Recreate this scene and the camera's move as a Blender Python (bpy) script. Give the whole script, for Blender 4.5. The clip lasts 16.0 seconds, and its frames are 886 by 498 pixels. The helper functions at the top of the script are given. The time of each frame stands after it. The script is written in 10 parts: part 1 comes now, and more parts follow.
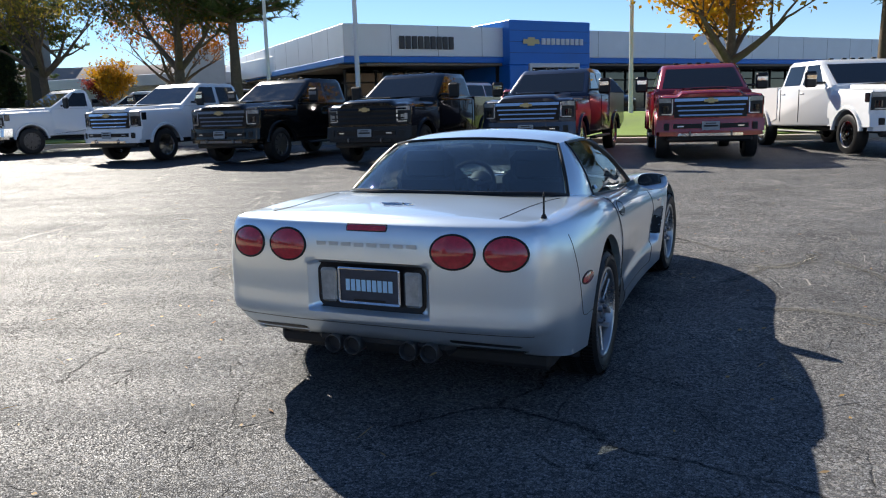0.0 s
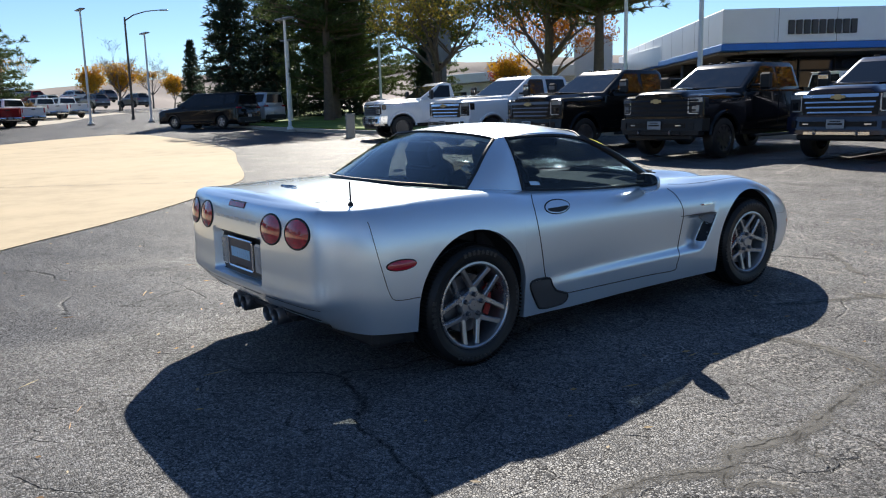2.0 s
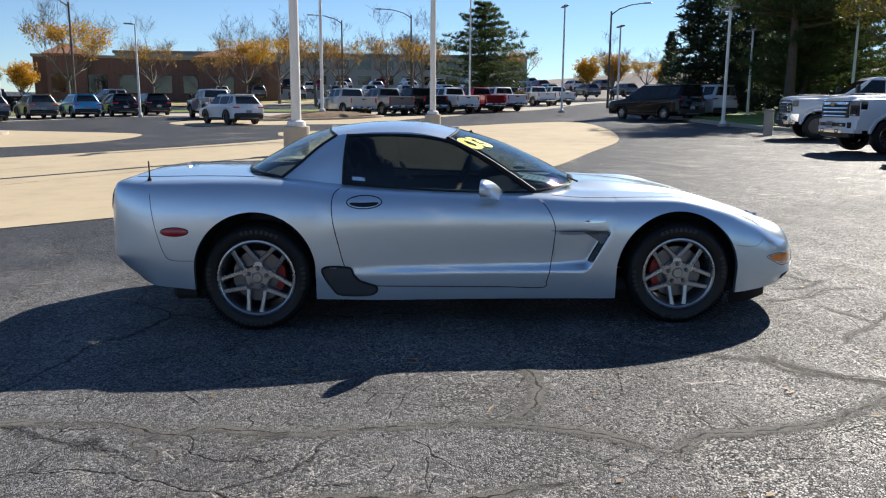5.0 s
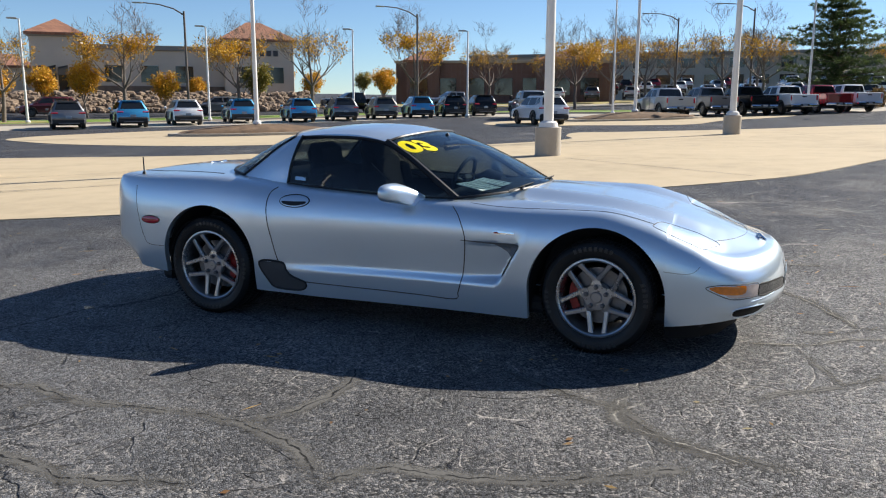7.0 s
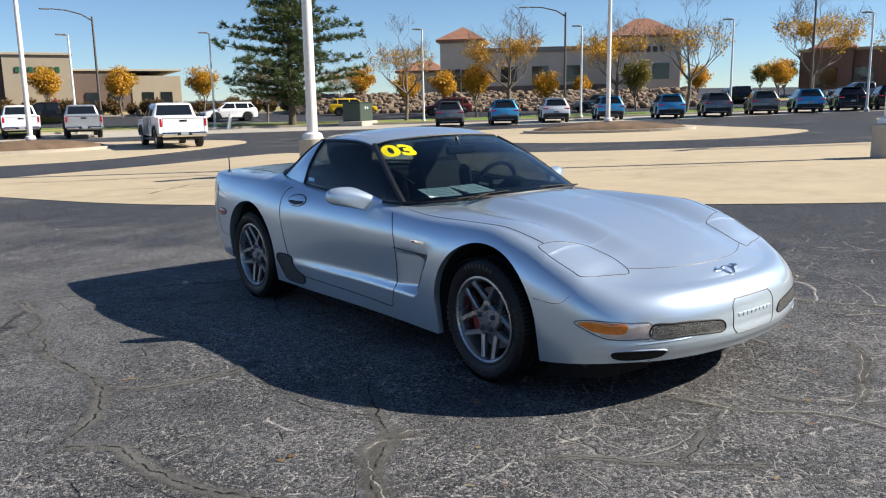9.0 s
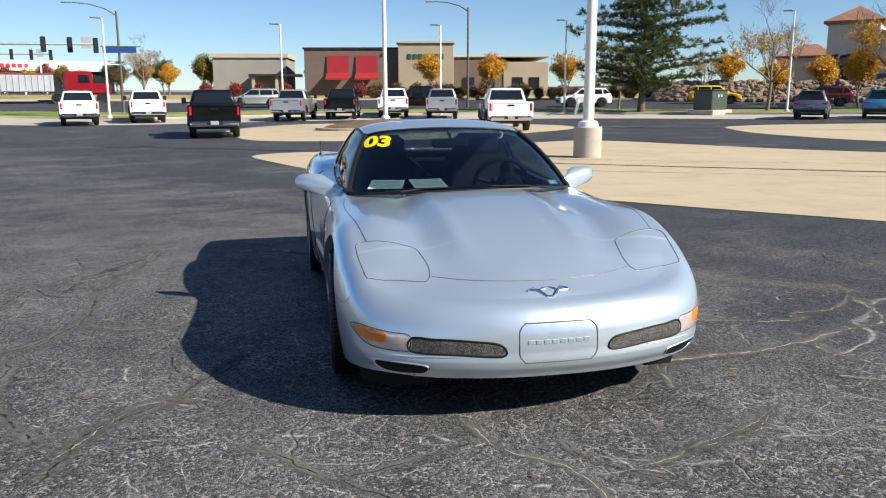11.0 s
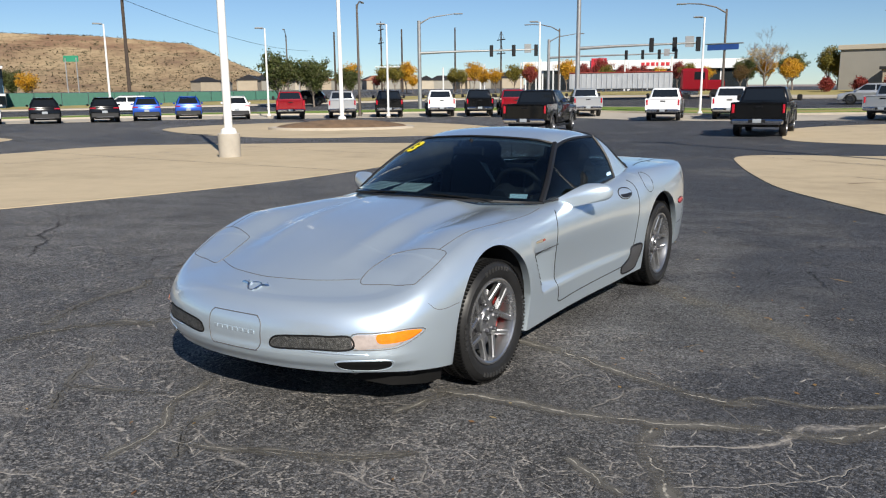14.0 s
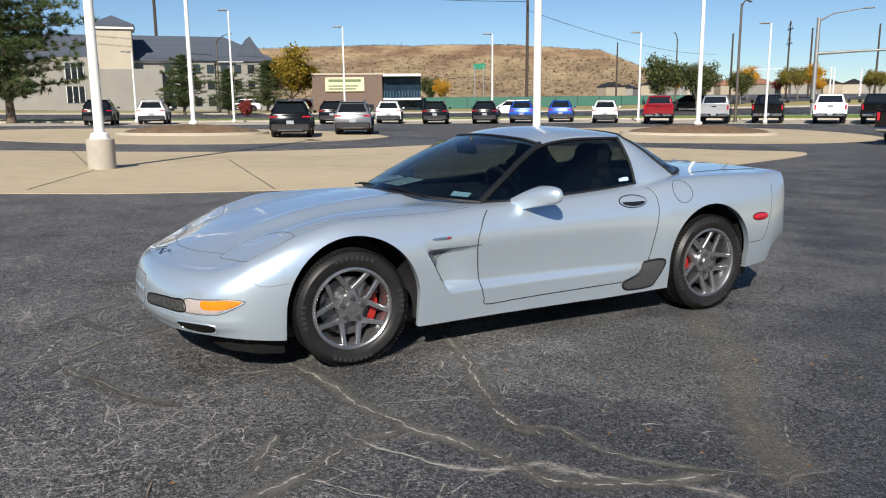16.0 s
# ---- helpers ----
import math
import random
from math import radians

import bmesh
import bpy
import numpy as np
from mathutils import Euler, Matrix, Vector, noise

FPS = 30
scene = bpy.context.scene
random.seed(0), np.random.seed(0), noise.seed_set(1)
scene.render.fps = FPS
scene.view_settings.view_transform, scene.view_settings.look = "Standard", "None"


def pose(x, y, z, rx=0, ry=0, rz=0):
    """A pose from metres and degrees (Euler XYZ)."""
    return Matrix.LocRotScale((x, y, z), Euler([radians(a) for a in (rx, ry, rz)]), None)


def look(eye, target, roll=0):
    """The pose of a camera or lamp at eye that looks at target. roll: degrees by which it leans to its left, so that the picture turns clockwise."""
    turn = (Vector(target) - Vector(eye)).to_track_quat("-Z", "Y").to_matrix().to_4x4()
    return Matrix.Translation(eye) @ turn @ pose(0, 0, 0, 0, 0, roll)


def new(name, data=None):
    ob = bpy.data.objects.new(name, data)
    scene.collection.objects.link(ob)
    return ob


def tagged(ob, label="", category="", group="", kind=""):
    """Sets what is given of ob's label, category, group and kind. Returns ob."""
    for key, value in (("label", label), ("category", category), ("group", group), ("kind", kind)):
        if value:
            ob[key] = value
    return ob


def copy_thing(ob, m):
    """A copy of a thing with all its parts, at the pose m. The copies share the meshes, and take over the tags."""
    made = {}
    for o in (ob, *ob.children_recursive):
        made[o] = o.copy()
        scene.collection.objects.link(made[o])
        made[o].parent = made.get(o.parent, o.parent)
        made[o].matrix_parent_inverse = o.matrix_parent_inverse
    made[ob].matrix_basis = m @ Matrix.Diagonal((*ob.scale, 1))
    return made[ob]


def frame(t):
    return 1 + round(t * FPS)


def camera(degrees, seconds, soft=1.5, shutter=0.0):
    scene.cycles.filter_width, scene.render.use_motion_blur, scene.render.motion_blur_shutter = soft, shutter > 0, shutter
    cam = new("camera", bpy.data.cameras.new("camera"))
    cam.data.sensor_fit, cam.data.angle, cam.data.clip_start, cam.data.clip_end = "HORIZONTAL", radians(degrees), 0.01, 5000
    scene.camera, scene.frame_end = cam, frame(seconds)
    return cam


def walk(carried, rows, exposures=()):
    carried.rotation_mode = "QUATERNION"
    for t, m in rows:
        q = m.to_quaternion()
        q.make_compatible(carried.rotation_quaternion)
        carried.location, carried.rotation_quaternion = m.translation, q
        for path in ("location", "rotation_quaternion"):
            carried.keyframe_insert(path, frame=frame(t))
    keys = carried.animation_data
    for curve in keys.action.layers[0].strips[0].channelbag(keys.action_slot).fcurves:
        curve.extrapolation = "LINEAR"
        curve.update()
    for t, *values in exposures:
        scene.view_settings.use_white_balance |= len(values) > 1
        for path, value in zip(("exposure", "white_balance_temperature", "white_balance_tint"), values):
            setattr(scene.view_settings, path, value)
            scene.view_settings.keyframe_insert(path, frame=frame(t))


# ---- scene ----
# ---------- camera ----------
cam = camera(58.5, 16.0, soft=1.15)
PATH = [
    (0, (1.804, -5.414, 1.404), (0.212, -1.812, 0.702), -1.70),
    (0.5, (2.520, -5.072, 1.369), (0.421, -1.733, 0.703), -2.00),
    (1, (3.077, -4.788, 1.395), (0.617, -1.710, 0.707), -1.60),
    (1.5, (3.581, -4.378, 1.363), (0.755, -1.632, 0.675), -1.50),
    (2, (4.156, -3.949, 1.354), (0.999, -1.592, 0.660), -1.40),
    (2.5, (4.599, -3.414, 1.344), (1.203, -1.422, 0.636), -1.20),
    (3, (5.001, -2.839, 1.348), (1.404, -1.243, 0.630), -1.10),
    (3.5, (5.296, -2.219, 1.357), (1.573, -0.947, 0.637), -0.50),
    (4, (5.513, -1.567, 1.369), (1.680, -0.675, 0.651), -0.30),
    (4.2, (5.622, -1.308, 1.369), (1.749, -0.612, 0.651), 0.10),
    (4.7, (5.734, -0.658, 1.374), (1.811, -0.348, 0.657), 0.36),
    (5.25, (5.754, 0.051, 1.376), (1.821, -0.071, 0.658), 0.39),
    (5.8, (5.670, 0.752, 1.378), (1.776, 0.188, 0.658), 0.23),
    (6.3, (5.508, 1.383, 1.383), (1.697, 0.405, 0.661), -0.00),
    (6.5, (5.461, 1.648, 1.407), (1.703, 0.484, 0.687), 0.20),
    (7, (5.160, 2.253, 1.400), (1.554, 0.679, 0.678), 0.10),
    (7.5, (4.806, 2.827, 1.402), (1.420, 0.823, 0.682), -0.50),
    (8, (4.385, 3.350, 1.392), (1.288, 0.921, 0.676), -0.20),
    (8.5, (3.918, 3.824, 1.412), (1.156, 1.022, 0.688), -0.80),
    (8.7, (3.737, 4.025, 1.424), (1.111, 1.095, 0.702), -1.00),
    (9.2, (3.221, 4.426, 1.427), (0.964, 1.206, 0.696), -0.94),
    (9.75, (2.613, 4.790, 1.425), (0.780, 1.314, 0.678), -0.69),
    (10.3, (1.966, 5.070, 1.423), (0.581, 1.396, 0.659), -0.42),
    (10.8, (1.348, 5.254, 1.429), (0.398, 1.447, 0.653), -0.30),
    (11, (1.088, 5.325, 1.449), (0.338, 1.473, 0.673), -0.10),
    (11.5, (0.446, 5.385, 1.464), (0.164, 1.473, 0.680), -0.00),
    (12, (-0.230, 5.456, 1.467), (-0.050, 1.537, 0.685), -0.50),
    (12.5, (-0.897, 5.424, 1.470), (-0.247, 1.556, 0.686), 0.20),
    (13, (-1.582, 5.322, 1.498), (-0.352, 1.599, 0.706), -0.00),
    (13.5, (-2.235, 5.100, 1.495), (-0.500, 1.583, 0.707), -0.00),
    (14, (-2.850, 4.772, 1.523), (-0.696, 1.494, 0.741), -0.60),
    (14.5, (-3.432, 4.410, 1.516), (-0.900, 1.408, 0.754), 0.00),
    (15, (-3.926, 3.937, 1.512), (-1.047, 1.264, 0.756), -0.20),
    (15.5, (-4.422, 3.429, 1.490), (-1.211, 1.164, 0.740), -0.40),
    (16, (-4.770, 2.844, 1.450), (-1.308, 0.982, 0.710), -0.50),
]
walk(cam, [(t, look(eye, target, roll)) for t, eye, target, roll in PATH],
     [(0, 1.02), (2, 0.95), (4, 0.82), (6.5, 0.86), (8.5, 0.88), (10, 0.88), (11, 0.85), (11.5, 0.55), (12.5, 0.45), (14.5, 0.44), (16, 0.46)])

# ---------- light ----------
SUN_AZ, SUN_EL = radians(142.8), radians(34.5)
world = bpy.data.worlds.new("sky")
scene.world = world
world.use_nodes = True
_wn = world.node_tree
_sky = _wn.nodes.new("ShaderNodeTexSky")
_sky.sky_type, _sky.sun_disc = "NISHITA", False
_sky.sun_elevation, _sky.sun_rotation = SUN_EL, radians(90.0) - SUN_AZ
_sky.altitude, _sky.air_density, _sky.dust_density, _sky.ozone_density = 1700, 1.0, 0.05, 2.0
_tint = _wn.nodes.new("ShaderNodeMix")
_tint.data_type, _tint.blend_type = "RGBA", "MULTIPLY"
_tint.inputs[0].default_value, _tint.inputs[7].default_value = 1.0, (0.80, 0.94, 1.10, 1)
_wn.links.new(_sky.outputs[0], _tint.inputs[6])
_wn.links.new(_tint.outputs[2], _wn.nodes["Background"].inputs[0])
_wn.nodes["Background"].inputs[1].default_value = 0.062
sun_lamp = bpy.data.lights.new("sun", "SUN")
sun_lamp.energy, sun_lamp.angle, sun_lamp.color = 5.0, radians(0.53), (1.0, 0.935, 0.83)
sun = new("sun", sun_lamp)
sun.matrix_world = look((60 * math.cos(SUN_AZ), 60 * math.sin(SUN_AZ), 60 * math.tan(SUN_EL)), (0, 0, 0))

# ---------- materials ----------
def nodes_of(name):
    m = bpy.data.materials.new(name)
    m.use_nodes = True
    nt = m.node_tree
    return m, nt, nt.nodes["Principled BSDF"]


def socket(b, key, value):
    b.inputs[key].default_value = value


def noise_tex(nt, scale, detail=4.0, rough=0.55, coords="Object", vec=None, dist=0.0):
    n = nt.nodes.new("ShaderNodeTexNoise")
    n.inputs["Scale"].default_value, n.inputs["Detail"].default_value, n.inputs["Roughness"].default_value = scale, detail, rough
    n.inputs["Distortion"].default_value = dist
    if vec is None:
        vec = nt.nodes.new("ShaderNodeTexCoord").outputs[coords]
    nt.links.new(vec, n.inputs["Vector"])
    return n.outputs["Fac"]


def ramp(nt, fac, stops):
    r = nt.nodes.new("ShaderNodeValToRGB")
    e = r.color_ramp.elements
    while len(e) < len(stops):
        e.new(0.5)
    for el, (p, c) in zip(e, stops):
        el.position = p
        el.color = (*c, 1) if len(c) == 3 else c
    nt.links.new(fac, r.inputs[0])
    return r.outputs[0]


def grey(v):
    return (v, v, v)


def mix_col(nt, fac, a, b, mode="MIX"):
    n = nt.nodes.new("ShaderNodeMix")
    n.data_type, n.blend_type = "RGBA", mode
    for sock, v in ((n.inputs[0], fac), (n.inputs[6], a), (n.inputs[7], b)):
        if isinstance(v, (int, float)):
            sock.default_value = v
        elif isinstance(v, tuple):
            sock.default_value = (*v, 1)
        else:
            nt.links.new(v, sock)
    return n.outputs[2]


def math_node(nt, op, a, b=0.0, clamp=False):
    n = nt.nodes.new("ShaderNodeMath")
    n.operation, n.use_clamp = op, clamp
    for sock, v in zip(n.inputs, (a, b)):
        if isinstance(v, (int, float)):
            sock.default_value = v
        else:
            nt.links.new(v, sock)
    return n.outputs[0]


def bump(nt, b, height, strength=0.3, distance=0.01):
    n = nt.nodes.new("ShaderNodeBump")
    n.inputs["Strength"].default_value, n.inputs["Distance"].default_value = strength, distance
    nt.links.new(height, n.inputs["Height"])
    nt.links.new(n.outputs[0], b.inputs["Normal"])


def surface(name, col, rough=0.6, metal=0.0, vary=0.12, scale=3.0, fine=60.0, relief=0.15, depth=0.004, coat=0.0, spec=0.5):
    """A plain material with stains at one scale and grain at another."""
    m, nt, b = nodes_of(name)
    big = noise_tex(nt, scale, 3)
    small = noise_tex(nt, fine, 3)
    both = math_node(nt, "ADD", math_node(nt, "MULTIPLY", big, 0.65), math_node(nt, "MULTIPLY", small, 0.35))
    lo = tuple(c * (1 - vary) for c in col)
    hi = tuple(min(1, c * (1 + vary)) for c in col)
    nt.links.new(ramp(nt, both, [(0.3, lo), (0.7, hi)]), b.inputs["Base Color"])
    nt.links.new(ramp(nt, both, [(0.3, grey(max(0, rough - 0.06))), (0.7, grey(min(1, rough + 0.06)))]), b.inputs["Roughness"])
    socket(b, "Metallic", metal)
    socket(b, "Coat Weight", coat)
    socket(b, "Coat Roughness", 0.04)
    socket(b, "Specular IOR Level", spec)
    if relief:
        bump(nt, b, small, relief, depth)
    return m


def paint(name, col, metal=0.0, rough=0.35, coat=1.0):
    """Car paint: base, a little flake, clear coat, faint dust."""
    m, nt, b = nodes_of(name)
    dust = noise_tex(nt, 1.7, 5)
    flake = noise_tex(nt, 900.0, 1)
    c = mix_col(nt, math_node(nt, "MULTIPLY", dust, 0.10), col, tuple(min(1, v * 0.9 + 0.05) for v in col))
    c = mix_col(nt, math_node(nt, "MULTIPLY", flake, 0.25 * metal), c, tuple(min(1, v * 1.35) for v in col))
    nt.links.new(c, b.inputs["Base Color"])
    socket(b, "Metallic", metal)
    socket(b, "Roughness", rough)
    socket(b, "Coat Weight", coat)
    socket(b, "Specular IOR Level", 0.5 if metal else 0.15)
    nt.links.new(ramp(nt, dust, [(0.35, grey(0.02)), (0.75, grey(0.07))]), b.inputs["Coat Roughness"])
    return m


def pane_glass(name, tint, gloss=0.025):
    """A thin tinted pane: see-through, with a mirror gloss that grows at a flat angle."""
    m, nt, b = nodes_of(name)
    nt.nodes.remove(b)
    t = nt.nodes.new("ShaderNodeBsdfTransparent")
    t.inputs[0].default_value = (*tint, 1)
    g = nt.nodes.new("ShaderNodeBsdfGlossy")
    g.inputs["Roughness"].default_value = 0.0
    f = nt.nodes.new("ShaderNodeLayerWeight")
    f.inputs[0].default_value = 0.5
    sheen = math_node(nt, "ADD", math_node(nt, "MULTIPLY", math_node(nt, "POWER", f.outputs["Facing"], 5.0), 0.75), gloss)
    mx = nt.nodes.new("ShaderNodeMixShader")
    nt.links.new(sheen, mx.inputs[0])
    nt.links.new(t.outputs[0], mx.inputs[1])
    nt.links.new(g.outputs[0], mx.inputs[2])
    nt.links.new(mx.outputs[0], nt.nodes["Material Output"].inputs[0])
    return m


def asphalt_material(name, base, crack_col, worn, crack_scale=0.42):
    """Old asphalt: worn stones, pale scuffs, and dusty cracks with dark cores."""
    m, nt, b = nodes_of(name)
    tc = nt.nodes.new("ShaderNodeTexCoord").outputs["Object"]
    big = noise_tex(nt, 0.16, 4, vec=tc)
    mid = noise_tex(nt, 1.1, 5, 0.65, vec=tc)
    clump = noise_tex(nt, 17.0, 4, 0.7, vec=tc)
    def cells(feature):
        v = nt.nodes.new("ShaderNodeTexVoronoi")
        v.feature = feature
        v.inputs["Scale"].default_value = 88.0
        nt.links.new(tc, v.inputs["Vector"])
        return v

    one, rim = cells("F1"), cells("DISTANCE_TO_EDGE")
    gap = ramp(nt, rim.outputs["Distance"], [(0.05, grey(1)), (0.16, grey(0))])
    fine = noise_tex(nt, 240.0, 2, vec=tc)
    lo, hi = tuple(c * 0.62 for c in base), tuple(c * 1.50 for c in base)
    col = ramp(nt, math_node(nt, "ADD", math_node(nt, "MULTIPLY", big, 0.5), math_node(nt, "MULTIPLY", mid, 0.5)), [(0.38, lo), (0.62, hi)])
    # the west side was sealed later: darker, smoother, with patches worn through
    sep = nt.nodes.new("ShaderNodeSeparateXYZ")
    nt.links.new(tc, sep.inputs[0])
    seal_n = noise_tex(nt, 0.42, 6, 0.62, vec=tc)
    seal = ramp(nt, math_node(nt, "ADD", math_node(nt, "MINIMUM", math_node(nt, "SUBTRACT", math_node(nt, "MULTIPLY", sep.outputs[0], -0.065), math_node(nt, "MULTIPLY", sep.outputs[1], 0.035)), 0.22), math_node(nt, "MULTIPLY", seal_n, 0.9)), [(0.545, grey(0)), (0.645, grey(1))])
    col = mix_col(nt, math_node(nt, "MULTIPLY", seal, 0.85), col, (0.060, 0.063, 0.072))
    # stones in the binder, each of its own shade, some worn pale
    lum = nt.nodes.new("ShaderNodeSeparateColor")
    nt.links.new(one.outputs["Color"], lum.inputs[0])
    shade = ramp(nt, lum.outputs[0], [(0.0, grey(0.42)), (0.6, grey(1.0)), (1.0, grey(1.85))])
    col = mix_col(nt, 1.0, col, shade, "MULTIPLY")
    pale = math_node(nt, "MULTIPLY", ramp(nt, lum.outputs[1], [(0.82, grey(0)), (0.87, grey(1))]), ramp(nt, mid, [(0.38, grey(0.25)), (0.60, grey(1))]))
    pale = math_node(nt, "MULTIPLY", pale, ramp(nt, seal, [(0.0, grey(1)), (1.0, grey(0.35))]))
    col = mix_col(nt, math_node(nt, "MULTIPLY", pale, worn * 1.6), col, crack_col)
    col = mix_col(nt, math_node(nt, "MULTIPLY", gap, 0.5), col, (0.016, 0.016, 0.016))
    # scuffed streaks broken up into short dashes
    for turn, seed, thr in ((24, 0.0, 0.57), (-62, 7.0, 0.60)):
        mp = nt.nodes.new("ShaderNodeMapping")
        mp.inputs["Location"].default_value = (seed, seed, 0)
        mp.inputs["Rotation"].default_value, mp.inputs["Scale"].default_value = (0, 0, radians(turn)), (0.8, 4.6, 1)
        nt.links.new(tc, mp.inputs[0])
        scuff = noise_tex(nt, 2.6, 8, 0.74, vec=mp.outputs[0], dist=0.8)
        where = noise_tex(nt, 0.30, 3, vec=mp.outputs[0])
        scuff = math_node(nt, "MULTIPLY", ramp(nt, scuff, [(thr, grey(0)), (thr + 0.09, grey(1))]), ramp(nt, where, [(0.44, grey(0)), (0.58, grey(1))]))
        scuff = math_node(nt, "MULTIPLY", scuff, ramp(nt, clump, [(0.38, grey(0)), (0.58, grey(1))]))
        scuff = math_node(nt, "MULTIPLY", scuff, ramp(nt, lum.outputs[2], [(0.25, grey(0.2)), (0.6, grey(1))]))
        col = mix_col(nt, math_node(nt, "MULTIPLY", scuff, worn), col, crack_col)
    # pale hairlines and chips, thickest before the car's nose
    fx = math_node(nt, "ADD", math_node(nt, "MULTIPLY", sep.outputs[1], 0.055), math_node(nt, "MULTIPLY", sep.outputs[0], 0.02))
    near = math_node(nt, "ADD", math_node(nt, "MINIMUM", math_node(nt, "MAXIMUM", fx, -0.12), 0.16), noise_tex(nt, 0.9, 5, 0.65, vec=tc))
    chips = math_node(nt, "MULTIPLY", ramp(nt, lum.outputs[2], [(0.76, grey(0)), (0.82, grey(1))]), ramp(nt, near, [(0.44, grey(0)), (0.60, grey(1))]))
    chips = math_node(nt, "MULTIPLY", chips, ramp(nt, clump, [(0.44, grey(0.1)), (0.56, grey(1))]))
    chips = math_node(nt, "MULTIPLY", chips, ramp(nt, seal, [(0.0, grey(1)), (1.0, grey(0.25))]))
    col = mix_col(nt, math_node(nt, "MULTIPLY", chips, min(1.0, worn * 1.9)), col, tuple(c * 1.15 for c in crack_col))
    hv = nt.nodes.new("ShaderNodeTexVoronoi")
    hv.feature = "DISTANCE_TO_EDGE"
    hv.inputs["Scale"].default_value = 4.5
    hw = nt.nodes.new("ShaderNodeTexNoise")
    hw.inputs["Scale"].default_value, hw.inputs["Detail"].default_value = 2.5, 3.0
    nt.links.new(tc, hw.inputs["Vector"])
    ha = nt.nodes.new("ShaderNodeVectorMath")
    ha.operation = "MULTIPLY_ADD"
    nt.links.new(hw.outputs["Color"], ha.inputs[0])
    ha.inputs[1].default_value = (0.16, 0.16, 0)
    nt.links.new(tc, ha.inputs[2])
    nt.links.new(ha.outputs[0], hv.inputs["Vector"])
    hair = math_node(nt, "MULTIPLY", ramp(nt, hv.outputs["Distance"], [(0.005, grey(1)), (0.013, grey(0))]), ramp(nt, near, [(0.53, grey(0)), (0.59, grey(1))]))
    hair = math_node(nt, "MULTIPLY", hair, ramp(nt, clump, [(0.46, grey(0)), (0.56, grey(1))]))
    col = mix_col(nt, math_node(nt, "MULTIPLY", hair, min(1.0, worn * 2.4)), col, tuple(c * 1.5 for c in crack_col))
    # cracks: nets of three sizes, with dusty shoulders
    wob = nt.nodes.new("ShaderNodeVectorMath")
    wob.operation = "MULTIPLY_ADD"
    wn_ = nt.nodes.new("ShaderNodeTexNoise")
    wn_.inputs["Scale"].default_value, wn_.inputs["Detail"].default_value = 1.1, 7.0
    nt.links.new(tc, wn_.inputs["Vector"])
    nt.links.new(wn_.outputs["Color"], wob.inputs[0])
    wob.inputs[1].default_value = (0.75, 0.75, 0.0)
    nt.links.new(tc, wob.inputs[2])
    # dust has settled in the cracks on one side of the lot
    dusty = ramp(nt, math_node(nt, "ADD", math_node(nt, "MULTIPLY", math_node(nt, "SUBTRACT", sep.outputs[1], math_node(nt, "MULTIPLY", sep.outputs[0], 0.26)), 0.14), math_node(nt, "MULTIPLY", big, 1.0)), [(0.50, grey(0)), (0.84, grey(1))])
    crack_h = None
    for sc, w0, w1, wide, amt, thr0 in ((crack_scale * 0.50, 0.0010, 0.0024, 0.008, 1.0, 0.52), (crack_scale * 1.15, 0.0018, 0.0042, 0.014, 0.8, 0.52), (crack_scale * 3.0, 0.003, 0.008, 0.02, 0.7, 0.50), (crack_scale * 8.0, 0.008, 0.018, 0.04, 0.7, 0.56)):
        v = nt.nodes.new("ShaderNodeTexVoronoi")
        v.feature = "DISTANCE_TO_EDGE"
        v.inputs["Scale"].default_value = sc
        nt.links.new(wob.outputs[0], v.inputs["Vector"])
        keep = ramp(nt, noise_tex(nt, (0.6 if sc < 1 else 1.0) * sc + 0.15, 4, vec=tc), [(thr0, grey(0)), (thr0 + 0.05, grey(1))])
        line = math_node(nt, "MULTIPLY", ramp(nt, v.outputs["Distance"], [(w0, grey(1)), (w1, grey(0))]), keep)
        halo = math_node(nt, "MULTIPLY", ramp(nt, v.outputs["Distance"], [(w1, grey(1)), (wide, grey(0))]), keep)
        halo = math_node(nt, "MULTIPLY", halo, ramp(nt, clump, [(0.34, grey(0.05)), (0.60, grey(1))]))
        halo = math_node(nt, "MULTIPLY", halo, ramp(nt, mid, [(0.36, grey(0.25)), (0.58, grey(1))]))
        halo = math_node(nt, "MULTIPLY", halo, ramp(nt, dusty, [(0.0, grey(0.22)), (1.0, grey(0.85))]))
        col = mix_col(nt, math_node(nt, "MULTIPLY", halo, amt * 0.20), col, crack_col)
        filled = mix_col(nt, dusty, (0.010, 0.009, 0.008), tuple(c * 1.12 for c in crack_col))
        broken = math_node(nt, "MULTIPLY", line, ramp(nt, clump, [(0.36, grey(0.3)), (0.50, grey(1))]))
        col = mix_col(nt, math_node(nt, "MULTIPLY", broken, amt * 0.95), col, filled)
        crack_h = line if crack_h is None else math_node(nt, "MAXIMUM", crack_h, line)
    nt.links.new(col, b.inputs["Base Color"])
    rgh = ramp(nt, math_node(nt, "ADD", math_node(nt, "MULTIPLY", big, 0.5), math_node(nt, "MULTIPLY", clump, 0.5)), [(0.38, grey(0.50)), (0.64, grey(0.78))])
    nt.links.new(mix_col(nt, seal, rgh, grey(0.58)), b.inputs["Roughness"])
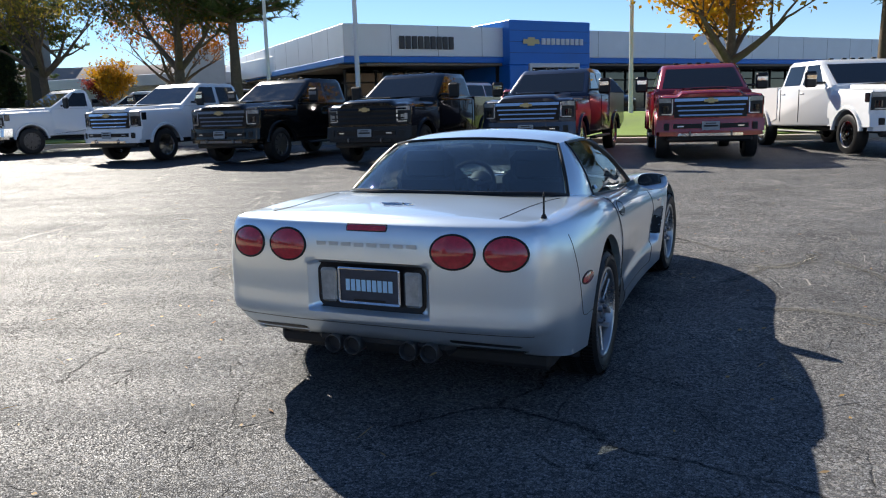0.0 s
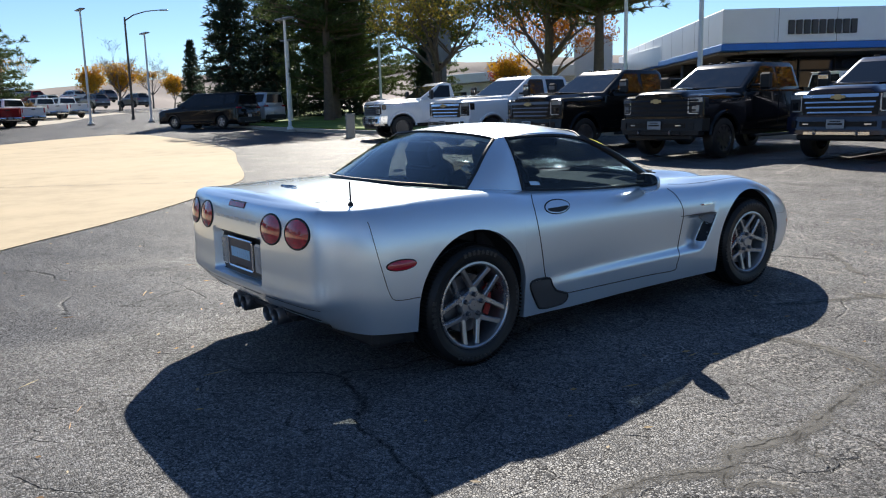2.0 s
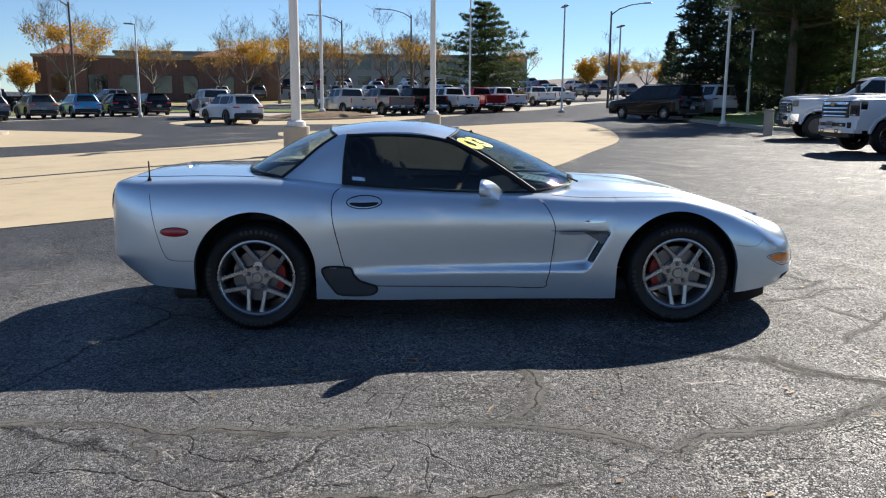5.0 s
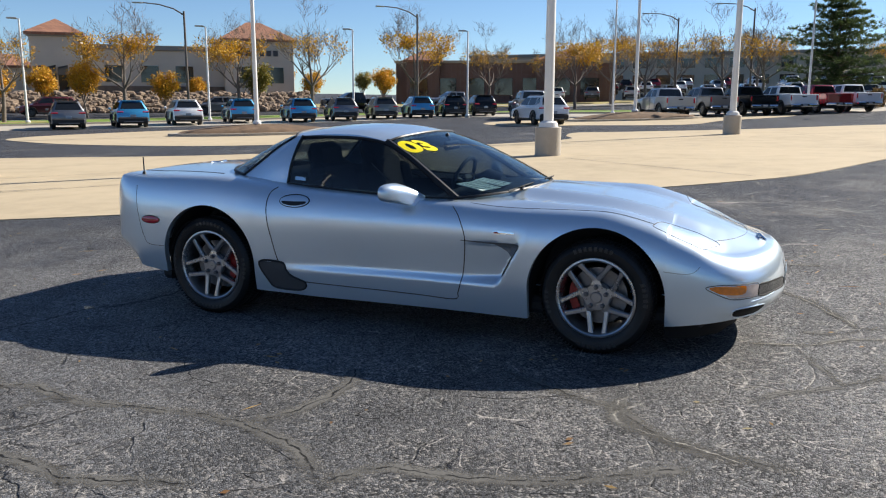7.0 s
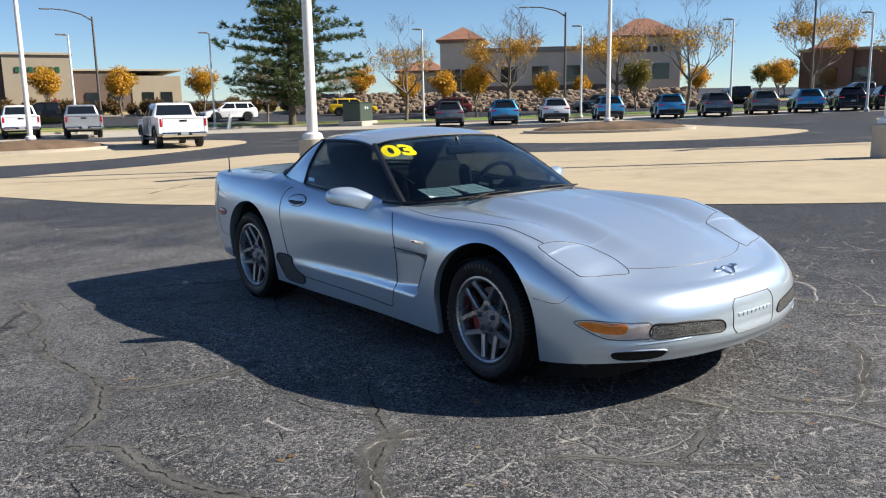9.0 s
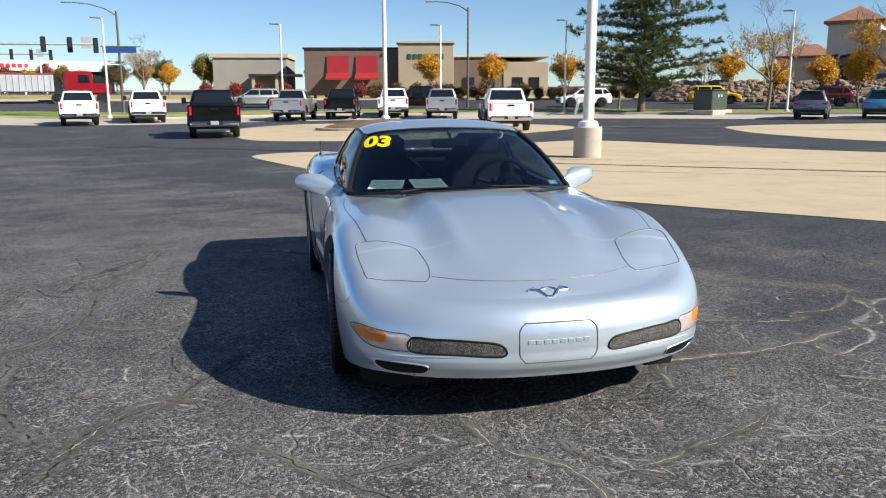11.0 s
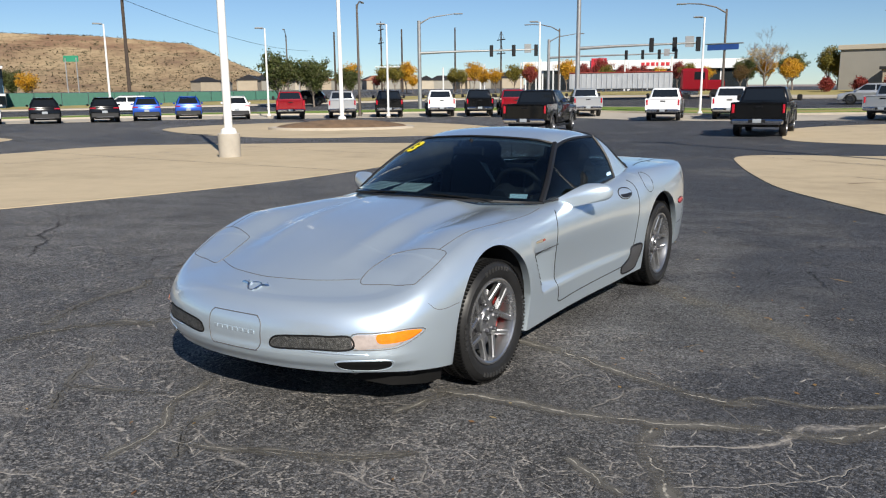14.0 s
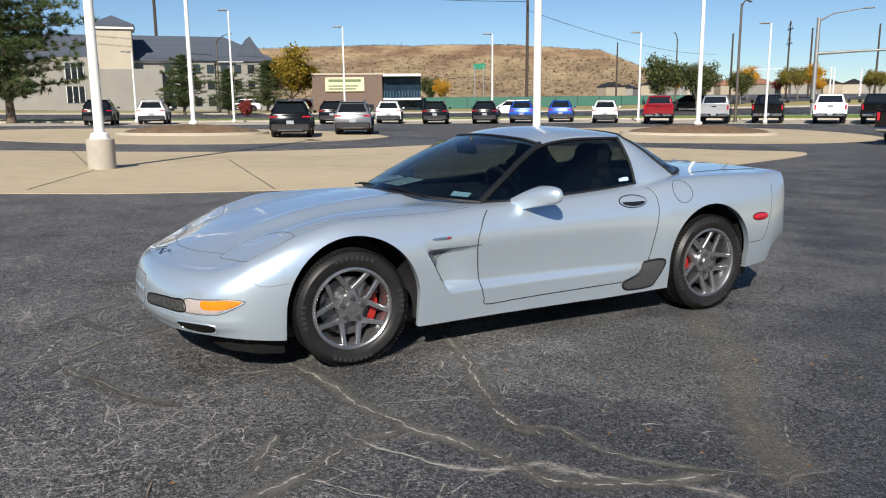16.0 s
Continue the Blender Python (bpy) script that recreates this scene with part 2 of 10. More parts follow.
    nt.links.new(math_node(nt, "MULTIPLY", ramp(nt, lum.outputs[2], [(0.15, grey(0.05)), (0.75, grey(0.85))]), math_node(nt, "MULTIPLY", math_node(nt, "SUBTRACT", 1.0, gap), ramp(nt, seal, [(0.0, grey(1)), (1.0, grey(0.65))]))), b.inputs["Specular IOR Level"])
    h = math_node(nt, "ADD", math_node(nt, "MULTIPLY", math_node(nt, "MINIMUM", rim.outputs["Distance"], 0.2), 2.0), math_node(nt, "MULTIPLY", lum.outputs[0], 0.4))
    h = math_node(nt, "ADD", h, math_node(nt, "MULTIPLY", fine, 0.15))
    h = math_node(nt, "ADD", h, math_node(nt, "MULTIPLY", clump, 0.30))
    h = math_node(nt, "MULTIPLY", h, ramp(nt, seal, [(0.0, grey(1)), (1.0, grey(0.5))]))
    h = math_node(nt, "SUBTRACT", h, math_node(nt, "MULTIPLY", crack_h, 1.6))
    bump(nt, b, h, 0.8, 0.006)
    return m


def crack_material(name, dust, core, dust_amt, core_w):
    """A crack in a band of fines: the band frays out at both sides into the asphalt below."""
    m, nt, b = nodes_of(name)
    tc = nt.nodes.new("ShaderNodeTexCoord")
    uv = nt.nodes.new("ShaderNodeSeparateXYZ")
    nt.links.new(tc.outputs["UV"], uv.inputs[0])
    tc = tc.outputs["Object"]
    off = math_node(nt, "SUBTRACT", uv.outputs[0], 0.5)
    grain, patchy, jag = noise_tex(nt, 55.0, 5, 0.7, vec=tc), noise_tex(nt, 3.2, 4, vec=tc), noise_tex(nt, 9.0, 6, 0.65, vec=tc)
    side = math_node(nt, "ADD", math_node(nt, "MULTIPLY", math_node(nt, "ABSOLUTE", off), 2.0), math_node(nt, "MULTIPLY", math_node(nt, "SUBTRACT", grain, 0.5), 1.5))
    band = math_node(nt, "MULTIPLY", ramp(nt, side, [(0.25, grey(1)), (0.80, grey(0))]), ramp(nt, patchy, [(0.34, grey(0.25)), (0.60, grey(1))]))
    band = math_node(nt, "MULTIPLY", band, dust_amt)
    at = math_node(nt, "ABSOLUTE", math_node(nt, "ADD", off, math_node(nt, "MULTIPLY", math_node(nt, "SUBTRACT", jag, 0.5), 0.55)))
    line = ramp(nt, at, [(core_w * 0.5, grey(1)), (core_w, grey(0))])
    line = math_node(nt, "MULTIPLY", line, ramp(nt, noise_tex(nt, 14.0, 3, vec=tc), [(0.38, grey(0.0)), (0.50, grey(1))]))
    ends = ramp(nt, uv.outputs[1], [(0.0, grey(0)), (0.06, grey(1)), (0.94, grey(1)), (1.0, grey(0))])
    shade = mix_col(nt, grain, tuple(c * 0.75 for c in dust), tuple(c * 1.2 for c in dust))
    nt.links.new(mix_col(nt, line, shade, core), b.inputs["Base Color"])
    socket(b, "Roughness", 0.85)
    socket(b, "Specular IOR Level", 0.2)
    bump(nt, b, math_node(nt, "SUBTRACT", grain, math_node(nt, "MULTIPLY", line, 2.0)), 0.5, 0.004)
    t = nt.nodes.new("ShaderNodeBsdfTransparent")
    mx = nt.nodes.new("ShaderNodeMixShader")
    nt.links.new(math_node(nt, "MULTIPLY", math_node(nt, "MAXIMUM", band, line), ends), mx.inputs[0])
    nt.links.new(t.outputs[0], mx.inputs[1])
    nt.links.new(b.outputs[0], mx.inputs[2])
    nt.links.new(mx.outputs[0], nt.nodes["Material Output"].inputs[0])
    return m


def concrete_material(name, col):
    m, nt, b = nodes_of(name)
    tc = nt.nodes.new("ShaderNodeTexCoord").outputs["Object"]
    big, mid, fine = noise_tex(nt, 0.13, 5, 0.6, vec=tc), noise_tex(nt, 1.3, 6, 0.7, vec=tc), noise_tex(nt, 120.0, 2, vec=tc)
    f = math_node(nt, "ADD", math_node(nt, "MULTIPLY", big, 0.5), math_node(nt, "MULTIPLY", mid, 0.5))
    c = ramp(nt, f, [(0.34, tuple(v * 0.78 for v in col)), (0.5, col), (0.66, tuple(v * 1.13 for v in col))])
    stain = ramp(nt, noise_tex(nt, 0.6, 6, 0.75, vec=tc), [(0.60, grey(0)), (0.74, grey(1))])
    c = mix_col(nt, math_node(nt, "MULTIPLY", stain, 0.22), c, tuple(v * 0.45 for v in col))
    c = mix_col(nt, math_node(nt, "MULTIPLY", fine, 0.16), c, tuple(v * 0.6 for v in col))
    nt.links.new(c, b.inputs["Base Color"])
    socket(b, "Roughness", 0.85)
    socket(b, "Specular IOR Level", 0.2)
    bump(nt, b, math_node(nt, "ADD", fine, mid), 0.25, 0.003)
    return m


def foliage(name, cols, rough=0.6):
    """Leaves whose colour changes from leaf to leaf and lets some light through."""
    m, nt, b = nodes_of(name)
    geo = nt.nodes.new("ShaderNodeNewGeometry")
    n = len(cols)
    c = ramp(nt, geo.outputs["Random Per Island"], [(i / max(1, n - 1), v) for i, v in enumerate(cols)])
    nt.links.new(c, b.inputs["Base Color"])
    socket(b, "Roughness", rough)
    tr = nt.nodes.new("ShaderNodeBsdfTranslucent")
    nt.links.new(c, tr.inputs[0])
    mx = nt.nodes.new("ShaderNodeMixShader")
    mx.inputs[0].default_value = 0.35
    nt.links.new(b.outputs[0], mx.inputs[1])
    nt.links.new(tr.outputs[0], mx.inputs[2])
    nt.links.new(mx.outputs[0], nt.nodes["Material Output"].inputs[0])
    return m


def masonry(name, a, b_col, mortar, bw, bh):
    m, nt, b = nodes_of(name)
    br = nt.nodes.new("ShaderNodeTexBrick")
    mp = nt.nodes.new("ShaderNodeMapping")
    mp.inputs["Rotation"].default_value = (radians(90), 0, 0)
    nt.links.new(nt.nodes.new("ShaderNodeTexCoord").outputs["Object"], mp.inputs[0])
    nt.links.new(mp.outputs[0], br.inputs["Vector"])
    for k, v in (("Color1", a), ("Color2", b_col), ("Mortar", mortar)):
        br.inputs[k].default_value = (*v, 1)
    for k, v in (("Scale", 1.0), ("Mortar Size", 0.012), ("Brick Width", bw), ("Row Height", bh)):
        br.inputs[k].default_value = v
    dirt = noise_tex(nt, 0.7, 5)
    nt.links.new(mix_col(nt, math_node(nt, "MULTIPLY", dirt, 0.35), br.outputs["Color"], tuple(v * 0.6 for v in a)), b.inputs["Base Color"])
    socket(b, "Roughness", 0.85)
    bump(nt, b, br.outputs["Fac"], -0.4, 0.01)
    return m


SILVER = paint("silver_paint", (0.63, 0.735, 0.832), 0.70, 0.30)
ASPHALT = asphalt_material("worn_asphalt", (0.107, 0.107, 0.109), (0.29, 0.27, 0.245), 0.36)
ASPHALT_FAR = asphalt_material("road_asphalt", (0.085, 0.085, 0.088), (0.2, 0.19, 0.18), 0.25)
CRACK_DARK = crack_material("dark_crack", (0.14, 0.135, 0.125), (0.008, 0.008, 0.008), 0.9, 0.040)
CRACK_PALE = crack_material("dusty_crack", (0.128, 0.123, 0.112), (0.36, 0.34, 0.30), 0.95, 0.034)
CRACK_DUST = crack_material("dusty_band", (0.20, 0.185, 0.15), (0.15, 0.14, 0.12), 0.4, 0.002)
CONCRETE = concrete_material("tan_concrete", (0.47, 0.385, 0.262))
KERB = concrete_material("kerb_concrete", (0.45, 0.40, 0.33))
POST_CONC = concrete_material("pale_concrete", (0.44, 0.40, 0.34))
WALK = concrete_material("sidewalk_concrete", (0.42, 0.38, 0.32))
GRASS = surface("lawn", (0.13, 0.20, 0.022), 0.9, vary=0.35, scale=0.5, fine=30, relief=0.6, depth=0.03)
DRY_GRASS = surface("dry_lawn", (0.30, 0.25, 0.09), 0.9, vary=0.3, scale=0.4, fine=30, relief=0.6, depth=0.03)
MULCH = surface("brown_mulch", (0.15, 0.095, 0.055), 0.95, vary=0.45, scale=2.0, fine=25, relief=0.8, depth=0.03)
WHITE_POLE = surface("white_pole_paint", (0.74, 0.74, 0.72), 0.4, vary=0.06, relief=0.03)
BLACK_PLASTIC = surface("black_plastic", (0.011, 0.011, 0.012), 0.45, vary=0.2, relief=0.05, spec=0.35)
RUBBER = surface("tyre_rubber", (0.016, 0.016, 0.0165), 0.44, vary=0.25, scale=12, relief=0.1, spec=0.3)
CHROME = surface("chrome", (0.75, 0.76, 0.78), 0.10, 1.0, vary=0.04, relief=0.0)
RIM = surface("wheel_alloy", (0.40, 0.405, 0.415), 0.30, 0.9, vary=0.06, relief=0.0, coat=0.4)
DARK_RIM = surface("dark_alloy", (0.10, 0.10, 0.105), 0.35, 0.8, vary=0.06, relief=0.0)
STEEL = surface("brushed_steel", (0.20, 0.20, 0.21), 0.38, 0.9, vary=0.2, scale=20, relief=0.05)
RED_CALIPER = surface("red_caliper_paint", (0.30, 0.015, 0.012), 0.35, vary=0.1, relief=0.0)
DARK_GLASS = surface("dark_window_glass", (0.010, 0.012, 0.014), 0.03, vary=0.05, relief=0.0, spec=0.5)
MIRROR = surface("mirror_glass", (0.80, 0.82, 0.84), 0.02, 1.0, vary=0.02, relief=0.0)
SHOP_GLASS = surface("shop_window_glass", (0.02, 0.025, 0.028), 0.04, vary=0.3, scale=0.6, relief=0.0, spec=0.8)
CAR_GLASS = pane_glass("tinted_car_glass", (0.44, 0.47, 0.48), 0.05)
REAR_GLASS = pane_glass("rear_window_glass", (0.82, 0.88, 0.88), 0.11)
AIR_DAM = surface("worn_black_rubber", (0.007, 0.007, 0.007), 0.6, vary=0.2, relief=0.05, spec=0.2)
WIND_GLASS = pane_glass("windscreen_glass", (0.60, 0.67, 0.70), 0.05)
LAMP_CLEAR = surface("clear_lamp", (0.72, 0.74, 0.76), 0.08, 0.55, vary=0.1, scale=30, relief=0.0, coat=1.0)
LAMP_RED = surface("red_lamp", (0.44, 0.010, 0.026), 0.12, vary=0.25, scale=40, relief=0.0, coat=1.0)
LAMP_AMBER = surface("amber_lamp", (0.85, 0.22, 0.01), 0.12, vary=0.2, scale=40, relief=0.0, coat=1.0)
INTERIOR = surface("dark_interior", (0.018, 0.018, 0.020), 0.7, vary=0.2, fine=90, relief=0.2)
LEATHER = surface("grey_leather", (0.036, 0.036, 0.036), 0.55, vary=0.2, fine=120, relief=0.2)
PAPER = surface("paper", (0.72, 0.80, 0.74), 0.8, vary=0.04, relief=0.0)
YELLOW = surface("yellow_marker_paint", (0.90, 0.74, 0.0), 0.5, vary=0.05, relief=0.0)
GALV = surface("galvanised_steel", (0.33, 0.33, 0.33), 0.5, 0.6, vary=0.12, relief=0.05)
BRONZE_POLE = surface("weathered_bronze_pole", (0.12, 0.10, 0.085), 0.55, 0.3, vary=0.15, relief=0.05)
BARK = surface("tree_bark", (0.12, 0.09, 0.065), 0.9, vary=0.35, scale=5, fine=40, relief=0.8, depth=0.02)
BARK_GREY = surface("grey_bark", (0.17, 0.14, 0.115), 0.9, vary=0.3, scale=5, fine=40, relief=0.8, depth=0.02)

# ---------- mesh helpers ----------
from mathutils.bvhtree import BVHTree


class MB:
    """Collects vertices and faces of one mesh."""

    def __init__(self):
        self.v, self.f, self.m = [], [], []

    def add(self, verts, faces, mat=0, at=None):
        o = len(self.v)
        self.v += [tuple(at @ Vector(p)) for p in verts] if at else [tuple(p) for p in verts]
        self.f += [tuple(i + o for i in f) for f in faces]
        self.m += [mat] * len(faces)
        return self

    def box(self, c, s, r=0.0, mat=0, at=None):
        """A box with chamfered edges."""
        hx, hy, hz = s[0] / 2, s[1] / 2, s[2] / 2
        r = min(r, hx * 0.9, hy * 0.9, hz * 0.9)
        if r <= 0:
            vs = [(c[0] + a * hx, c[1] + b * hy, c[2] + d * hz) for a in (-1, 1) for b in (-1, 1) for d in (-1, 1)]
            return self.add(vs, [(0, 1, 3, 2), (4, 6, 7, 5), (0, 4, 5, 1), (2, 3, 7, 6), (0, 2, 6, 4), (1, 5, 7, 3)], mat, at)
        vs, ix = [], {}
        for a in (-1, 1):
            for b in (-1, 1):
                for d in (-1, 1):
                    for k in range(3):
                        h = [hx - r, hy - r, hz - r]
                        h[k] += r
                        ix[a, b, d, k] = len(vs)
                        vs.append((c[0] + a * h[0], c[1] + b * h[1], c[2] + d * h[2]))
        fs = []
        for k in range(3):
            i, j = [n for n in range(3) if n != k]
            for s_ in (-1, 1):
                q = []
                for u, w in ((-1, -1), (1, -1), (1, 1), (-1, 1)):
                    key = [0, 0, 0]
                    key[k], key[i], key[j] = s_, u, w
                    q.append(ix[(*key, k)])
                flip = (s_ > 0) == (k == 1)
                fs.append(tuple(q[::-1]) if flip else tuple(q))
            for u in (-1, 1):
                for w in (-1, 1):
                    ka, kb = [0, 0, 0], [0, 0, 0]
                    ka[i], ka[j], kb[i], kb[j] = u, w, u, w
                    ka[k], kb[k] = -1, 1
                    fs.append((ix[(*ka, i)], ix[(*kb, i)], ix[(*kb, j)], ix[(*ka, j)]))
        for a in (-1, 1):
            for b in (-1, 1):
                for d in (-1, 1):
                    fs.append((ix[a, b, d, 0], ix[a, b, d, 1], ix[a, b, d, 2]))
        return self.add(vs, fs, mat, at)

    def tube(self, pts, radii, n=8, mat=0, caps=True, closed=False):
        """A tube along a line of points."""
        pts = [Vector(p) for p in pts]
        if isinstance(radii, (int, float)):
            radii = [radii] * len(pts)
        vs, fs = [], []
        up = Vector((0, 0, 1))
        last = None
        k = len(pts)
        for i, p in enumerate(pts):
            d = (pts[(i + 1) % k] - pts[i - 1]) if closed else (pts[min(i + 1, k - 1)] - pts[max(i - 1, 0)])
            d = d.normalized() if d.length > 1e-9 else Vector((0, 0, 1))
            if last is None:
                a = d.cross(up if abs(d.z) < 0.95 else Vector((1, 0, 0))).normalized()
            else:
                a = (last - d * last.dot(d)).normalized()
            last = a
            b = d.cross(a)
            for j in range(n):
                t = 2 * math.pi * j / n
                vs.append(p + (a * math.cos(t) + b * math.sin(t)) * radii[i])
        for i in range(k if closed else k - 1):
            for j in range(n):
                i2, j2 = (i + 1) % k, (j + 1) % n
                fs.append((i * n + j, i * n + j2, i2 * n + j2, i2 * n + j))
        if caps and not closed:
            fs += [tuple(range(n))[::-1], tuple((k - 1) * n + j for j in range(n))]
        return self.add(vs, fs, mat)

    def lathe(self, prof, n=32, mat=0, at=None, closed=False):
        """A profile of (radius, height) turned round z."""
        vs, fs = [], []
        for r, z in prof:
            for j in range(n):
                t = 2 * math.pi * j / n
                vs.append((r * math.cos(t), r * math.sin(t), z))
        k = len(prof)
        for i in range(k if closed else k - 1):
            for j in range(n):
                i2, j2 = (i + 1) % k, (j + 1) % n
                fs.append((i * n + j, i * n + j2, i2 * n + j2, i2 * n + j))
        return self.add(vs, fs, mat, at)

    def grid(self, rows, mat=0, flip=False, closed=False):
        """A sheet from rows of points of one length."""
        n = len(rows[0])
        vs = [p for row in rows for p in row]
        fs = []
        for i in range(len(rows) - 1):
            for j in range(n if closed else n - 1):
                j2 = (j + 1) % n
                q = (i * n + j, i * n + j2, (i + 1) * n + j2, (i + 1) * n + j)
                fs.append(q[::-1] if flip else q)
        return self.add(vs, fs, mat)

    def prism(self, poly, lo, hi, axis=2, mat=0, at=None):
        """A flat outline drawn out along an axis."""
        k = len(poly)

        def put(p, h):
            q = [0, 0, 0]
            o = [a for a in range(3) if a != axis]
            q[o[0]], q[o[1]], q[axis] = p[0], p[1], h
            return tuple(q)

        vs = [put(p, lo) for p in poly] + [put(p, hi) for p in poly]
        fs = [(i, (i + 1) % k, k + (i + 1) % k, k + i) for i in range(k)] + [tuple(range(k))[::-1], tuple(range(k, 2 * k))]
        return self.add(vs, fs, mat, at)

    def mesh(self, name, mats, smooth=35.0):
        me = bpy.data.meshes.new(name)
        me.from_pydata(self.v, [], self.f)
        for m in mats if isinstance(mats, (list, tuple)) else [mats]:
            me.materials.append(m)
        me.polygons.foreach_set("material_index", self.m)
        bm = bmesh.new()
        bm.from_mesh(me)
        bmesh.ops.recalc_face_normals(bm, faces=bm.faces)
        bm.to_mesh(me)
        bm.free()
        if smooth:
            me.polygons.foreach_set("use_smooth", [True] * len(me.polygons))
            me.set_sharp_from_angle(angle=radians(smooth))
        me.update()
        return me


def part(name, mb, mats, parent=None, label="", smooth=35.0):
    """One mesh object, under a thing or a part."""
    ob = new(name, mb.mesh(name, mats, smooth) if isinstance(mb, MB) else mb)
    if parent:
        ob.parent = parent
    if label:
        ob["label"] = label
    return ob


def thing(name, label, category, group="", kind="", m=None):
    ob = new(name)
    ob.empty_display_size = 0.2
    if m:
        ob.matrix_basis = m
    return tagged(ob, label, category, group, kind)


def spline(pts, n, closed=False):
    """n points evenly along a smooth curve through pts (Catmull-Rom)."""
    P = np.array(pts, float)
    k = len(P)
    out = []
    for i in range(k if closed else k - 1):
        p0 = P[(i - 1) % k] if closed or i > 0 else 2 * P[0] - P[1]
        p1, p2 = P[i], P[(i + 1) % k]
        p3 = P[(i + 2) % k] if closed or i < k - 2 else 2 * P[-1] - P[-2]
        for t in np.linspace(0, 1, 24, endpoint=False):
            out.append(0.5 * (2 * p1 + (p2 - p0) * t + (2 * p0 - 5 * p1 + 4 * p2 - p3) * t * t + (3 * p1 - p0 - 3 * p2 + p3) * t**3))
    out.append(P[0] if closed else P[-1])
    out = np.array(out)
    s = np.r_[0, np.cumsum(np.linalg.norm(np.diff(out, axis=0), axis=1))]
    u = np.linspace(0, s[-1], n)
    return np.stack([np.interp(u, s, out[:, c]) for c in range(P.shape[1])], 1)


def smooth_interp(x, xs, ys):
    """Smooth interpolation through knots, without overshoot (monotone cubic)."""
    xs, ys = np.array(xs, float), np.array(ys, float)
    d = np.diff(ys) / np.diff(xs)
    m = np.r_[d[0], [0 if a * b <= 0 else 2 * a * b / (a + b) for a, b in zip(d, d[1:])], d[-1]]
    x = np.clip(x, xs[0], xs[-1])
    i = np.clip(np.searchsorted(xs, x) - 1, 0, len(xs) - 2)
    h = xs[i + 1] - xs[i]
    t = (x - xs[i]) / h
    return (2 * t**3 - 3 * t**2 + 1) * ys[i] + (t**3 - 2 * t**2 + t) * h * m[i] + (3 * t**2 - 2 * t**3) * ys[i + 1] + (t**3 - t**2) * h * m[i + 1]


def step(a, b, x):
    t = min(1.0, max(0.0, (x - a) / (b - a)))
    return t * t * (3 - 2 * t)


def coons(c0, c1, d0, d1, nu, nv, bulge=None):
    """A sheet between four border curves: c0 (v=0), c1 (v=1), d0 (u=0), d1 (u=1)."""
    C0, C1, D0, D1 = spline(c0, nu), spline(c1, nu), spline(d0, nv), spline(d1, nv)
    rows = []
    for j in range(nv):
        v = j / (nv - 1)
        row = []
        for i in range(nu):
            u = i / (nu - 1)
            p = (1 - v) * C0[i] + v * C1[i] + (1 - u) * D0[j] + u * D1[j]
            p -= (1 - u) * (1 - v) * C0[0] + u * (1 - v) * C0[-1] + (1 - u) * v * C1[0] + u * v * C1[-1]
            if bulge is not None:
                p = p + np.array(bulge) * (16 * u * (1 - u) * v * (1 - v))
            row.append(tuple(p))
        rows.append(row)
    return rows


def yaw_of(dx, dy):
    """The turn about z that brings +y to the direction dx, dy."""
    return math.degrees(math.atan2(-dx, dy))

# ---------- ground ----------
GX = ([-400, -120, -80, -55, -40, -25, 0, 20, 34, 46, 60, 100, 400], [3.0, 2.2, 1.25, 0.70, 0.40, 0.16, 0.0, -0.08, -0.03, 0.05, 0.08, 0.5, 1.5])
GY = ([-400, -100, -70, -45, -30, -13, 0, 15, 35, 60, 400], [1.8, 1.3, 0.3, -0.29, -0.33, -0.175, 0.0, 0.205, 0.42, 0.55, 1.5])


def gz(x, y):
    """Height of the lot: it falls away gently and lifts again towards the street."""
    return float(smooth_interp(x, *GX) + smooth_interp(y, *GY))


def steps(*spans):
    out = []
    for a, b, d in spans:
        out += list(np.arange(a, b - 1e-6, d))
    return out + [spans[-1][1]]


_xs = steps((-2600, -400, 200), (-400, -120, 20), (-120, -60, 4), (-60, 60, 1.0), (60, 120, 4), (120, 400, 20), (400, 2600, 200))
_ys = steps((-2600, -400, 200), (-400, -100, 20), (-100, -60, 4), (-60, 40, 1.0), (40, 100, 4), (100, 400, 20), (400, 2600, 200))
_mb = MB()
_mb.grid([[(x, y, gz(x, y)) for x in _xs] for y in _ys])
ground = tagged(part("ground", _mb, ASPHALT), "worn dark asphalt lot with pale cracks and scuffs", "asphalt", kind="structure")


def inside(poly, x, y):
    c, k = False, len(poly)
    for i in range(k):
        (x1, y1), (x2, y2) = poly[i], poly[i - 1]
        if (y1 > y) != (y2 > y) and x < (x2 - x1) * (y - y1) / (y2 - y1) + x1:
            c = not c
    return c


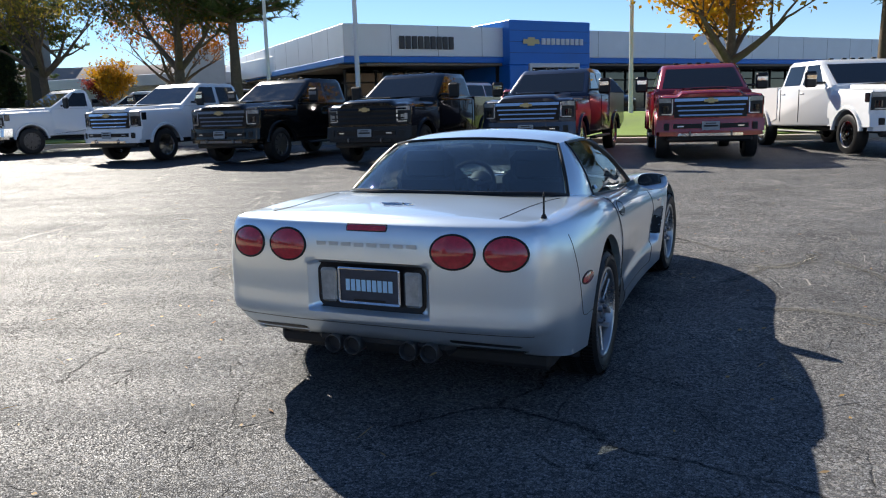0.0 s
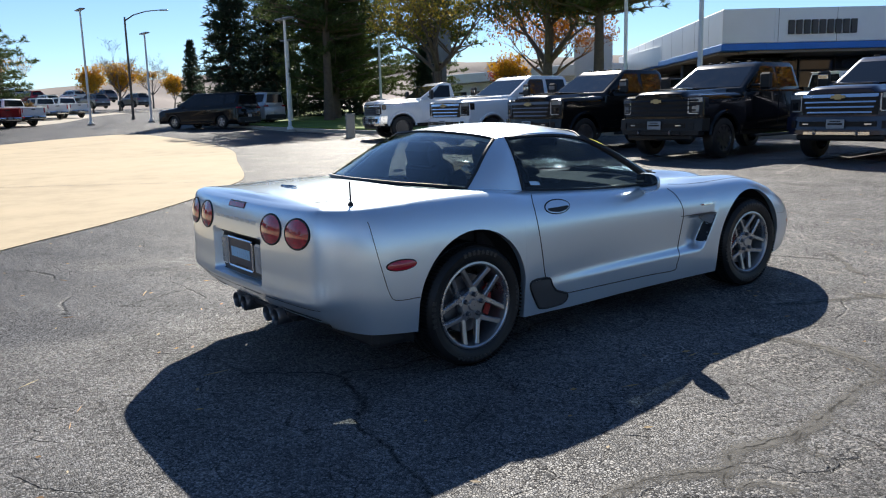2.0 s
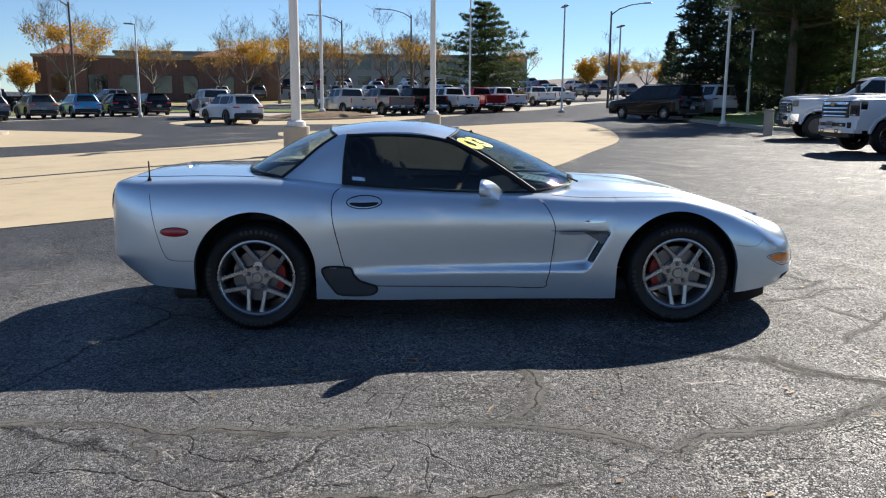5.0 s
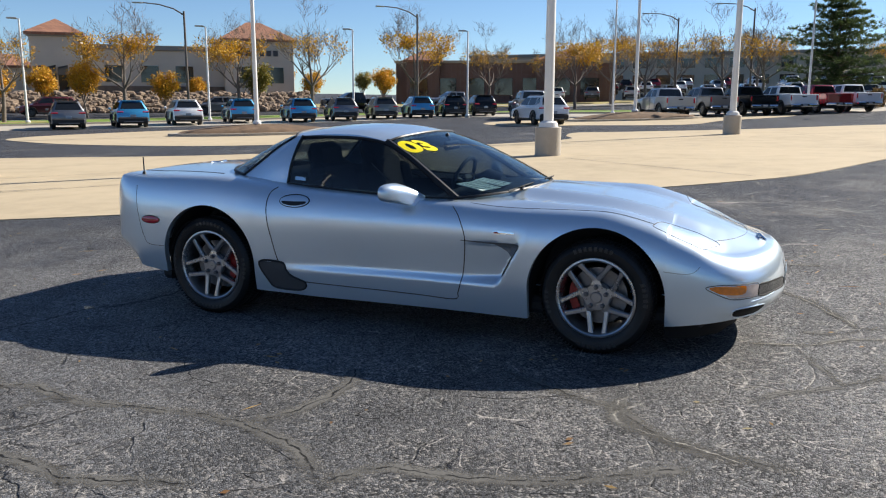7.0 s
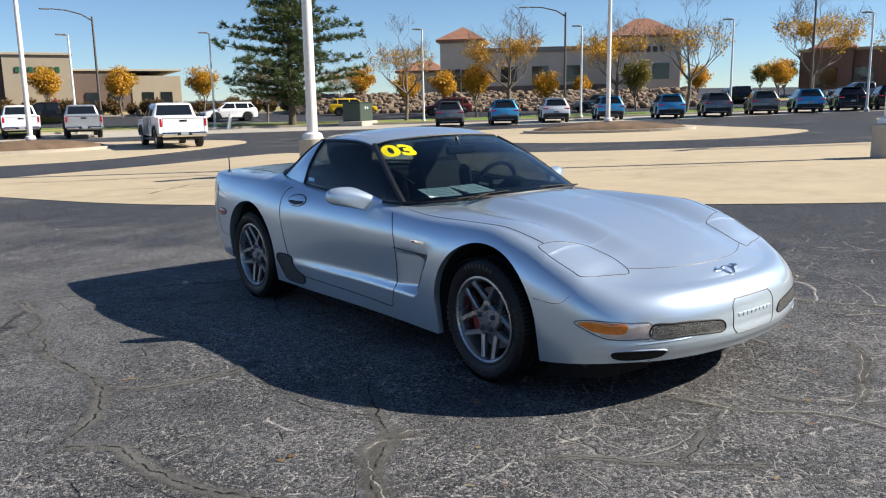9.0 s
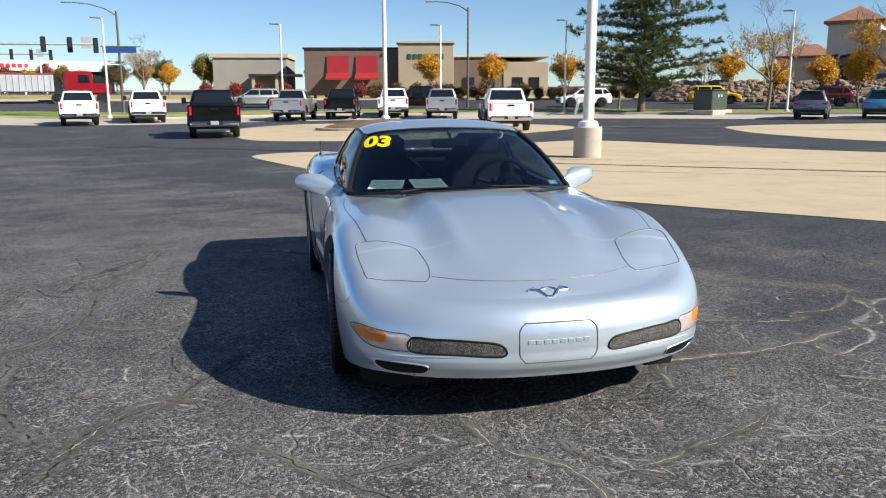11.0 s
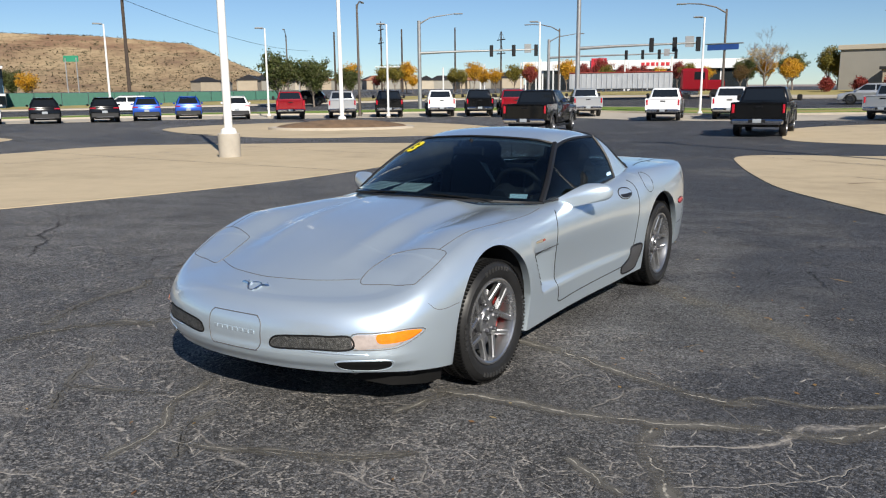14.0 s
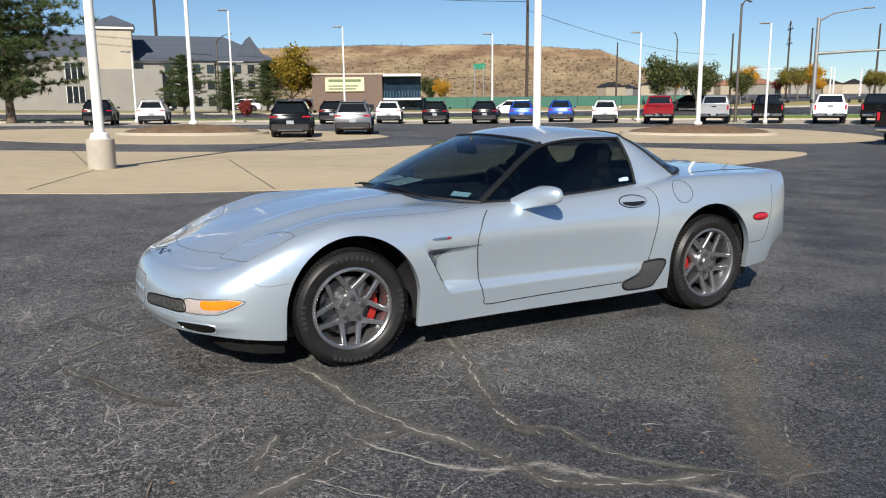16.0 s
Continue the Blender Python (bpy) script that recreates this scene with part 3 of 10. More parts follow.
def sheet(name, outline, mat, rise, label, category, skirt=0.25, mesh_step=2.0, kind="structure"):
    """A flat area laid on the ground, with its own thickness and a sharp border."""
    bm = bmesh.new()
    vs = [bm.verts.new((x, y, 0)) for x, y in outline]
    bm.faces.new(vs)
    lo = np.min(outline, 0)
    hi = np.max(outline, 0)
    for ax in (0, 1):
        for c in np.arange(math.ceil(lo[ax] / mesh_step) * mesh_step, hi[ax], mesh_step):
            no = [0, 0, 0]
            no[ax] = 1
            co = [0, 0, 0]
            co[ax] = float(c)
            bmesh.ops.bisect_plane(bm, geom=bm.verts[:] + bm.edges[:] + bm.faces[:], plane_co=co, plane_no=no)
    border = [e for e in bm.edges if len(e.link_faces) == 1]
    got = bmesh.ops.extrude_edge_only(bm, edges=border)
    low = {v for v in got["geom"] if isinstance(v, bmesh.types.BMVert)}
    for v in bm.verts:
        v.co.z = gz(v.co.x, v.co.y) + (rise - skirt if v in low else rise)
    bmesh.ops.recalc_face_normals(bm, faces=bm.faces)
    me = bpy.data.meshes.new(name)
    bm.to_mesh(me)
    bm.free()
    me.materials.append(mat)
    return tagged(new(name, me), label, category, kind=kind)


def rounded(pts, n=80):
    return [tuple(p) for p in spline(pts, n + 1, closed=True)[:-1]]


PAD_WEST = rounded([(2.05, -16.5), (1.3, -13.7), (0.5, -11.4), (-0.35, -9.3), (-1.35, -7.7), (-2.2, -6.5), (-3.0, -5.5), (-4.2, -4.0), (-5.5, -2.5), (-6.6, -1.2), (-7.8, 0.0), (-9.5, 1.4), (-11.2, 2.5), (-15.5, 4.15),
                    (-21, 6.2), (-28, 7.6), (-35, 8.2), (-38.5, 7.6), (-37, 4.5), (-33.6, 0.5), (-31, -4.5), (-30.2, -6.6), (-27.5, -6.4), (-24.2, -5.6), (-18.9, -8.5), (-13.6, -13.2), (-11.2, -18.0), (-10.0, -20.6), (-8.6, -21.3), (-4.7, -19.5), (-0.6, -18.2), (1.4, -17.6)], 170)
PAD_EAST = rounded([(12, 6), (10.2, 3.1), (9.3, 1.5), (8.65, -0.6), (8.35, -2.3), (8.1, -4.0), (8.0, -6.2), (8.2, -8.4), (8.7, -11.0), (9.9, -14.8), (11.0, -17.8), (11.9, -19.2), (12.8, -19.7), (14.2, -18.6), (17.2, -17.0), (21.8, -12.4), (21.2, -8.0), (20.8, -3.4), (22.5, 0.2), (24.4, 3.2), (24, 8), (19, 12), (14, 9)], 150)
sheet("pavement_west", PAD_WEST, CONCRETE, 0.012, "tan concrete paving with dark joints", "concrete paving", skirt=0.1, mesh_step=1.0)
sheet("pavement_east", PAD_EAST, CONCRETE, 0.012, "tan concrete paving with dark joints", "concrete paving", skirt=0.1, mesh_step=1.0)
ISLE_PADS = [
    [(3.9, -34.5), (3.5, -31.5), (2.6, -26.2), (0.6, -24.5), (-3.4, -24.3), (-6.8, -26.3), (-9.9, -28.8), (-12.5, -31.4), (-12.8, -35.0), (-8.0, -39.5), (-1.0, -41.0), (2.4, -38.4)],
    [(-19.1, -28.8), (-17.6, -23.4), (-17.7, -17.4), (-20.1, -13.8), (-23.5, -12.1), (-28.0, -12.2), (-30.1, -13.8), (-32.5, -19.0), (-34.4, -24.0), (-30.0, -29.5), (-24.0, -31.2), (-20.5, -30.6)],
    [(36.0, 5.5), (31.7, 3.3), (28.6, 0.8), (26.6, -2.0), (25.8, -5.2), (26.6, -9.0), (28.6, -12.0), (30.6, -13.0), (36.0, -12.6), (41.0, -9.0), (44.3, -2.2), (43.0, 4.5)],
    [(31.3, -21.6), (26.1, -19.7), (21.0, -19.6), (18.2, -22.4), (16.3, -25.6), (16.2, -29.0), (17.0, -31.2), (20.5, -34.4), (26.5, -36.6), (32.5, -34.6), (35.0, -29.0), (34.0, -24.0)],
    [(-37.4, -12.3), (-41.1, -15.2), (-46.0, -14.3), (-52.0, -8.8), (-55.0, 1.1), (-51.0, 2.1), (-44.0, -1.5), (-38.6, -3.0), (-38.0, -8.0)],
]
for _i, _p in enumerate(ISLE_PADS):
    sheet("pavement_%d" % (_i + 1), rounded(_p, 60), CONCRETE, 0.012, "tan concrete apron round a planted island", "concrete paving", skirt=0.1, mesh_step=1.0)


def oval(cx, cy, a, b, turn, n=40):
    c, s = math.cos(radians(turn)), math.sin(radians(turn))
    return [(cx + a * math.cos(t) * c - b * math.sin(t) * s, cy + a * math.cos(t) * s + b * math.sin(t) * c) for t in np.linspace(0, 2 * math.pi, n, endpoint=False)]


ISLES = [(-3.65, -33.6, 3.4, 2.0, 0), (-27.4, -22.0, 4.2, 2.1, 130), (35.4, -5.0, 3.6, 2.0, 80), (25.2, -28.2, 3.9, 2.2, 45), (-46.5, -7.0, 4.6, 2.0, 125)]
def mound(cx, cy, a, b, turn):
    """A heap of mulch that rises from the kerb to the foot of the lamp pole."""
    mb, rows = MB(), []
    rnd = random.Random(int(cx * 10))
    for k in range(9):
        f = 1 - k / 8.5
        z = 0.05 if k == 0 else 0.14 + 0.34 * (1 - f * f)
        rows.append([(x, y, gz(x, y) + z + (rnd.uniform(-0.02, 0.02) if k > 1 else 0)) for x, y in oval(cx, cy, a * f, b * f, turn, 48)])
    mb.grid(rows, closed=True)
    return tagged(part("mulch_bed", mb, MULCH), "heaped brown mulch bed in a kerbed island", "mulch", kind="structure")


for _x, _y, _a, _b, _t in ISLES:
    sheet("kerb_ring", oval(_x, _y, _a, _b, _t), KERB, 0.13, "concrete kerb round a planted island", "kerb", skirt=0.25)
    mound(_x, _y, _a - 0.2, _b - 0.2, _t)

# row of parked vehicles round the lot, and the lawn and street outside it
ROW = spline([(-96.0, 24.1), (-84.0, 15.1), (-61.0, 5.1), (-55.0, -8.8), (-55.1, -21.8), (-44.1, -29.8), (-32.1, -37.4), (-20.3, -44.9), (-9.5, -47.9), (-0.4, -48.5), (11.9, -46.0), (22.0, -50.0), (30.4, -47.7), (38.0, -41.7), (45.3, -35.9), (49.5, -28.3), (51.6, -18.4), (53.7, -4.4), (53.9, 9.5), (51.5, 25.2)], 120)
_d = np.gradient(ROW, axis=0)
_nrm = np.stack([_d[:, 1], -_d[:, 0]], 1) / np.linalg.norm(_d, axis=1)[:, None]


def band(name, a, b, mat, rise, label, category, skirt=0.2, i0=0, i1=120):
    mb = MB()
    A, B = (ROW + _nrm * a)[i0:i1], (ROW + _nrm * b)[i0:i1]
    rows = []
    for k in range(7):
        t = k / 6
        rows.append([(x, y, gz(x, y) + rise) for x, y in A * (1 - t) + B * t])
    rows = [[(x, y, z - skirt) for x, y, z in rows[0]]] + rows + [[(x, y, z - skirt) for x, y, z in rows[-1]]]
    mb.grid(rows)
    return tagged(part(name, mb, mat), label, category, kind="structure")


band("pavement_row", -2.6, 4.6, WALK, 0.014, "pale concrete strip under a row of parked vehicles", "concrete paving")
band("kerb_row", 4.6, 4.85, KERB, 0.14, "concrete kerb between the lot and the lawn", "kerb")
band("lawn", 4.85, 10.8, GRASS, 0.12, "mown lawn strip, partly dry, beside the street", "lawn")
band("lawn_dry", 6.4, 8.6, DRY_GRASS, 0.135, "dry straw-coloured stretch of lawn", "lawn", i0=48, i1=74)
band("kerb_street", 10.8, 11.05, KERB, 0.13, "concrete kerb along the street", "kerb")
band("road", 11.05, 31, ASPHALT_FAR, 0.02, "grey asphalt street round the lot", "street", skirt=0.05)
band("kerb_far", 31, 31.3, KERB, 0.15, "concrete kerb on the far side of the street", "kerb")
band("sidewalk", 31.3, 33.5, WALK, 0.14, "concrete sidewalk beyond the street", "sidewalk")
band("verge", 33.5, 44, DRY_GRASS, 0.13, "dry planted verge beyond the street", "verge")

# lawn in front of the showroom and kerb behind the trucks
FRONT_LAWN = [(-80.0, 34.0), (-56.0, 17.5), (-40.0, 14.4), (-27.0, 14.6), (-19.5, 17.0), (-12, 17.6), (-3, 17.8), (4, 19.6), (12, 23.5), (23.6, 30.3), (25.6, 35.3), (7.9, 29.0), (-6, 27), (-19.9, 27.1), (-29.9, 29.1), (-49.9, 36.1), (-76.0, 44.1)]
_fl = [tuple(p) for p in spline(FRONT_LAWN, 120, closed=True)[:-1]]
sheet("kerb_showroom", _fl, KERB, 0.14, "concrete kerb behind the row of trucks", "kerb")
_fl2 = [tuple(p) for p in spline([(-78.0, 34.2), (-56.0, 18.1), (-40.0, 15.0), (-27.0, 15.2), (-19.5, 17.5), (-12, 18.1), (-3, 18.3), (4, 20.1), (12, 24.0), (23.1, 30.7), (25.0, 34.5), (7.9, 28.5), (-6, 26.5), (-19.9, 26.6), (-29.9, 28.6), (-49.9, 35.5), (-75.0, 43.1)], 120, closed=True)[:-1]]
_lawn = sheet("lawn_showroom", _fl2, GRASS, 0.19, "green lawn in front of the showroom", "lawn", skirt=0.1)
for v in _lawn.data.vertices:
    # the lawn banks up towards the building
    y0 = float(np.interp(v.co.x, [-19.5, -12, -3, 4, 12, 23], [17.5, 18.1, 18.3, 20.1, 24.0, 30.7]))
    v.co.z += 0.50 * step(y0 + 0.3, y0 + 6.5, v.co.y) * step(-15, -9, v.co.x)

# the longer cracks of the asphalt round the car, each in its band of fines
_crk = random.Random(77)


def pavement_crack(pts, mat, half=0.07, label="long crack in worn asphalt with a band of fines"):
    length = sum(math.dist(a, b) for a, b in zip(pts, pts[1:]))
    n = max(8, int(length / 0.05))
    line = spline(pts, n)
    d = np.gradient(line, axis=0)
    d /= np.linalg.norm(d, axis=1, keepdims=True)
    side = np.stack([-d[:, 1], d[:, 0]], 1)
    line = line + side * np.array([[_crk.uniform(-0.008, 0.008)] for _ in range(n)])
    rows = [[(x, y, gz(x, y) + 0.004) for x, y in line + side * half * k] for k in (-1, 0, 1)]
    mb = MB().grid(rows)
    me = mb.mesh("crack", mat)
    uv = me.uv_layers.new(name="across").data
    for loop in me.loops:
        r, c = divmod(loop.vertex_index, n)
        uv[loop.index].uv = (r / 2, c / (n - 1))
    return tagged(new("crack", me), label, "crack", "cracks in the asphalt", "structure")


for _pts in ([(-0.62, 1.62), (-0.80, 1.59), (-1.13, 1.53), (-1.36, 1.53), (-1.67, 1.46), (-1.86, 1.40), (-2.09, 1.29), (-2.40, 1.21), (-2.55, 1.14), (-2.69, 0.90), (-2.8, 0.5)],
             [(-0.5, 0.6), (-0.73, 0.64), (-0.97, 0.68), (-1.23, 0.78), (-1.51, 0.88), (-1.73, 0.95), (-1.92, 1.00), (-2.19, 0.95)],
             [(-1.82, 1.45), (-1.83, 1.66), (-1.99, 1.92), (-2.11, 2.20), (-2.2, 2.6)],
             [(2.06, 2.20), (1.92, 1.85), (1.79, 1.64), (1.53, 1.59)]):
    pavement_crack(_pts, CRACK_PALE, 0.085, "pale dusty crack in worn asphalt with a band of fines")
for _pts in ([(-1.94, 1.10), (-2.00, 1.03), (-2.14, 0.85), (-2.38, 0.84), (-2.65, 0.66), (-2.92, 0.35)], [(-1.60, 1.96), (-1.73, 2.04), (-1.81, 2.10), (-1.92, 2.15)], [(-0.71, 1.97), (-0.75, 1.77), (-0.79, 1.59)],
             [(-0.37, 2.63), (-0.75, 2.53), (-0.90, 2.42), (-1.07, 2.25)], [(0.00, 3.02), (0.09, 2.65), (0.29, 2.42), (0.39, 2.07)], [(-0.12, 2.71), (-0.32, 2.68), (-0.50, 2.58), (-0.77, 2.47), (-1.05, 2.27)]):
    pavement_crack(_pts, CRACK_PALE, 0.045, "thin pale crack in worn asphalt")
for _pts in ([(2.36, -2.6), (2.37, -1.85), (2.41, -1.60), (2.53, -1.40), (2.45, -1.24), (2.50, -1.05), (2.53, -0.80), (2.48, -0.50), (2.44, -0.15), (2.46, 0.12), (2.53, 0.33), (2.62, 0.52), (2.83, 0.73)],
             [(1.6, 0.2), (1.78, 0.26), (1.93, 0.29), (2.09, 0.27), (2.30, 0.20), (2.43, 0.10)], [(1.35, 0.9), (1.53, 1.28), (1.67, 1.60), (1.88, 1.80), (2.00, 1.99), (2.02, 2.18), (2.06, 2.4)],
             [(2.83, 0.71), (2.61, 0.89), (2.58, 1.15), (2.54, 1.32), (2.44, 1.58), (2.15, 2.01)], [(3.10, -0.77), (3.10, -0.58), (3.12, -0.37), (3.14, -0.18), (3.0, 0.3)]):
    pavement_crack(_pts, CRACK_DARK, 0.075, "dark crack in worn asphalt with a smooth band of fines")
for _pts in ([(2.51, -1.42), (2.62, -1.52), (2.66, -1.40), (2.80, -1.36)], [(2.53, -0.86), (2.58, -1.0), (2.72, -1.02)], [(0.37, 2.36), (0.77, 2.51), (0.93, 2.60), (0.70, 2.82)], [(1.39, 2.15), (1.19, 2.28), (1.09, 2.44), (0.96, 2.60)], [(0.03, 2.38), (-0.01, 2.59), (-0.12, 2.71), (-0.25, 2.84)]):
    pavement_crack(_pts, CRACK_DARK, 0.045, "thin dark crack in worn asphalt")
for _pts in ([(-0.9, -1.35), (-1.11, -1.09), (-1.61, -0.75), (-2.03, -0.38), (-2.34, -0.11), (-2.65, 0.15), (-3.05, 0.45)],):
    pavement_crack(_pts, CRACK_DUST, 0.22, "faint pale band of dust on dark sealed asphalt")

# long dark joints in the paving
_j = MB()
for (x0, y0), (x1, y1) in (((2.0, -17.1), (-3.2, -14.1)), ((-3.2, -14.1), (-12.3, -8.9)), ((-0.3, -15.5), (-5.5, -13.0)), ((-1.2, -11.9), (-6.1, -8.9)), ((-6.1, -8.9), (-12.6, -5.1)), ((-18.0, -8.2), (-26.2, 0.0)), ((-14.6, -3.0), (-10.6, 1.7)), ((-3.2, -11.0), (-5.1, -9.7)),
                           ((-26.2, 0.0), (-33.0, 6.9)), ((10.6, 2.7), (14.7, 1.3)), ((17.1, -2.3), (8.75, -1.1)), ((14.7, 1.3), (23.0, 1.2)), ((8.3, -8.5), (21.0, -9.0)), ((9.4, -13.2), (19.5, -14.5)), ((17.1, -2.3), (17.6, -16.2)), ((-20, 5.7), (-21.6, -6.9))):
    n = max(2, int(math.hypot(x1 - x0, y1 - y0)))
    d = Vector((x1 - x0, y1 - y0)).normalized()
    q = Vector((-d.y, d.x)) * 0.011
    L, R = [], []
    for t in np.linspace(0, 1, n):
        x, y = x0 + (x1 - x0) * t, y0 + (y1 - y0) * t
        L.append((x + q.x, y + q.y, gz(x, y) + 0.0165))
        R.append((x - q.x, y - q.y, gz(x, y) + 0.0165))
    _j.grid([L, R])
# thin cast shadow on the paving, laid on as a dark strip named stain
_st = MB()
_st.grid([[(x + q * (0.035 + 0.02 * math.sin(9 * t)), y + q * 0.03, gz(x, y) + 0.0165) for t, x, y in ((k / 14, -1.2 - 1.2 * k / 14, -10.5 - 1.3 * k / 14 - 0.05 * math.sin(0.4 * k)) for k in range(15))] for q in (-1, 1)])
tagged(part("stain", _st, MULCH), "dark strip painted as a thin cast shadow on tan paving", "stain", kind="structure")
tagged(part("paving_joint", _j, BLACK_PLASTIC), "dark sealed joints in tan concrete paving", "joint", kind="structure")

# ---------- the sports car ----------
CAR_POSE = pose(0.01, 0, 0, 0.782, 0.326, 0.45)
car = thing("sports_car", "silver two-seat hardtop coupe with double five-spoke alloys, parked on worn asphalt", "sports car", m=CAR_POSE)

OUTLINE = spline([(0, -2.288), (0.35, -2.282), (0.62, -2.262), (0.772, -2.234), (0.832, -2.185), (0.876, -2.09), (0.917, -1.93), (0.936, -1.65), (0.938, -1.33), (0.925, -1.0), (0.902, -0.75), (0.884, -0.3),
                  (0.878, 0.1), (0.886, 0.5), (0.905, 0.9), (0.915, 1.3), (0.903, 1.6), (0.868, 1.82), (0.81, 1.97), (0.71, 2.09), (0.55, 2.185), (0.35, 2.25), (0.17, 2.28), (0, 2.287)], 900)
REAR_ARCH, FRONT_ARCH = (-1.340, 0.375, 0.374), (1.303, 0.330, 0.388)


def arch_z(y):
    for yc, zc, r in (REAR_ARCH, FRONT_ARCH):
        if abs(y - yc) < r:
            return zc + math.sqrt(max(0.0, r * r - (y - yc) ** 2))
    return 0.0


def station_list():
    """Indices along the outline: dense round the wheel openings, at the tail and the nose."""
    ys, keep = OUTLINE[:, 1], []
    side = [y for y in np.arange(-1.95, 1.86, 0.028)]
    for yc, zc, r in (REAR_ARCH, FRONT_ARCH):
        side = [y for y in side if abs(y - yc) > r + 0.008]
        side += [yc + r * math.cos(t) for t in np.linspace(0.0, math.pi, 41)] + [yc - r - 0.002, yc + r + 0.002]
    side += [0.70, 0.715, 0.73, 0.745, 0.76, 0.775, 0.79, 0.805, 0.82, 0.835, 0.85, 0.865]
    side = sorted(side)
    i0, i1 = int(np.argmin(abs(ys[:600] + 1.95))), 600 + int(np.argmin(abs(ys[600:] - 1.86)))
    tail = [OUTLINE[int(i)] for i in np.linspace(0, i0, 46)][:-1]
    nose = [OUTLINE[int(i)] for i in np.linspace(i1, 899, 40)][1:]
    mid = [(float(np.interp(y, ys[i0:i1 + 1], OUTLINE[i0:i1 + 1, 0])), y) for y in side]
    return [tuple(p) for p in tail] + mid + [tuple(p) for p in nose]


ST = station_list()
# running place of every station: below 0 the tail, above 0 the nose, y along the side
CREST = {  # y: (inset of the crest from the outline, height)
    "y": [-2.29, -2.24, -2.15, -1.99, -1.7, -1.33, -1.0, -0.8, -0.4, 0.0, 0.42, 0.7, 0.95, 1.3, 1.6, 1.82, 1.97, 2.09, 2.19, 2.25, 2.29],
    "d": [0.085, 0.09, 0.11, 0.128, 0.143, 0.155, 0.165, 0.172, 0.158, 0.150, 0.155, 0.158, 0.155, 0.148, 0.146, 0.150, 0.160, 0.162, 0.14, 0.125, 0.12],
    "z": [0.936, 0.938, 0.937, 0.932, 0.937, 0.935, 0.915, 0.892, 0.862, 0.840, 0.824, 0.806, 0.800, 0.794, 0.730, 0.647, 0.591, 0.564, 0.552, 0.550, 0.550],
}
MIDZ = ([-2.29, -2.1, -1.6, 0, 1.3, 1.8, 2.1, 2.29], [0.52, 0.56, 0.60, 0.58, 0.52, 0.44, 0.38, 0.37])
LOWZ = ([-2.29, -2.2, -2.0, -1.72, -0.95, -0.4, 0.9, 1.70, 1.95, 2.12, 2.2, 2.29], [0.335, 0.325, 0.295, 0.265, 0.19, 0.17, 0.165, 0.19, 0.215, 0.226, 0.224, 0.226])
SPINE = ([-2.2, -2.1, -1.9, -1.5, -1.2, 0.4, 0.8, 0.93, 1.15, 1.43, 1.7, 1.95, 2.06, 2.12], [0.950, 0.960, 0.966, 0.966, 0.955, 0.87, 0.868, 0.860, 0.835, 0.788, 0.720, 0.640, 0.595, 0.572])
FR = sorted(set([round(v, 4) for v in np.linspace(0, 1, 46)] + [0.255, 0.29, 0.595, 0.63]))


def side_inset(y, z, tailness, noseness):
    """How far the door and wing skins sink behind the outline: lower crease and the vent behind the front wheel."""
    if y < -0.95 or y > 1.0 or tailness > 0 or noseness > 0:
        return 0.0
    a = float(np.interp(y, [-0.95, -0.7, -0.4, 0.1, 0.5, 0.7, 0.86], [0, 0.010, 0.018, 0.022, 0.028, 0.030, 0.030]))
    base = a * step(0.335, 0.395, z) * (1 - step(0.42, 0.72, z)) if y < 0.90 else 0.0
    edge = 0.735 + (z - 0.37) * 0.56
    if y > 0.50:
        base *= 1 - step(edge - 0.02, edge + 0.012, y)
        vent = 0.045 * step(0.50, 0.80, y) * (1 - step(edge - 0.012, edge + 0.010, y)) * step(0.352, 0.392, z) * (1 - step(0.580, 0.602, z))
        base += vent
    return base


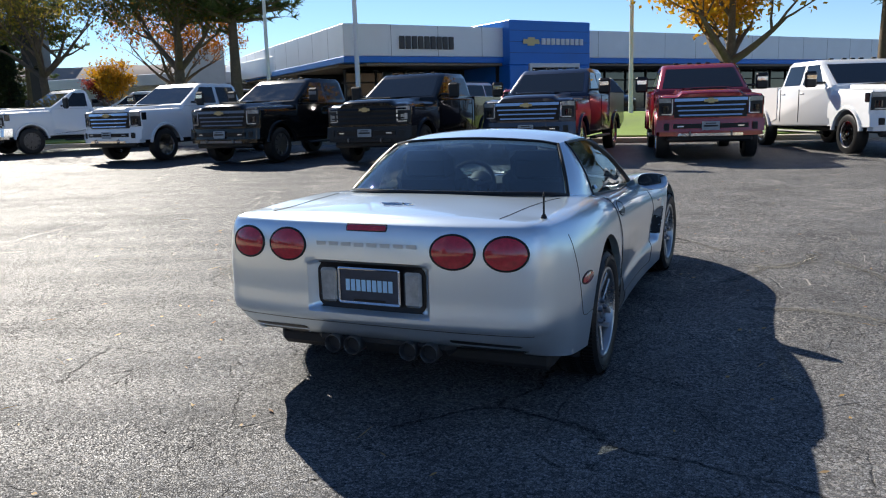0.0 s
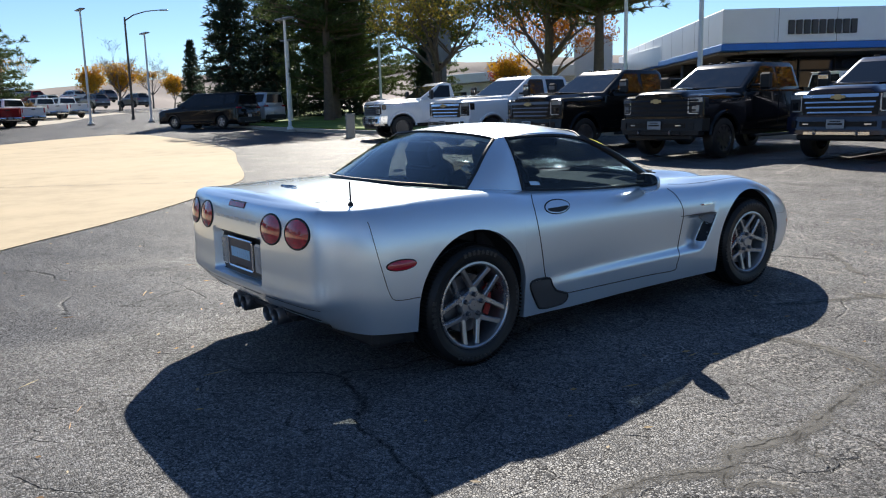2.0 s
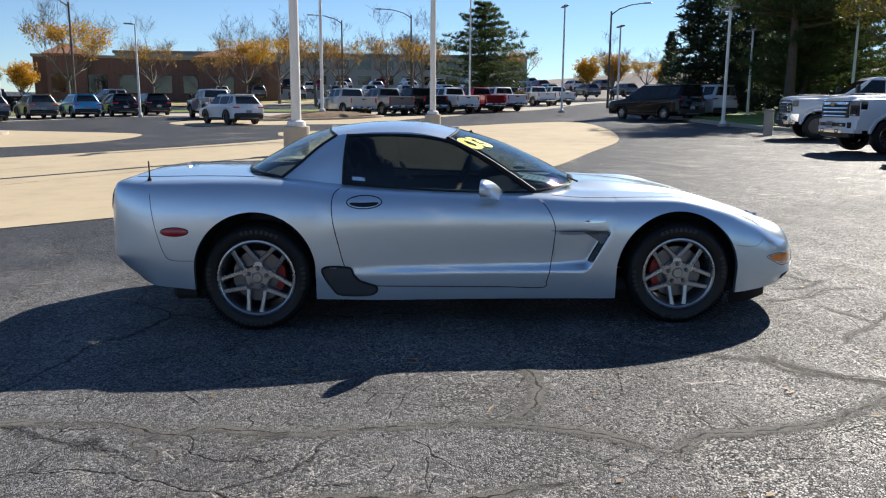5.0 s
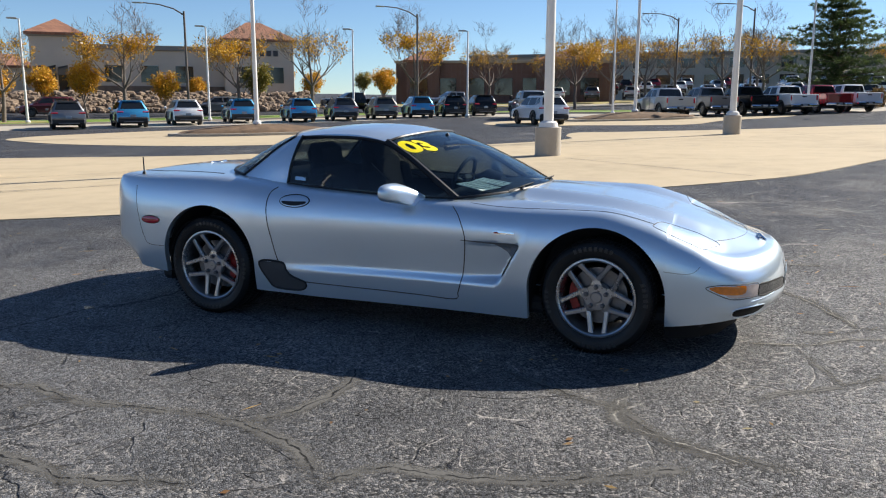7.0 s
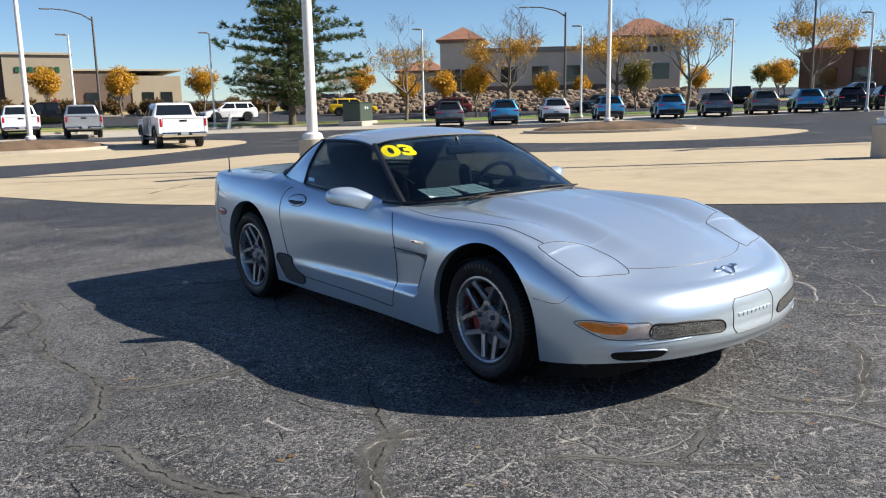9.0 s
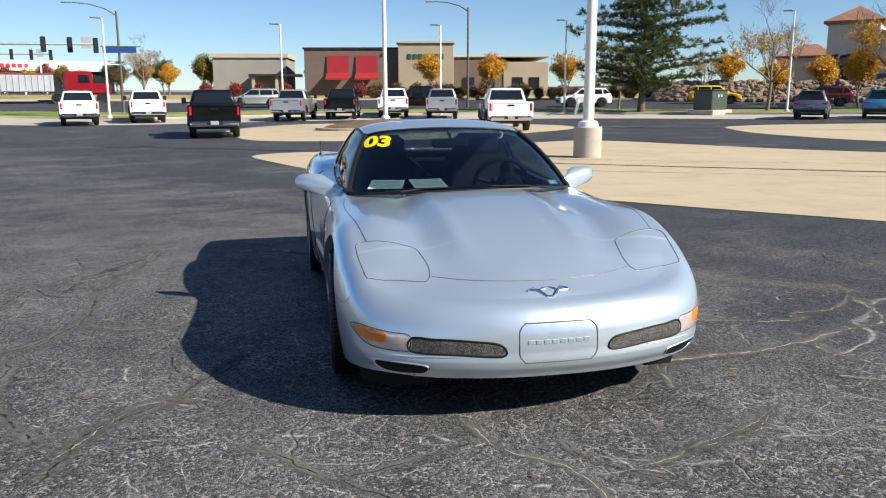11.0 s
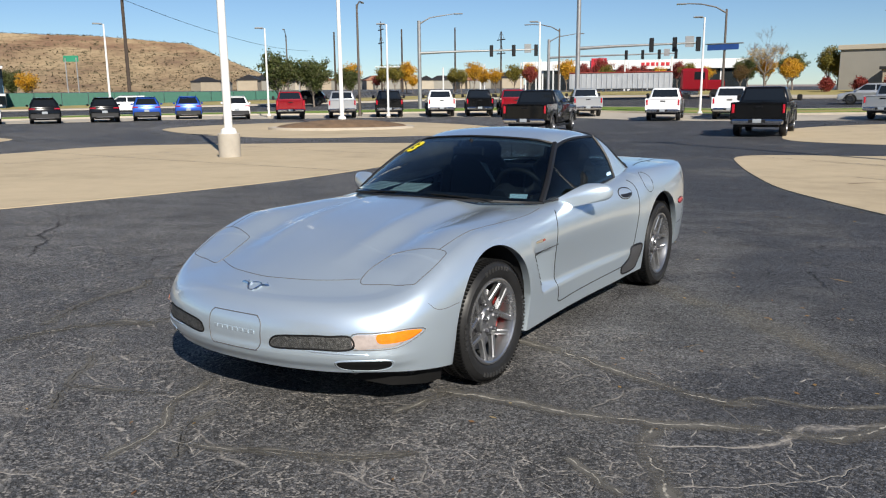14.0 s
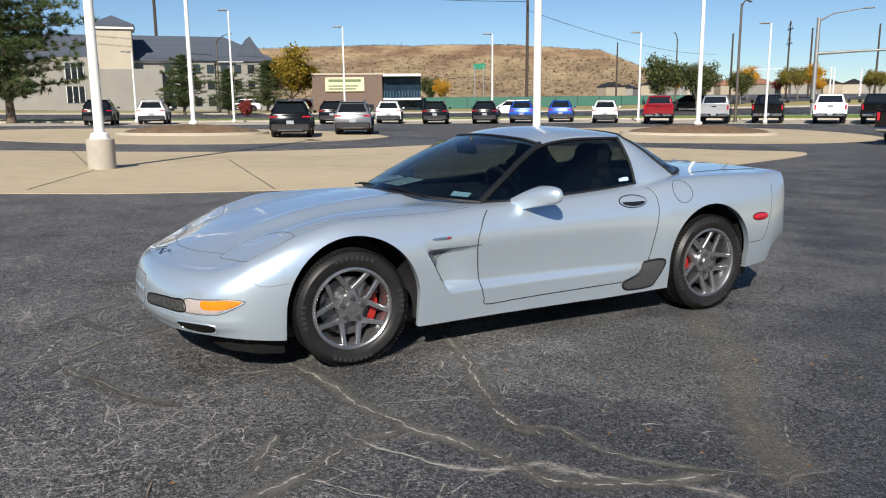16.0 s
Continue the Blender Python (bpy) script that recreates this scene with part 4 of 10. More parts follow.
def body_rows():
    pts = np.array(ST)
    tan = np.gradient(pts, axis=0)
    nrm = np.stack([tan[:, 1], -tan[:, 0]], 1)
    nrm /= np.linalg.norm(nrm, axis=1)[:, None]
    nrm[0], nrm[-1] = (0, -1), (0, 1)
    rows, tops = [], []
    for (x, y), n in zip(pts, nrm):
        d, zc = float(smooth_interp(y, CREST["y"], CREST["d"])), float(smooth_interp(y, CREST["y"], CREST["z"]))
        zm, zl = float(smooth_interp(y, *MIDZ)), float(smooth_interp(y, *LOWZ))
        tailness, noseness = step(-1.95, -2.2, y), step(1.86, 2.1, y)
        zl0 = zl
        zl = max(zl, arch_z(y))
        p_up = 2.35 + 0.9 * tailness - 0.3 * noseness
        row = []
        for f in FR:
            z = zl + (zc - zl) * f
            if z >= zm:
                t = (z - zm) / (zc - zm)
                # even out the points over the rounded shoulder
                off = d * (1 - (1 - min(1, t) ** p_up) ** (1 / p_up))
            else:
                t = (zm - z) / max(0.05, zm - zl0)
                off = (0.030 + 0.105 * tailness * t + 0.012 * noseness) * t ** 2
            off += side_inset(y, z, tailness, noseness)
            # number plate recess in the tail
            if y < -2.2 and abs(x) < 0.335:
                k = (1 - step(0.285, 0.312, abs(x))) * step(0.497, 0.514, z) * (1 - step(0.728, 0.744, z))
                off += 0.05 * k
            # soft step across the tail under the plate
            flat = step(-2.10, -2.24, y)
            off += flat * (0.012 * (1 - step(0.43, 0.46, z)) - 0.008 * step(0.44, 0.47, z) * (1 - step(0.47, 0.60, z)))
            # pouting lip along the lower nose
            off -= 0.012 * noseness * step(0.24, 0.28, z) * (1 - step(0.30, 0.35, z))
            row.append((max(0.0, x - n[0] * off) if x > 1e-6 else 0.0, y - n[1] * off, z))
        rows.append(row)
        cx, cy, cz = row[-1]
        ys = max(-2.19, min(2.115, cy * 0.982))
        zs = float(smooth_interp(ys, *SPINE))
        top = []
        for v in np.linspace(0, 1, 27)[1:]:
            h = math.sin(v * math.pi / 2) ** 1.15
            zz = cz + (zs - cz) * h
            # wing humps over the front wheels and the hollows beside the bonnet's middle
            if 0.5 < cy < 2.0:
                k = step(0.5, 0.9, cy) * (1 - step(1.5, 2.0, cy))
                zz += k * (0.012 * math.exp(-((v - 0.12) / 0.11) ** 2) - 0.030 * math.exp(-((v - 0.40) / 0.12) ** 2) + 0.009 * math.exp(-((v - 0.61) / 0.055) ** 2))
            top.append((cx * (1 - v), cy + (ys - cy) * v, zz))
        tops.append(top)
    return rows, tops


_rows, _tops = body_rows()
CABIN = [(0.0, 0.76), (0.35, 0.68), (0.66, 0.43), (0.685, 0.1), (0.685, -0.8), (0.655, -1.17), (0.55, -1.30), (0.3, -1.44), (0, -1.47)]
CABIN_POLY = CABIN + [(-x, y) for x, y in CABIN[::-1]]
_full = [r + t for r, t in zip(_rows, _tops)]
_nv = len(_full[0])
_mb = MB()
for sx in (1, -1):
    _mb.add([(sx * x, y, z) for row in _full for x, y, z in row], [], 0)
_count = len(_full) * _nv
for s in (0, 1):
    for i in range(len(_full) - 1):
        for j in range(_nv - 1):
            q = [i * _nv + j, i * _nv + j + 1, (i + 1) * _nv + j + 1, (i + 1) * _nv + j]
            mid = np.mean([_mb.v[k] for k in q], 0)
            if j >= len(FR) - 1 and inside(CABIN_POLY, mid[0], mid[1]):
                continue
            if abs(arch_z(_full[i][0][1]) - arch_z(_full[i + 1][0][1])) > 0.12 and j < 0:
                continue
            _mb.f.append(tuple(k + s * _count for k in (q if s == 0 else q[::-1])))
            _mb.m.append(0)
_me = _mb.mesh("body", SILVER, 50)
_bm = bmesh.new()
_bm.from_mesh(_me)
bmesh.ops.remove_doubles(_bm, verts=_bm.verts, dist=0.0006)
bmesh.ops.delete(_bm, geom=[v for v in _bm.verts if not v.link_faces], context="VERTS")
# turned-in flange along the lower border and the wheel openings
_low = [e for e in _bm.edges if e.is_boundary and not all(inside(CABIN_POLY, v.co.x * 0.93, v.co.y) and v.co.z > 0.8 for v in e.verts)]
_got = bmesh.ops.extrude_edge_only(_bm, edges=_low)
for v in _got["geom"]:
    if isinstance(v, bmesh.types.BMVert):
        v.co.x *= 0.955
        if abs(v.co.y) > 1.9:
            v.co.y *= 0.985
bmesh.ops.recalc_face_normals(_bm, faces=_bm.faces)
_bm.to_mesh(_me)
SKIN = BVHTree.FromBMesh(_bm)
_bm.free()
_me.polygons.foreach_set("use_smooth", [True] * len(_me.polygons))
_me.set_sharp_from_angle(angle=radians(50))
body = part("body", _me, SILVER, car)


def on_side(y, z, s=1, lift=0.0):
    hit = SKIN.ray_cast(Vector((s * 1.6, y, z)), Vector((-s, 0, 0)))
    p, n = (hit[0], hit[1]) if hit[0] else (Vector((s * 0.88, y, z)), Vector((s, 0, 0)))
    return p + Vector((s, 0, 0)) * lift, n if n.x * s > 0 else -n


def on_top(x, y, lift=0.0):
    hit = SKIN.ray_cast(Vector((x, y, 1.6)), Vector((0, 0, -1)))
    p, n = (hit[0], hit[1]) if hit[0] else (Vector((x, y, 0.8)), Vector((0, 0, 1)))
    return p + Vector((0, 0, 1)) * lift, n if n.z > 0 else -n


def on_end(x, z, s, lift=0.0):
    hit = SKIN.ray_cast(Vector((x, s * 3.0, z)), Vector((0, -s, 0)))
    p, n = (hit[0], hit[1]) if hit[0] else (Vector((x, s * 2.2, z)), Vector((0, s, 0)))
    return p + Vector((0, s, 0)) * lift, n if n.y * s > 0 else -n


def seam(name, pts, probe, mat=None, r=0.0032, n=60, closed=False, label="", sink=0.0012):
    """A panel gap that follows the skin."""
    line = [probe(*p)[0] for p in spline(pts, n, closed)]
    if closed:
        line = line[:-1]
    mb = MB()
    mb.tube(line, r, 6, closed=closed)
    return part(name, mb, mat or BLACK_PLASTIC, body, label)


def patch(name, outline, probe, mat, parent, lift=0.003, label="", rings=6, n=64, dome=0.0, smooth=60):
    """A cover laid on the skin inside a closed outline."""
    b = spline(outline, n + 1, closed=True)[:-1]
    c = b.mean(0)
    rows = [[tuple(probe(*p, lift=-0.004)[0]) for p in b], [tuple(probe(*p, lift=lift)[0]) for p in b]]
    for k in range(1, rings):
        t = k / rings
        rows.append([tuple(probe(*(p * (1 - t) + c * t), lift=lift + dome * math.sin(t * math.pi / 2))[0]) for p in b])
    mb = MB()
    mb.grid(rows, closed=True)
    o = len(mb.v)
    mb.v.append(tuple(probe(*c, lift=lift + dome)[0]))
    last = (len(rows) - 1) * n
    for j in range(n):
        mb.f.append((last + j, last + (j + 1) % n, o))
        mb.m.append(0)
    return part(name, mb, mat, parent, label, smooth)


def rrect(x0, x1, z0, z1, r, n=5):
    out = []
    for cx, cz, a0 in ((x1 - r, z1 - r, 0), (x0 + r, z1 - r, 90), (x0 + r, z0 + r, 180), (x1 - r, z0 + r, 270)):
        out += [(cx + r * math.cos(radians(a0 + k * 90 / (n - 1))), cz + r * math.sin(radians(a0 + k * 90 / (n - 1)))) for k in range(n)]
    return out


# glass house
belt = 0.0
WS_BASE = [(-0.715, 0.415, 0.832), (-0.62, 0.56, 0.846), (-0.4, 0.70, 0.858), (0, 0.775, 0.866), (0.4, 0.70, 0.858), (0.62, 0.56, 0.846), (0.715, 0.415, 0.832)]
WS_TOP = [(-0.545, -0.135, 1.165), (-0.40, -0.075, 1.195), (0, -0.035, 1.212), (0.40, -0.075, 1.195), (0.545, -0.135, 1.165)]
PIL_R = [(0.715, 0.415, 0.832), (0.675, 0.25, 0.945), (0.615, 0.06, 1.065), (0.545, -0.135, 1.165)]
ROOF_R = [(0.545, -0.135, 1.165), (0.548, -0.35, 1.205), (0.545, -0.6, 1.210), (0.525, -0.85, 1.19)]
ROOF_REAR = [(-0.525, -0.85, 1.19), (-0.38, -0.90, 1.215), (0, -0.93, 1.232), (0.38, -0.90, 1.215), (0.525, -0.85, 1.19)]
RG_BASE = [(-0.672, -1.19, 0.934), (-0.58, -1.33, 0.957), (-0.35, -1.445, 0.968), (0, -1.48, 0.971), (0.35, -1.445, 0.968), (0.58, -1.33, 0.957), (0.672, -1.19, 0.934)]
RG_SIDE = [(0.525, -0.85, 1.19), (0.575, -0.96, 1.12), (0.63, -1.08, 1.02), (0.672, -1.19, 0.934)]
BELT_R = [(0.715, 0.415, 0.832), (0.738, 0.15, 0.836), (0.742, -0.2, 0.850), (0.735, -0.55, 0.874), (0.722, -0.80, 0.893)]
DOOR_R = [(0.722, -0.80, 0.893), (0.672, -0.795, 1.02), (0.605, -0.785, 1.13), (0.548, -0.775, 1.198)]


def mirrored(c):
    return [(-x, y, z) for x, y, z in c]


def shell(name, rows, mat, parent, label="", thick=0.006, smooth=40):
    """A sheet with thickness, drawn inwards."""
    A = np.array(rows)
    du, dv = np.gradient(A, axis=1), np.gradient(A, axis=0)
    nn = np.cross(du, dv)
    nn /= np.linalg.norm(nn, axis=2, keepdims=True) + 1e-12
    mid = nn[A.shape[0] // 2, A.shape[1] // 2]
    cen = A[A.shape[0] // 2, A.shape[1] // 2] - np.array([0, -0.35, 0.8])
    if mid @ cen < 0:
        nn = -nn
    B = A - nn * thick
    mb = MB()
    mb.grid(A.tolist())
    mb.grid(B.tolist(), flip=True)
    h, w = A.shape[:2]
    o = h * w
    rim = [(0, j) for j in range(w)] + [(i, w - 1) for i in range(1, h)] + [(h - 1, j) for j in range(w - 2, -1, -1)] + [(i, 0) for i in range(h - 2, 0, -1)]
    for a, b in zip(rim, rim[1:] + rim[:1]):
        ia, ib = a[0] * w + a[1], b[0] * w + b[1]
        mb.f.append((ia, ib, o + ib, o + ia))
        mb.m.append(0)
    return part(name, mb, mat, parent, label, smooth)


windscreen = shell("windscreen", coons(WS_BASE, WS_TOP, mirrored(PIL_R), PIL_R, 33, 17, (0, 0.012, 0.012)), WIND_GLASS, car, "clear windscreen with a yellow year marking", 0.005)
roof = shell("roof", coons(WS_TOP, ROOF_REAR, mirrored(ROOF_R), ROOF_R, 33, 25, (0, 0, 0.012)), SILVER, car, "silver hardtop roof", 0.03)
rear_window = shell("rear_window", coons(ROOF_REAR, RG_BASE, mirrored(RG_SIDE), RG_SIDE, 33, 17, (0, -0.012, 0.012)), REAR_GLASS, car, "dark sloping rear window", 0.005)
for s in (1, -1):
    f = (lambda c: c) if s == 1 else mirrored
    sail = coons(f(DOOR_R[::-1]), f(RG_SIDE), f([(0.548, -0.775, 1.198), (0.538, -0.81, 1.198), (0.525, -0.85, 1.19)]), f([(0.722, -0.80, 0.893), (0.712, -1.0, 0.912), (0.672, -1.19, 0.934)]), 15, 13, (s * 0.012, 0, 0.004))
    shell("sail_panel", sail, SILVER, car, "silver rear pillar", 0.02)
    top = [(0.715, 0.415, 0.832), (0.668, 0.22, 0.957), (0.61, 0.04, 1.07), (0.562, -0.135, 1.150), (0.556, -0.35, 1.185), (0.553, -0.6, 1.192), (0.548, -0.775, 1.190)]
    rows = coons(f(BELT_R), f(top), f([BELT_R[0], (0.7151, 0.4149, 0.8322)]), f(DOOR_R), 29, 13, (s * 0.012, 0, 0))
    g = shell("side_window", rows, CAR_GLASS, car, "tinted frameless door window", 0.005)
    # black seals along the pillar, over the door and at the rear glass
    for line, r in ((top, 0.012), (DOOR_R, 0.009), (RG_SIDE, 0.011), (BELT_R, 0.008), (PIL_R, 0.020)):
        mb = MB()
        mb.tube([tuple(p) for p in spline(f(line), 40)], r, 6)
        part("window_seal", mb, BLACK_PLASTIC, car, "black rubber window seal")
for line, r in ((WS_BASE, 0.009), (RG_BASE, 0.012), (WS_TOP, 0.009), (ROOF_REAR, 0.009)):
    mb = MB()
    mb.tube([tuple(p) for p in spline(line, 60)], r, 6)
    part("window_seal", mb, BLACK_PLASTIC, car, "black rubber window seal")
# silver roof rail above the doors
for s in (1, -1):
    f = (lambda c: c) if s == 1 else mirrored
    rail = coons(f(ROOF_R), f([(0.562, -0.135, 1.150), (0.556, -0.35, 1.185), (0.553, -0.6, 1.192), (0.535, -0.85, 1.18)]), f([(0.545, -0.135, 1.165), (0.562, -0.135, 1.150)]), f([(0.525, -0.85, 1.19), (0.535, -0.85, 1.18)]), 25, 3)
    shell("roof_rail", rail, SILVER, car, "", 0.01)

# cabin
mb = MB()
mb.box((0, -0.35, 0.30), (1.40, 2.2, 0.06), 0.02)
mb.box((0, -1.20, 0.62), (1.36, 0.5, 0.60), 0.05)
mb.box((0.70, -0.3, 0.55), (0.06, 1.7, 0.52), 0.02)
mb.box((-0.70, -0.3, 0.55), (0.06, 1.7, 0.52), 0.02)
mb.box((0, -0.35, 0.45), (0.26, 1.5, 0.24), 0.04)
part("cabin_tub", mb, INTERIOR, car, "black cabin lining")
mb = MB()
mb.grid([[(x * (0.70 - 0.25 * max(0, t - 0.5)), 0.20 + 0.52 * t - 0.16 * x * x * t, 0.835 + 0.035 * math.sin(t * 2.6) - 0.02 * x * x - 0.02 * t) for x in np.linspace(-1, 1, 21)] for t in np.linspace(0, 1, 9)])
mb.box((0, 0.22, 0.70), (1.36, 0.12, 0.20), 0.05)
mb.tube([(-0.37, 0.16, 0.80), (-0.37, 0.24, 0.83), (-0.37, 0.34, 0.82)], [0.085, 0.095, 0.07], 14)
part("dashboard", mb, INTERIOR, car, "black dashboard")
for cx in (-0.37, 0.37):
    mb = MB()
    mb.box((cx, -0.28, 0.46), (0.50, 0.52, 0.16), 0.06)
    mb.box((0, 0, 0), (0.50, 0.14, 0.60), 0.06, at=pose(cx, -0.62, 0.74, 14, 0, 0))
    mb.box((0, 0, 0), (0.36, 0.12, 0.20), 0.05, at=pose(cx, -0.715, 1.05, 14, 0, 0))
    for q in (-0.23, 0.23):
        mb.box((0, 0, 0), (0.09, 0.20, 0.5), 0.04, at=pose(cx + q, -0.58, 0.70, 14, 0, 0))
    part("seat", mb, LEATHER, car, "dark grey leather bucket seat")
mb = MB()
_wm = pose(-0.37, 0.02, 0.83, 68, 0, 0)
mb.tube([_wm @ Vector((0.185 * math.cos(t), 0.185 * math.sin(t), 0)) for t in np.linspace(0, 2 * math.pi, 28, endpoint=False)], 0.016, 8, closed=True)
for t in (0.2, math.pi - 0.2, -math.pi / 2):
    mb.tube([_wm @ Vector((0, 0, -0.02)), _wm @ Vector((0.18 * math.cos(t), 0.18 * math.sin(t), 0))], 0.018, 6)
mb.box((0, 0, -0.02), (0.15, 0.12, 0.05), 0.02, at=_wm)
part("steering_wheel", mb, INTERIOR, car, "black three-spoke steering wheel")
mb = MB()
mb.box((0, 0.09, 1.115), (0.25, 0.03, 0.065), 0.014)
mb.tube([(0, 0.085, 1.14), (0, 0.05, 1.195)], 0.012, 6)
part("interior_mirror", mb, BLACK_PLASTIC, car, "black rear-view mirror")
for cx, w, tl in ((0.485, 0.21, -14), (0.225, 0.21, 2)):
    mb = MB()
    mb.box((0, 0, 0), (w, 0.20, 0.004), 0.0, at=pose(cx, 0.47, 0.888, -9, 0, tl))
    for k in range(5):
        mb.box((0, 0.07 - 0.035 * k, 0.003), (w * 0.8, 0.008, 0.002), 0.0, 1, at=pose(cx, 0.47, 0.888, -9, 0, tl))
    part("paper_sheet", mb, [PAPER, surface("grey_print", (0.35, 0.42, 0.38), 0.8, relief=0)], car, "pale green printed sheet lying on the dashboard")
mb = MB()
mb.add([(0.06, -0.40, 0.86), (0.17, -0.46, 0.985), (0.22, -0.44, 1.00), (0.05, -0.36, 0.855)], [(0, 1, 2, 3)])
part("seat_sheet", mb, PAPER, car, "white sheet between the seats")
# stickers on the glass
mb = MB()
mb.add([(-0.555, 0.535, 0.866), (-0.635, 0.455, 0.858), (-0.628, 0.425, 0.882), (-0.548, 0.505, 0.890)], [(0, 1, 2, 3)])
part("inspection_sticker", mb, surface("pale_blue_sticker", (0.62, 0.80, 0.85), 0.6, relief=0), car, "small pale blue sticker inside the windscreen")
for s in (1, -1):
    mb = MB()
    mb.add([(s * 0.722, -0.66, 0.912), (s * 0.724, -0.74, 0.918), (s * 0.712, -0.742, 0.940), (s * 0.710, -0.662, 0.934)], [(0, 1, 2, 3)])
    part("window_sticker", mb, surface("blue_white_sticker", (0.45, 0.65, 0.85), 0.6, relief=0), car, "small blue and white door window sticker")

# year marking on the windscreen
WS_TREE = BVHTree.FromPolygons([v.co for v in windscreen.data.vertices], [p.vertices for p in windscreen.data.polygons])
_fc = bpy.data.curves.new("marking", "FONT")
_fc.body, _fc.size, _fc.offset, _fc.extrude = "03", 0.17, 0.0075, 0.0
_fo = new("marking_tmp", _fc)
_fm = bpy.data.meshes.new_from_object(_fo.evaluated_get(bpy.context.evaluated_depsgraph_get()))
bpy.data.objects.remove(_fo)
_b2 = bmesh.new()
_b2.from_mesh(_fm)
bmesh.ops.subdivide_edges(_b2, edges=_b2.edges[:], cuts=1)
_lo = Vector((min(v.co.x for v in _b2.verts), min(v.co.y for v in _b2.verts)))
_hi = Vector((max(v.co.x for v in _b2.verts), max(v.co.y for v in _b2.verts)))
for v in _b2.verts:
    # the row climbs along the curved glass, read from outside
    a, b = (v.co.x - _lo.x) / (_hi.x - _lo.x) - 0.5, (v.co.y - _lo.y) / (_hi.y - _lo.y) - 0.5
    x, y = 0.487 - 0.161 * a - 0.042 * b, 0.047 + 0.138 * a - 0.156 * b
    h = WS_TREE.ray_cast(Vector((x, y, 1.6)), Vector((0, 0, -1)))
    v.co = (h[0] + Vector((0, 0.003, 0.004))) if h[0] else Vector((x, y, 1.12))
_b2.to_mesh(_fm)
_b2.free()
_fm.materials.clear()
_fm.materials.append(YELLOW)
part("year_marking", _fm, YELLOW, windscreen, "yellow painted 03 on the windscreen")

# wheels


LETTER_RUBBER = surface("raised_rubber_bars", (0.028, 0.028, 0.028), 0.35, vary=0.3, scale=40, relief=0.0)


def build_wheel(tyre_r, tyre_w, rim_r):
    h = tyre_w / 2
    t = MB()
    prof = [(rim_r - 0.004, h - 0.030), (rim_r + 0.012, h - 0.012), (rim_r + 0.035, h - 0.004), ((rim_r + tyre_r) / 2 + 0.012, h), (tyre_r - 0.030, h - 0.006), (tyre_r - 0.010, h - 0.022), (tyre_r - 0.002, h - 0.045)]
    for k in range(3):
        y0 = h - 0.045 - (k + 0.5) * (2 * h - 0.09) / 3
        prof += [(tyre_r, y0 + 0.012), (tyre_r - 0.008, y0 + 0.008), (tyre_r - 0.008, y0 - 0.008), (tyre_r, y0 - 0.012)]
    prof += [(tyre_r - 0.002, -h + 0.045), (tyre_r - 0.010, -h + 0.022), (tyre_r - 0.03, -h + 0.006), ((rim_r + tyre_r) / 2, -h), (rim_r, -h + 0.02)]
    t.lathe(prof, 72)
    # cross grooves of the tread: raised bars, groove shade put into their darker rubber
    for k in range(96):
        a = 2 * math.pi * k / 96
        for zz in (h - 0.045, 0.0, -h + 0.045):
            t.box((0, 0, 0), (0.005, 0.010, 0.064), 0.0, 1, at=Matrix.Rotation(a + zz, 4, "Z") @ Matrix.Translation((tyre_r - 0.0010, 0, zz)))
    r = MB()
    r.lathe([(rim_r + 0.006, h - 0.022), (rim_r + 0.004, h - 0.012), (rim_r - 0.006, h - 0.010), (rim_r - 0.014, h - 0.016), (rim_r - 0.020, h - 0.034), (rim_r - 0.026, h - 0.06), (rim_r - 0.030, -h + 0.05), (rim_r, -h + 0.02)], 72)
    zc = h - 0.045
    r.lathe([(0.0, zc + 0.012), (0.028, zc + 0.012), (0.034, zc + 0.004), (0.072, zc + 0.003), (0.080, zc - 0.008), (0.078, zc - 0.05)], 40)
    for k in range(5):
        a0 = math.pi / 2 + 2 * math.pi * k / 5
        c0 = Vector((0.090 * math.cos(a0), 0.090 * math.sin(a0), zc - 0.004))
        for q in (-1, 1):
            a1 = a0 + q * radians(25.5)
            c1 = Vector(((rim_r - 0.016) * math.cos(a1), (rim_r - 0.016) * math.sin(a1), h - 0.028))
            d = (c1 - c0).normalized()
            sd = Vector((0, 0, 1)).cross(d).normalized()
            rows = []
            for tt, wd, dp in ((-0.14, 0.0165, 0.03), (0.0, 0.0155, 0.032), (0.35, 0.0135, 0.028), (0.75, 0.0130, 0.026), (1.0, 0.0155, 0.03)):
                p = c0 + (c1 - c0) * tt
                up = Vector((0, 0, 1))
                rows.append([p - sd * wd - up * dp, p - sd * wd - up * 0.005, p - sd * (wd - 0.005), p + sd * (wd - 0.005), p + sd * wd - up * 0.005, p + sd * wd - up * dp])
            r.grid([[tuple(v) for v in row] for row in rows])
        # web between the two arms near the hub
        am = a0
        r.add([(0.07 * math.cos(am - 0.5), 0.07 * math.sin(am - 0.5), zc + 0.001), (0.07 * math.cos(am + 0.5), 0.07 * math.sin(am + 0.5), zc + 0.001), (0.112 * math.cos(am + 0.13), 0.112 * math.sin(am + 0.13), zc - 0.004), (0.112 * math.cos(am - 0.13), 0.112 * math.sin(am - 0.13), zc - 0.004)], [(0, 1, 2, 3)])
    # raised bars of lettering on the sidewall
    zl, rl = h - 0.002, (rim_r + tyre_r) / 2 + 0.008
    bar = MB().box((rl, 0, zl), (0.024, 0.017, 0.006), 0.001)
    nut = MB()
    nut.lathe([(0.0, 0.020), (0.009, 0.019), (0.0125, 0.013), (0.0145, -0.01)], 8)
    disc = MB()
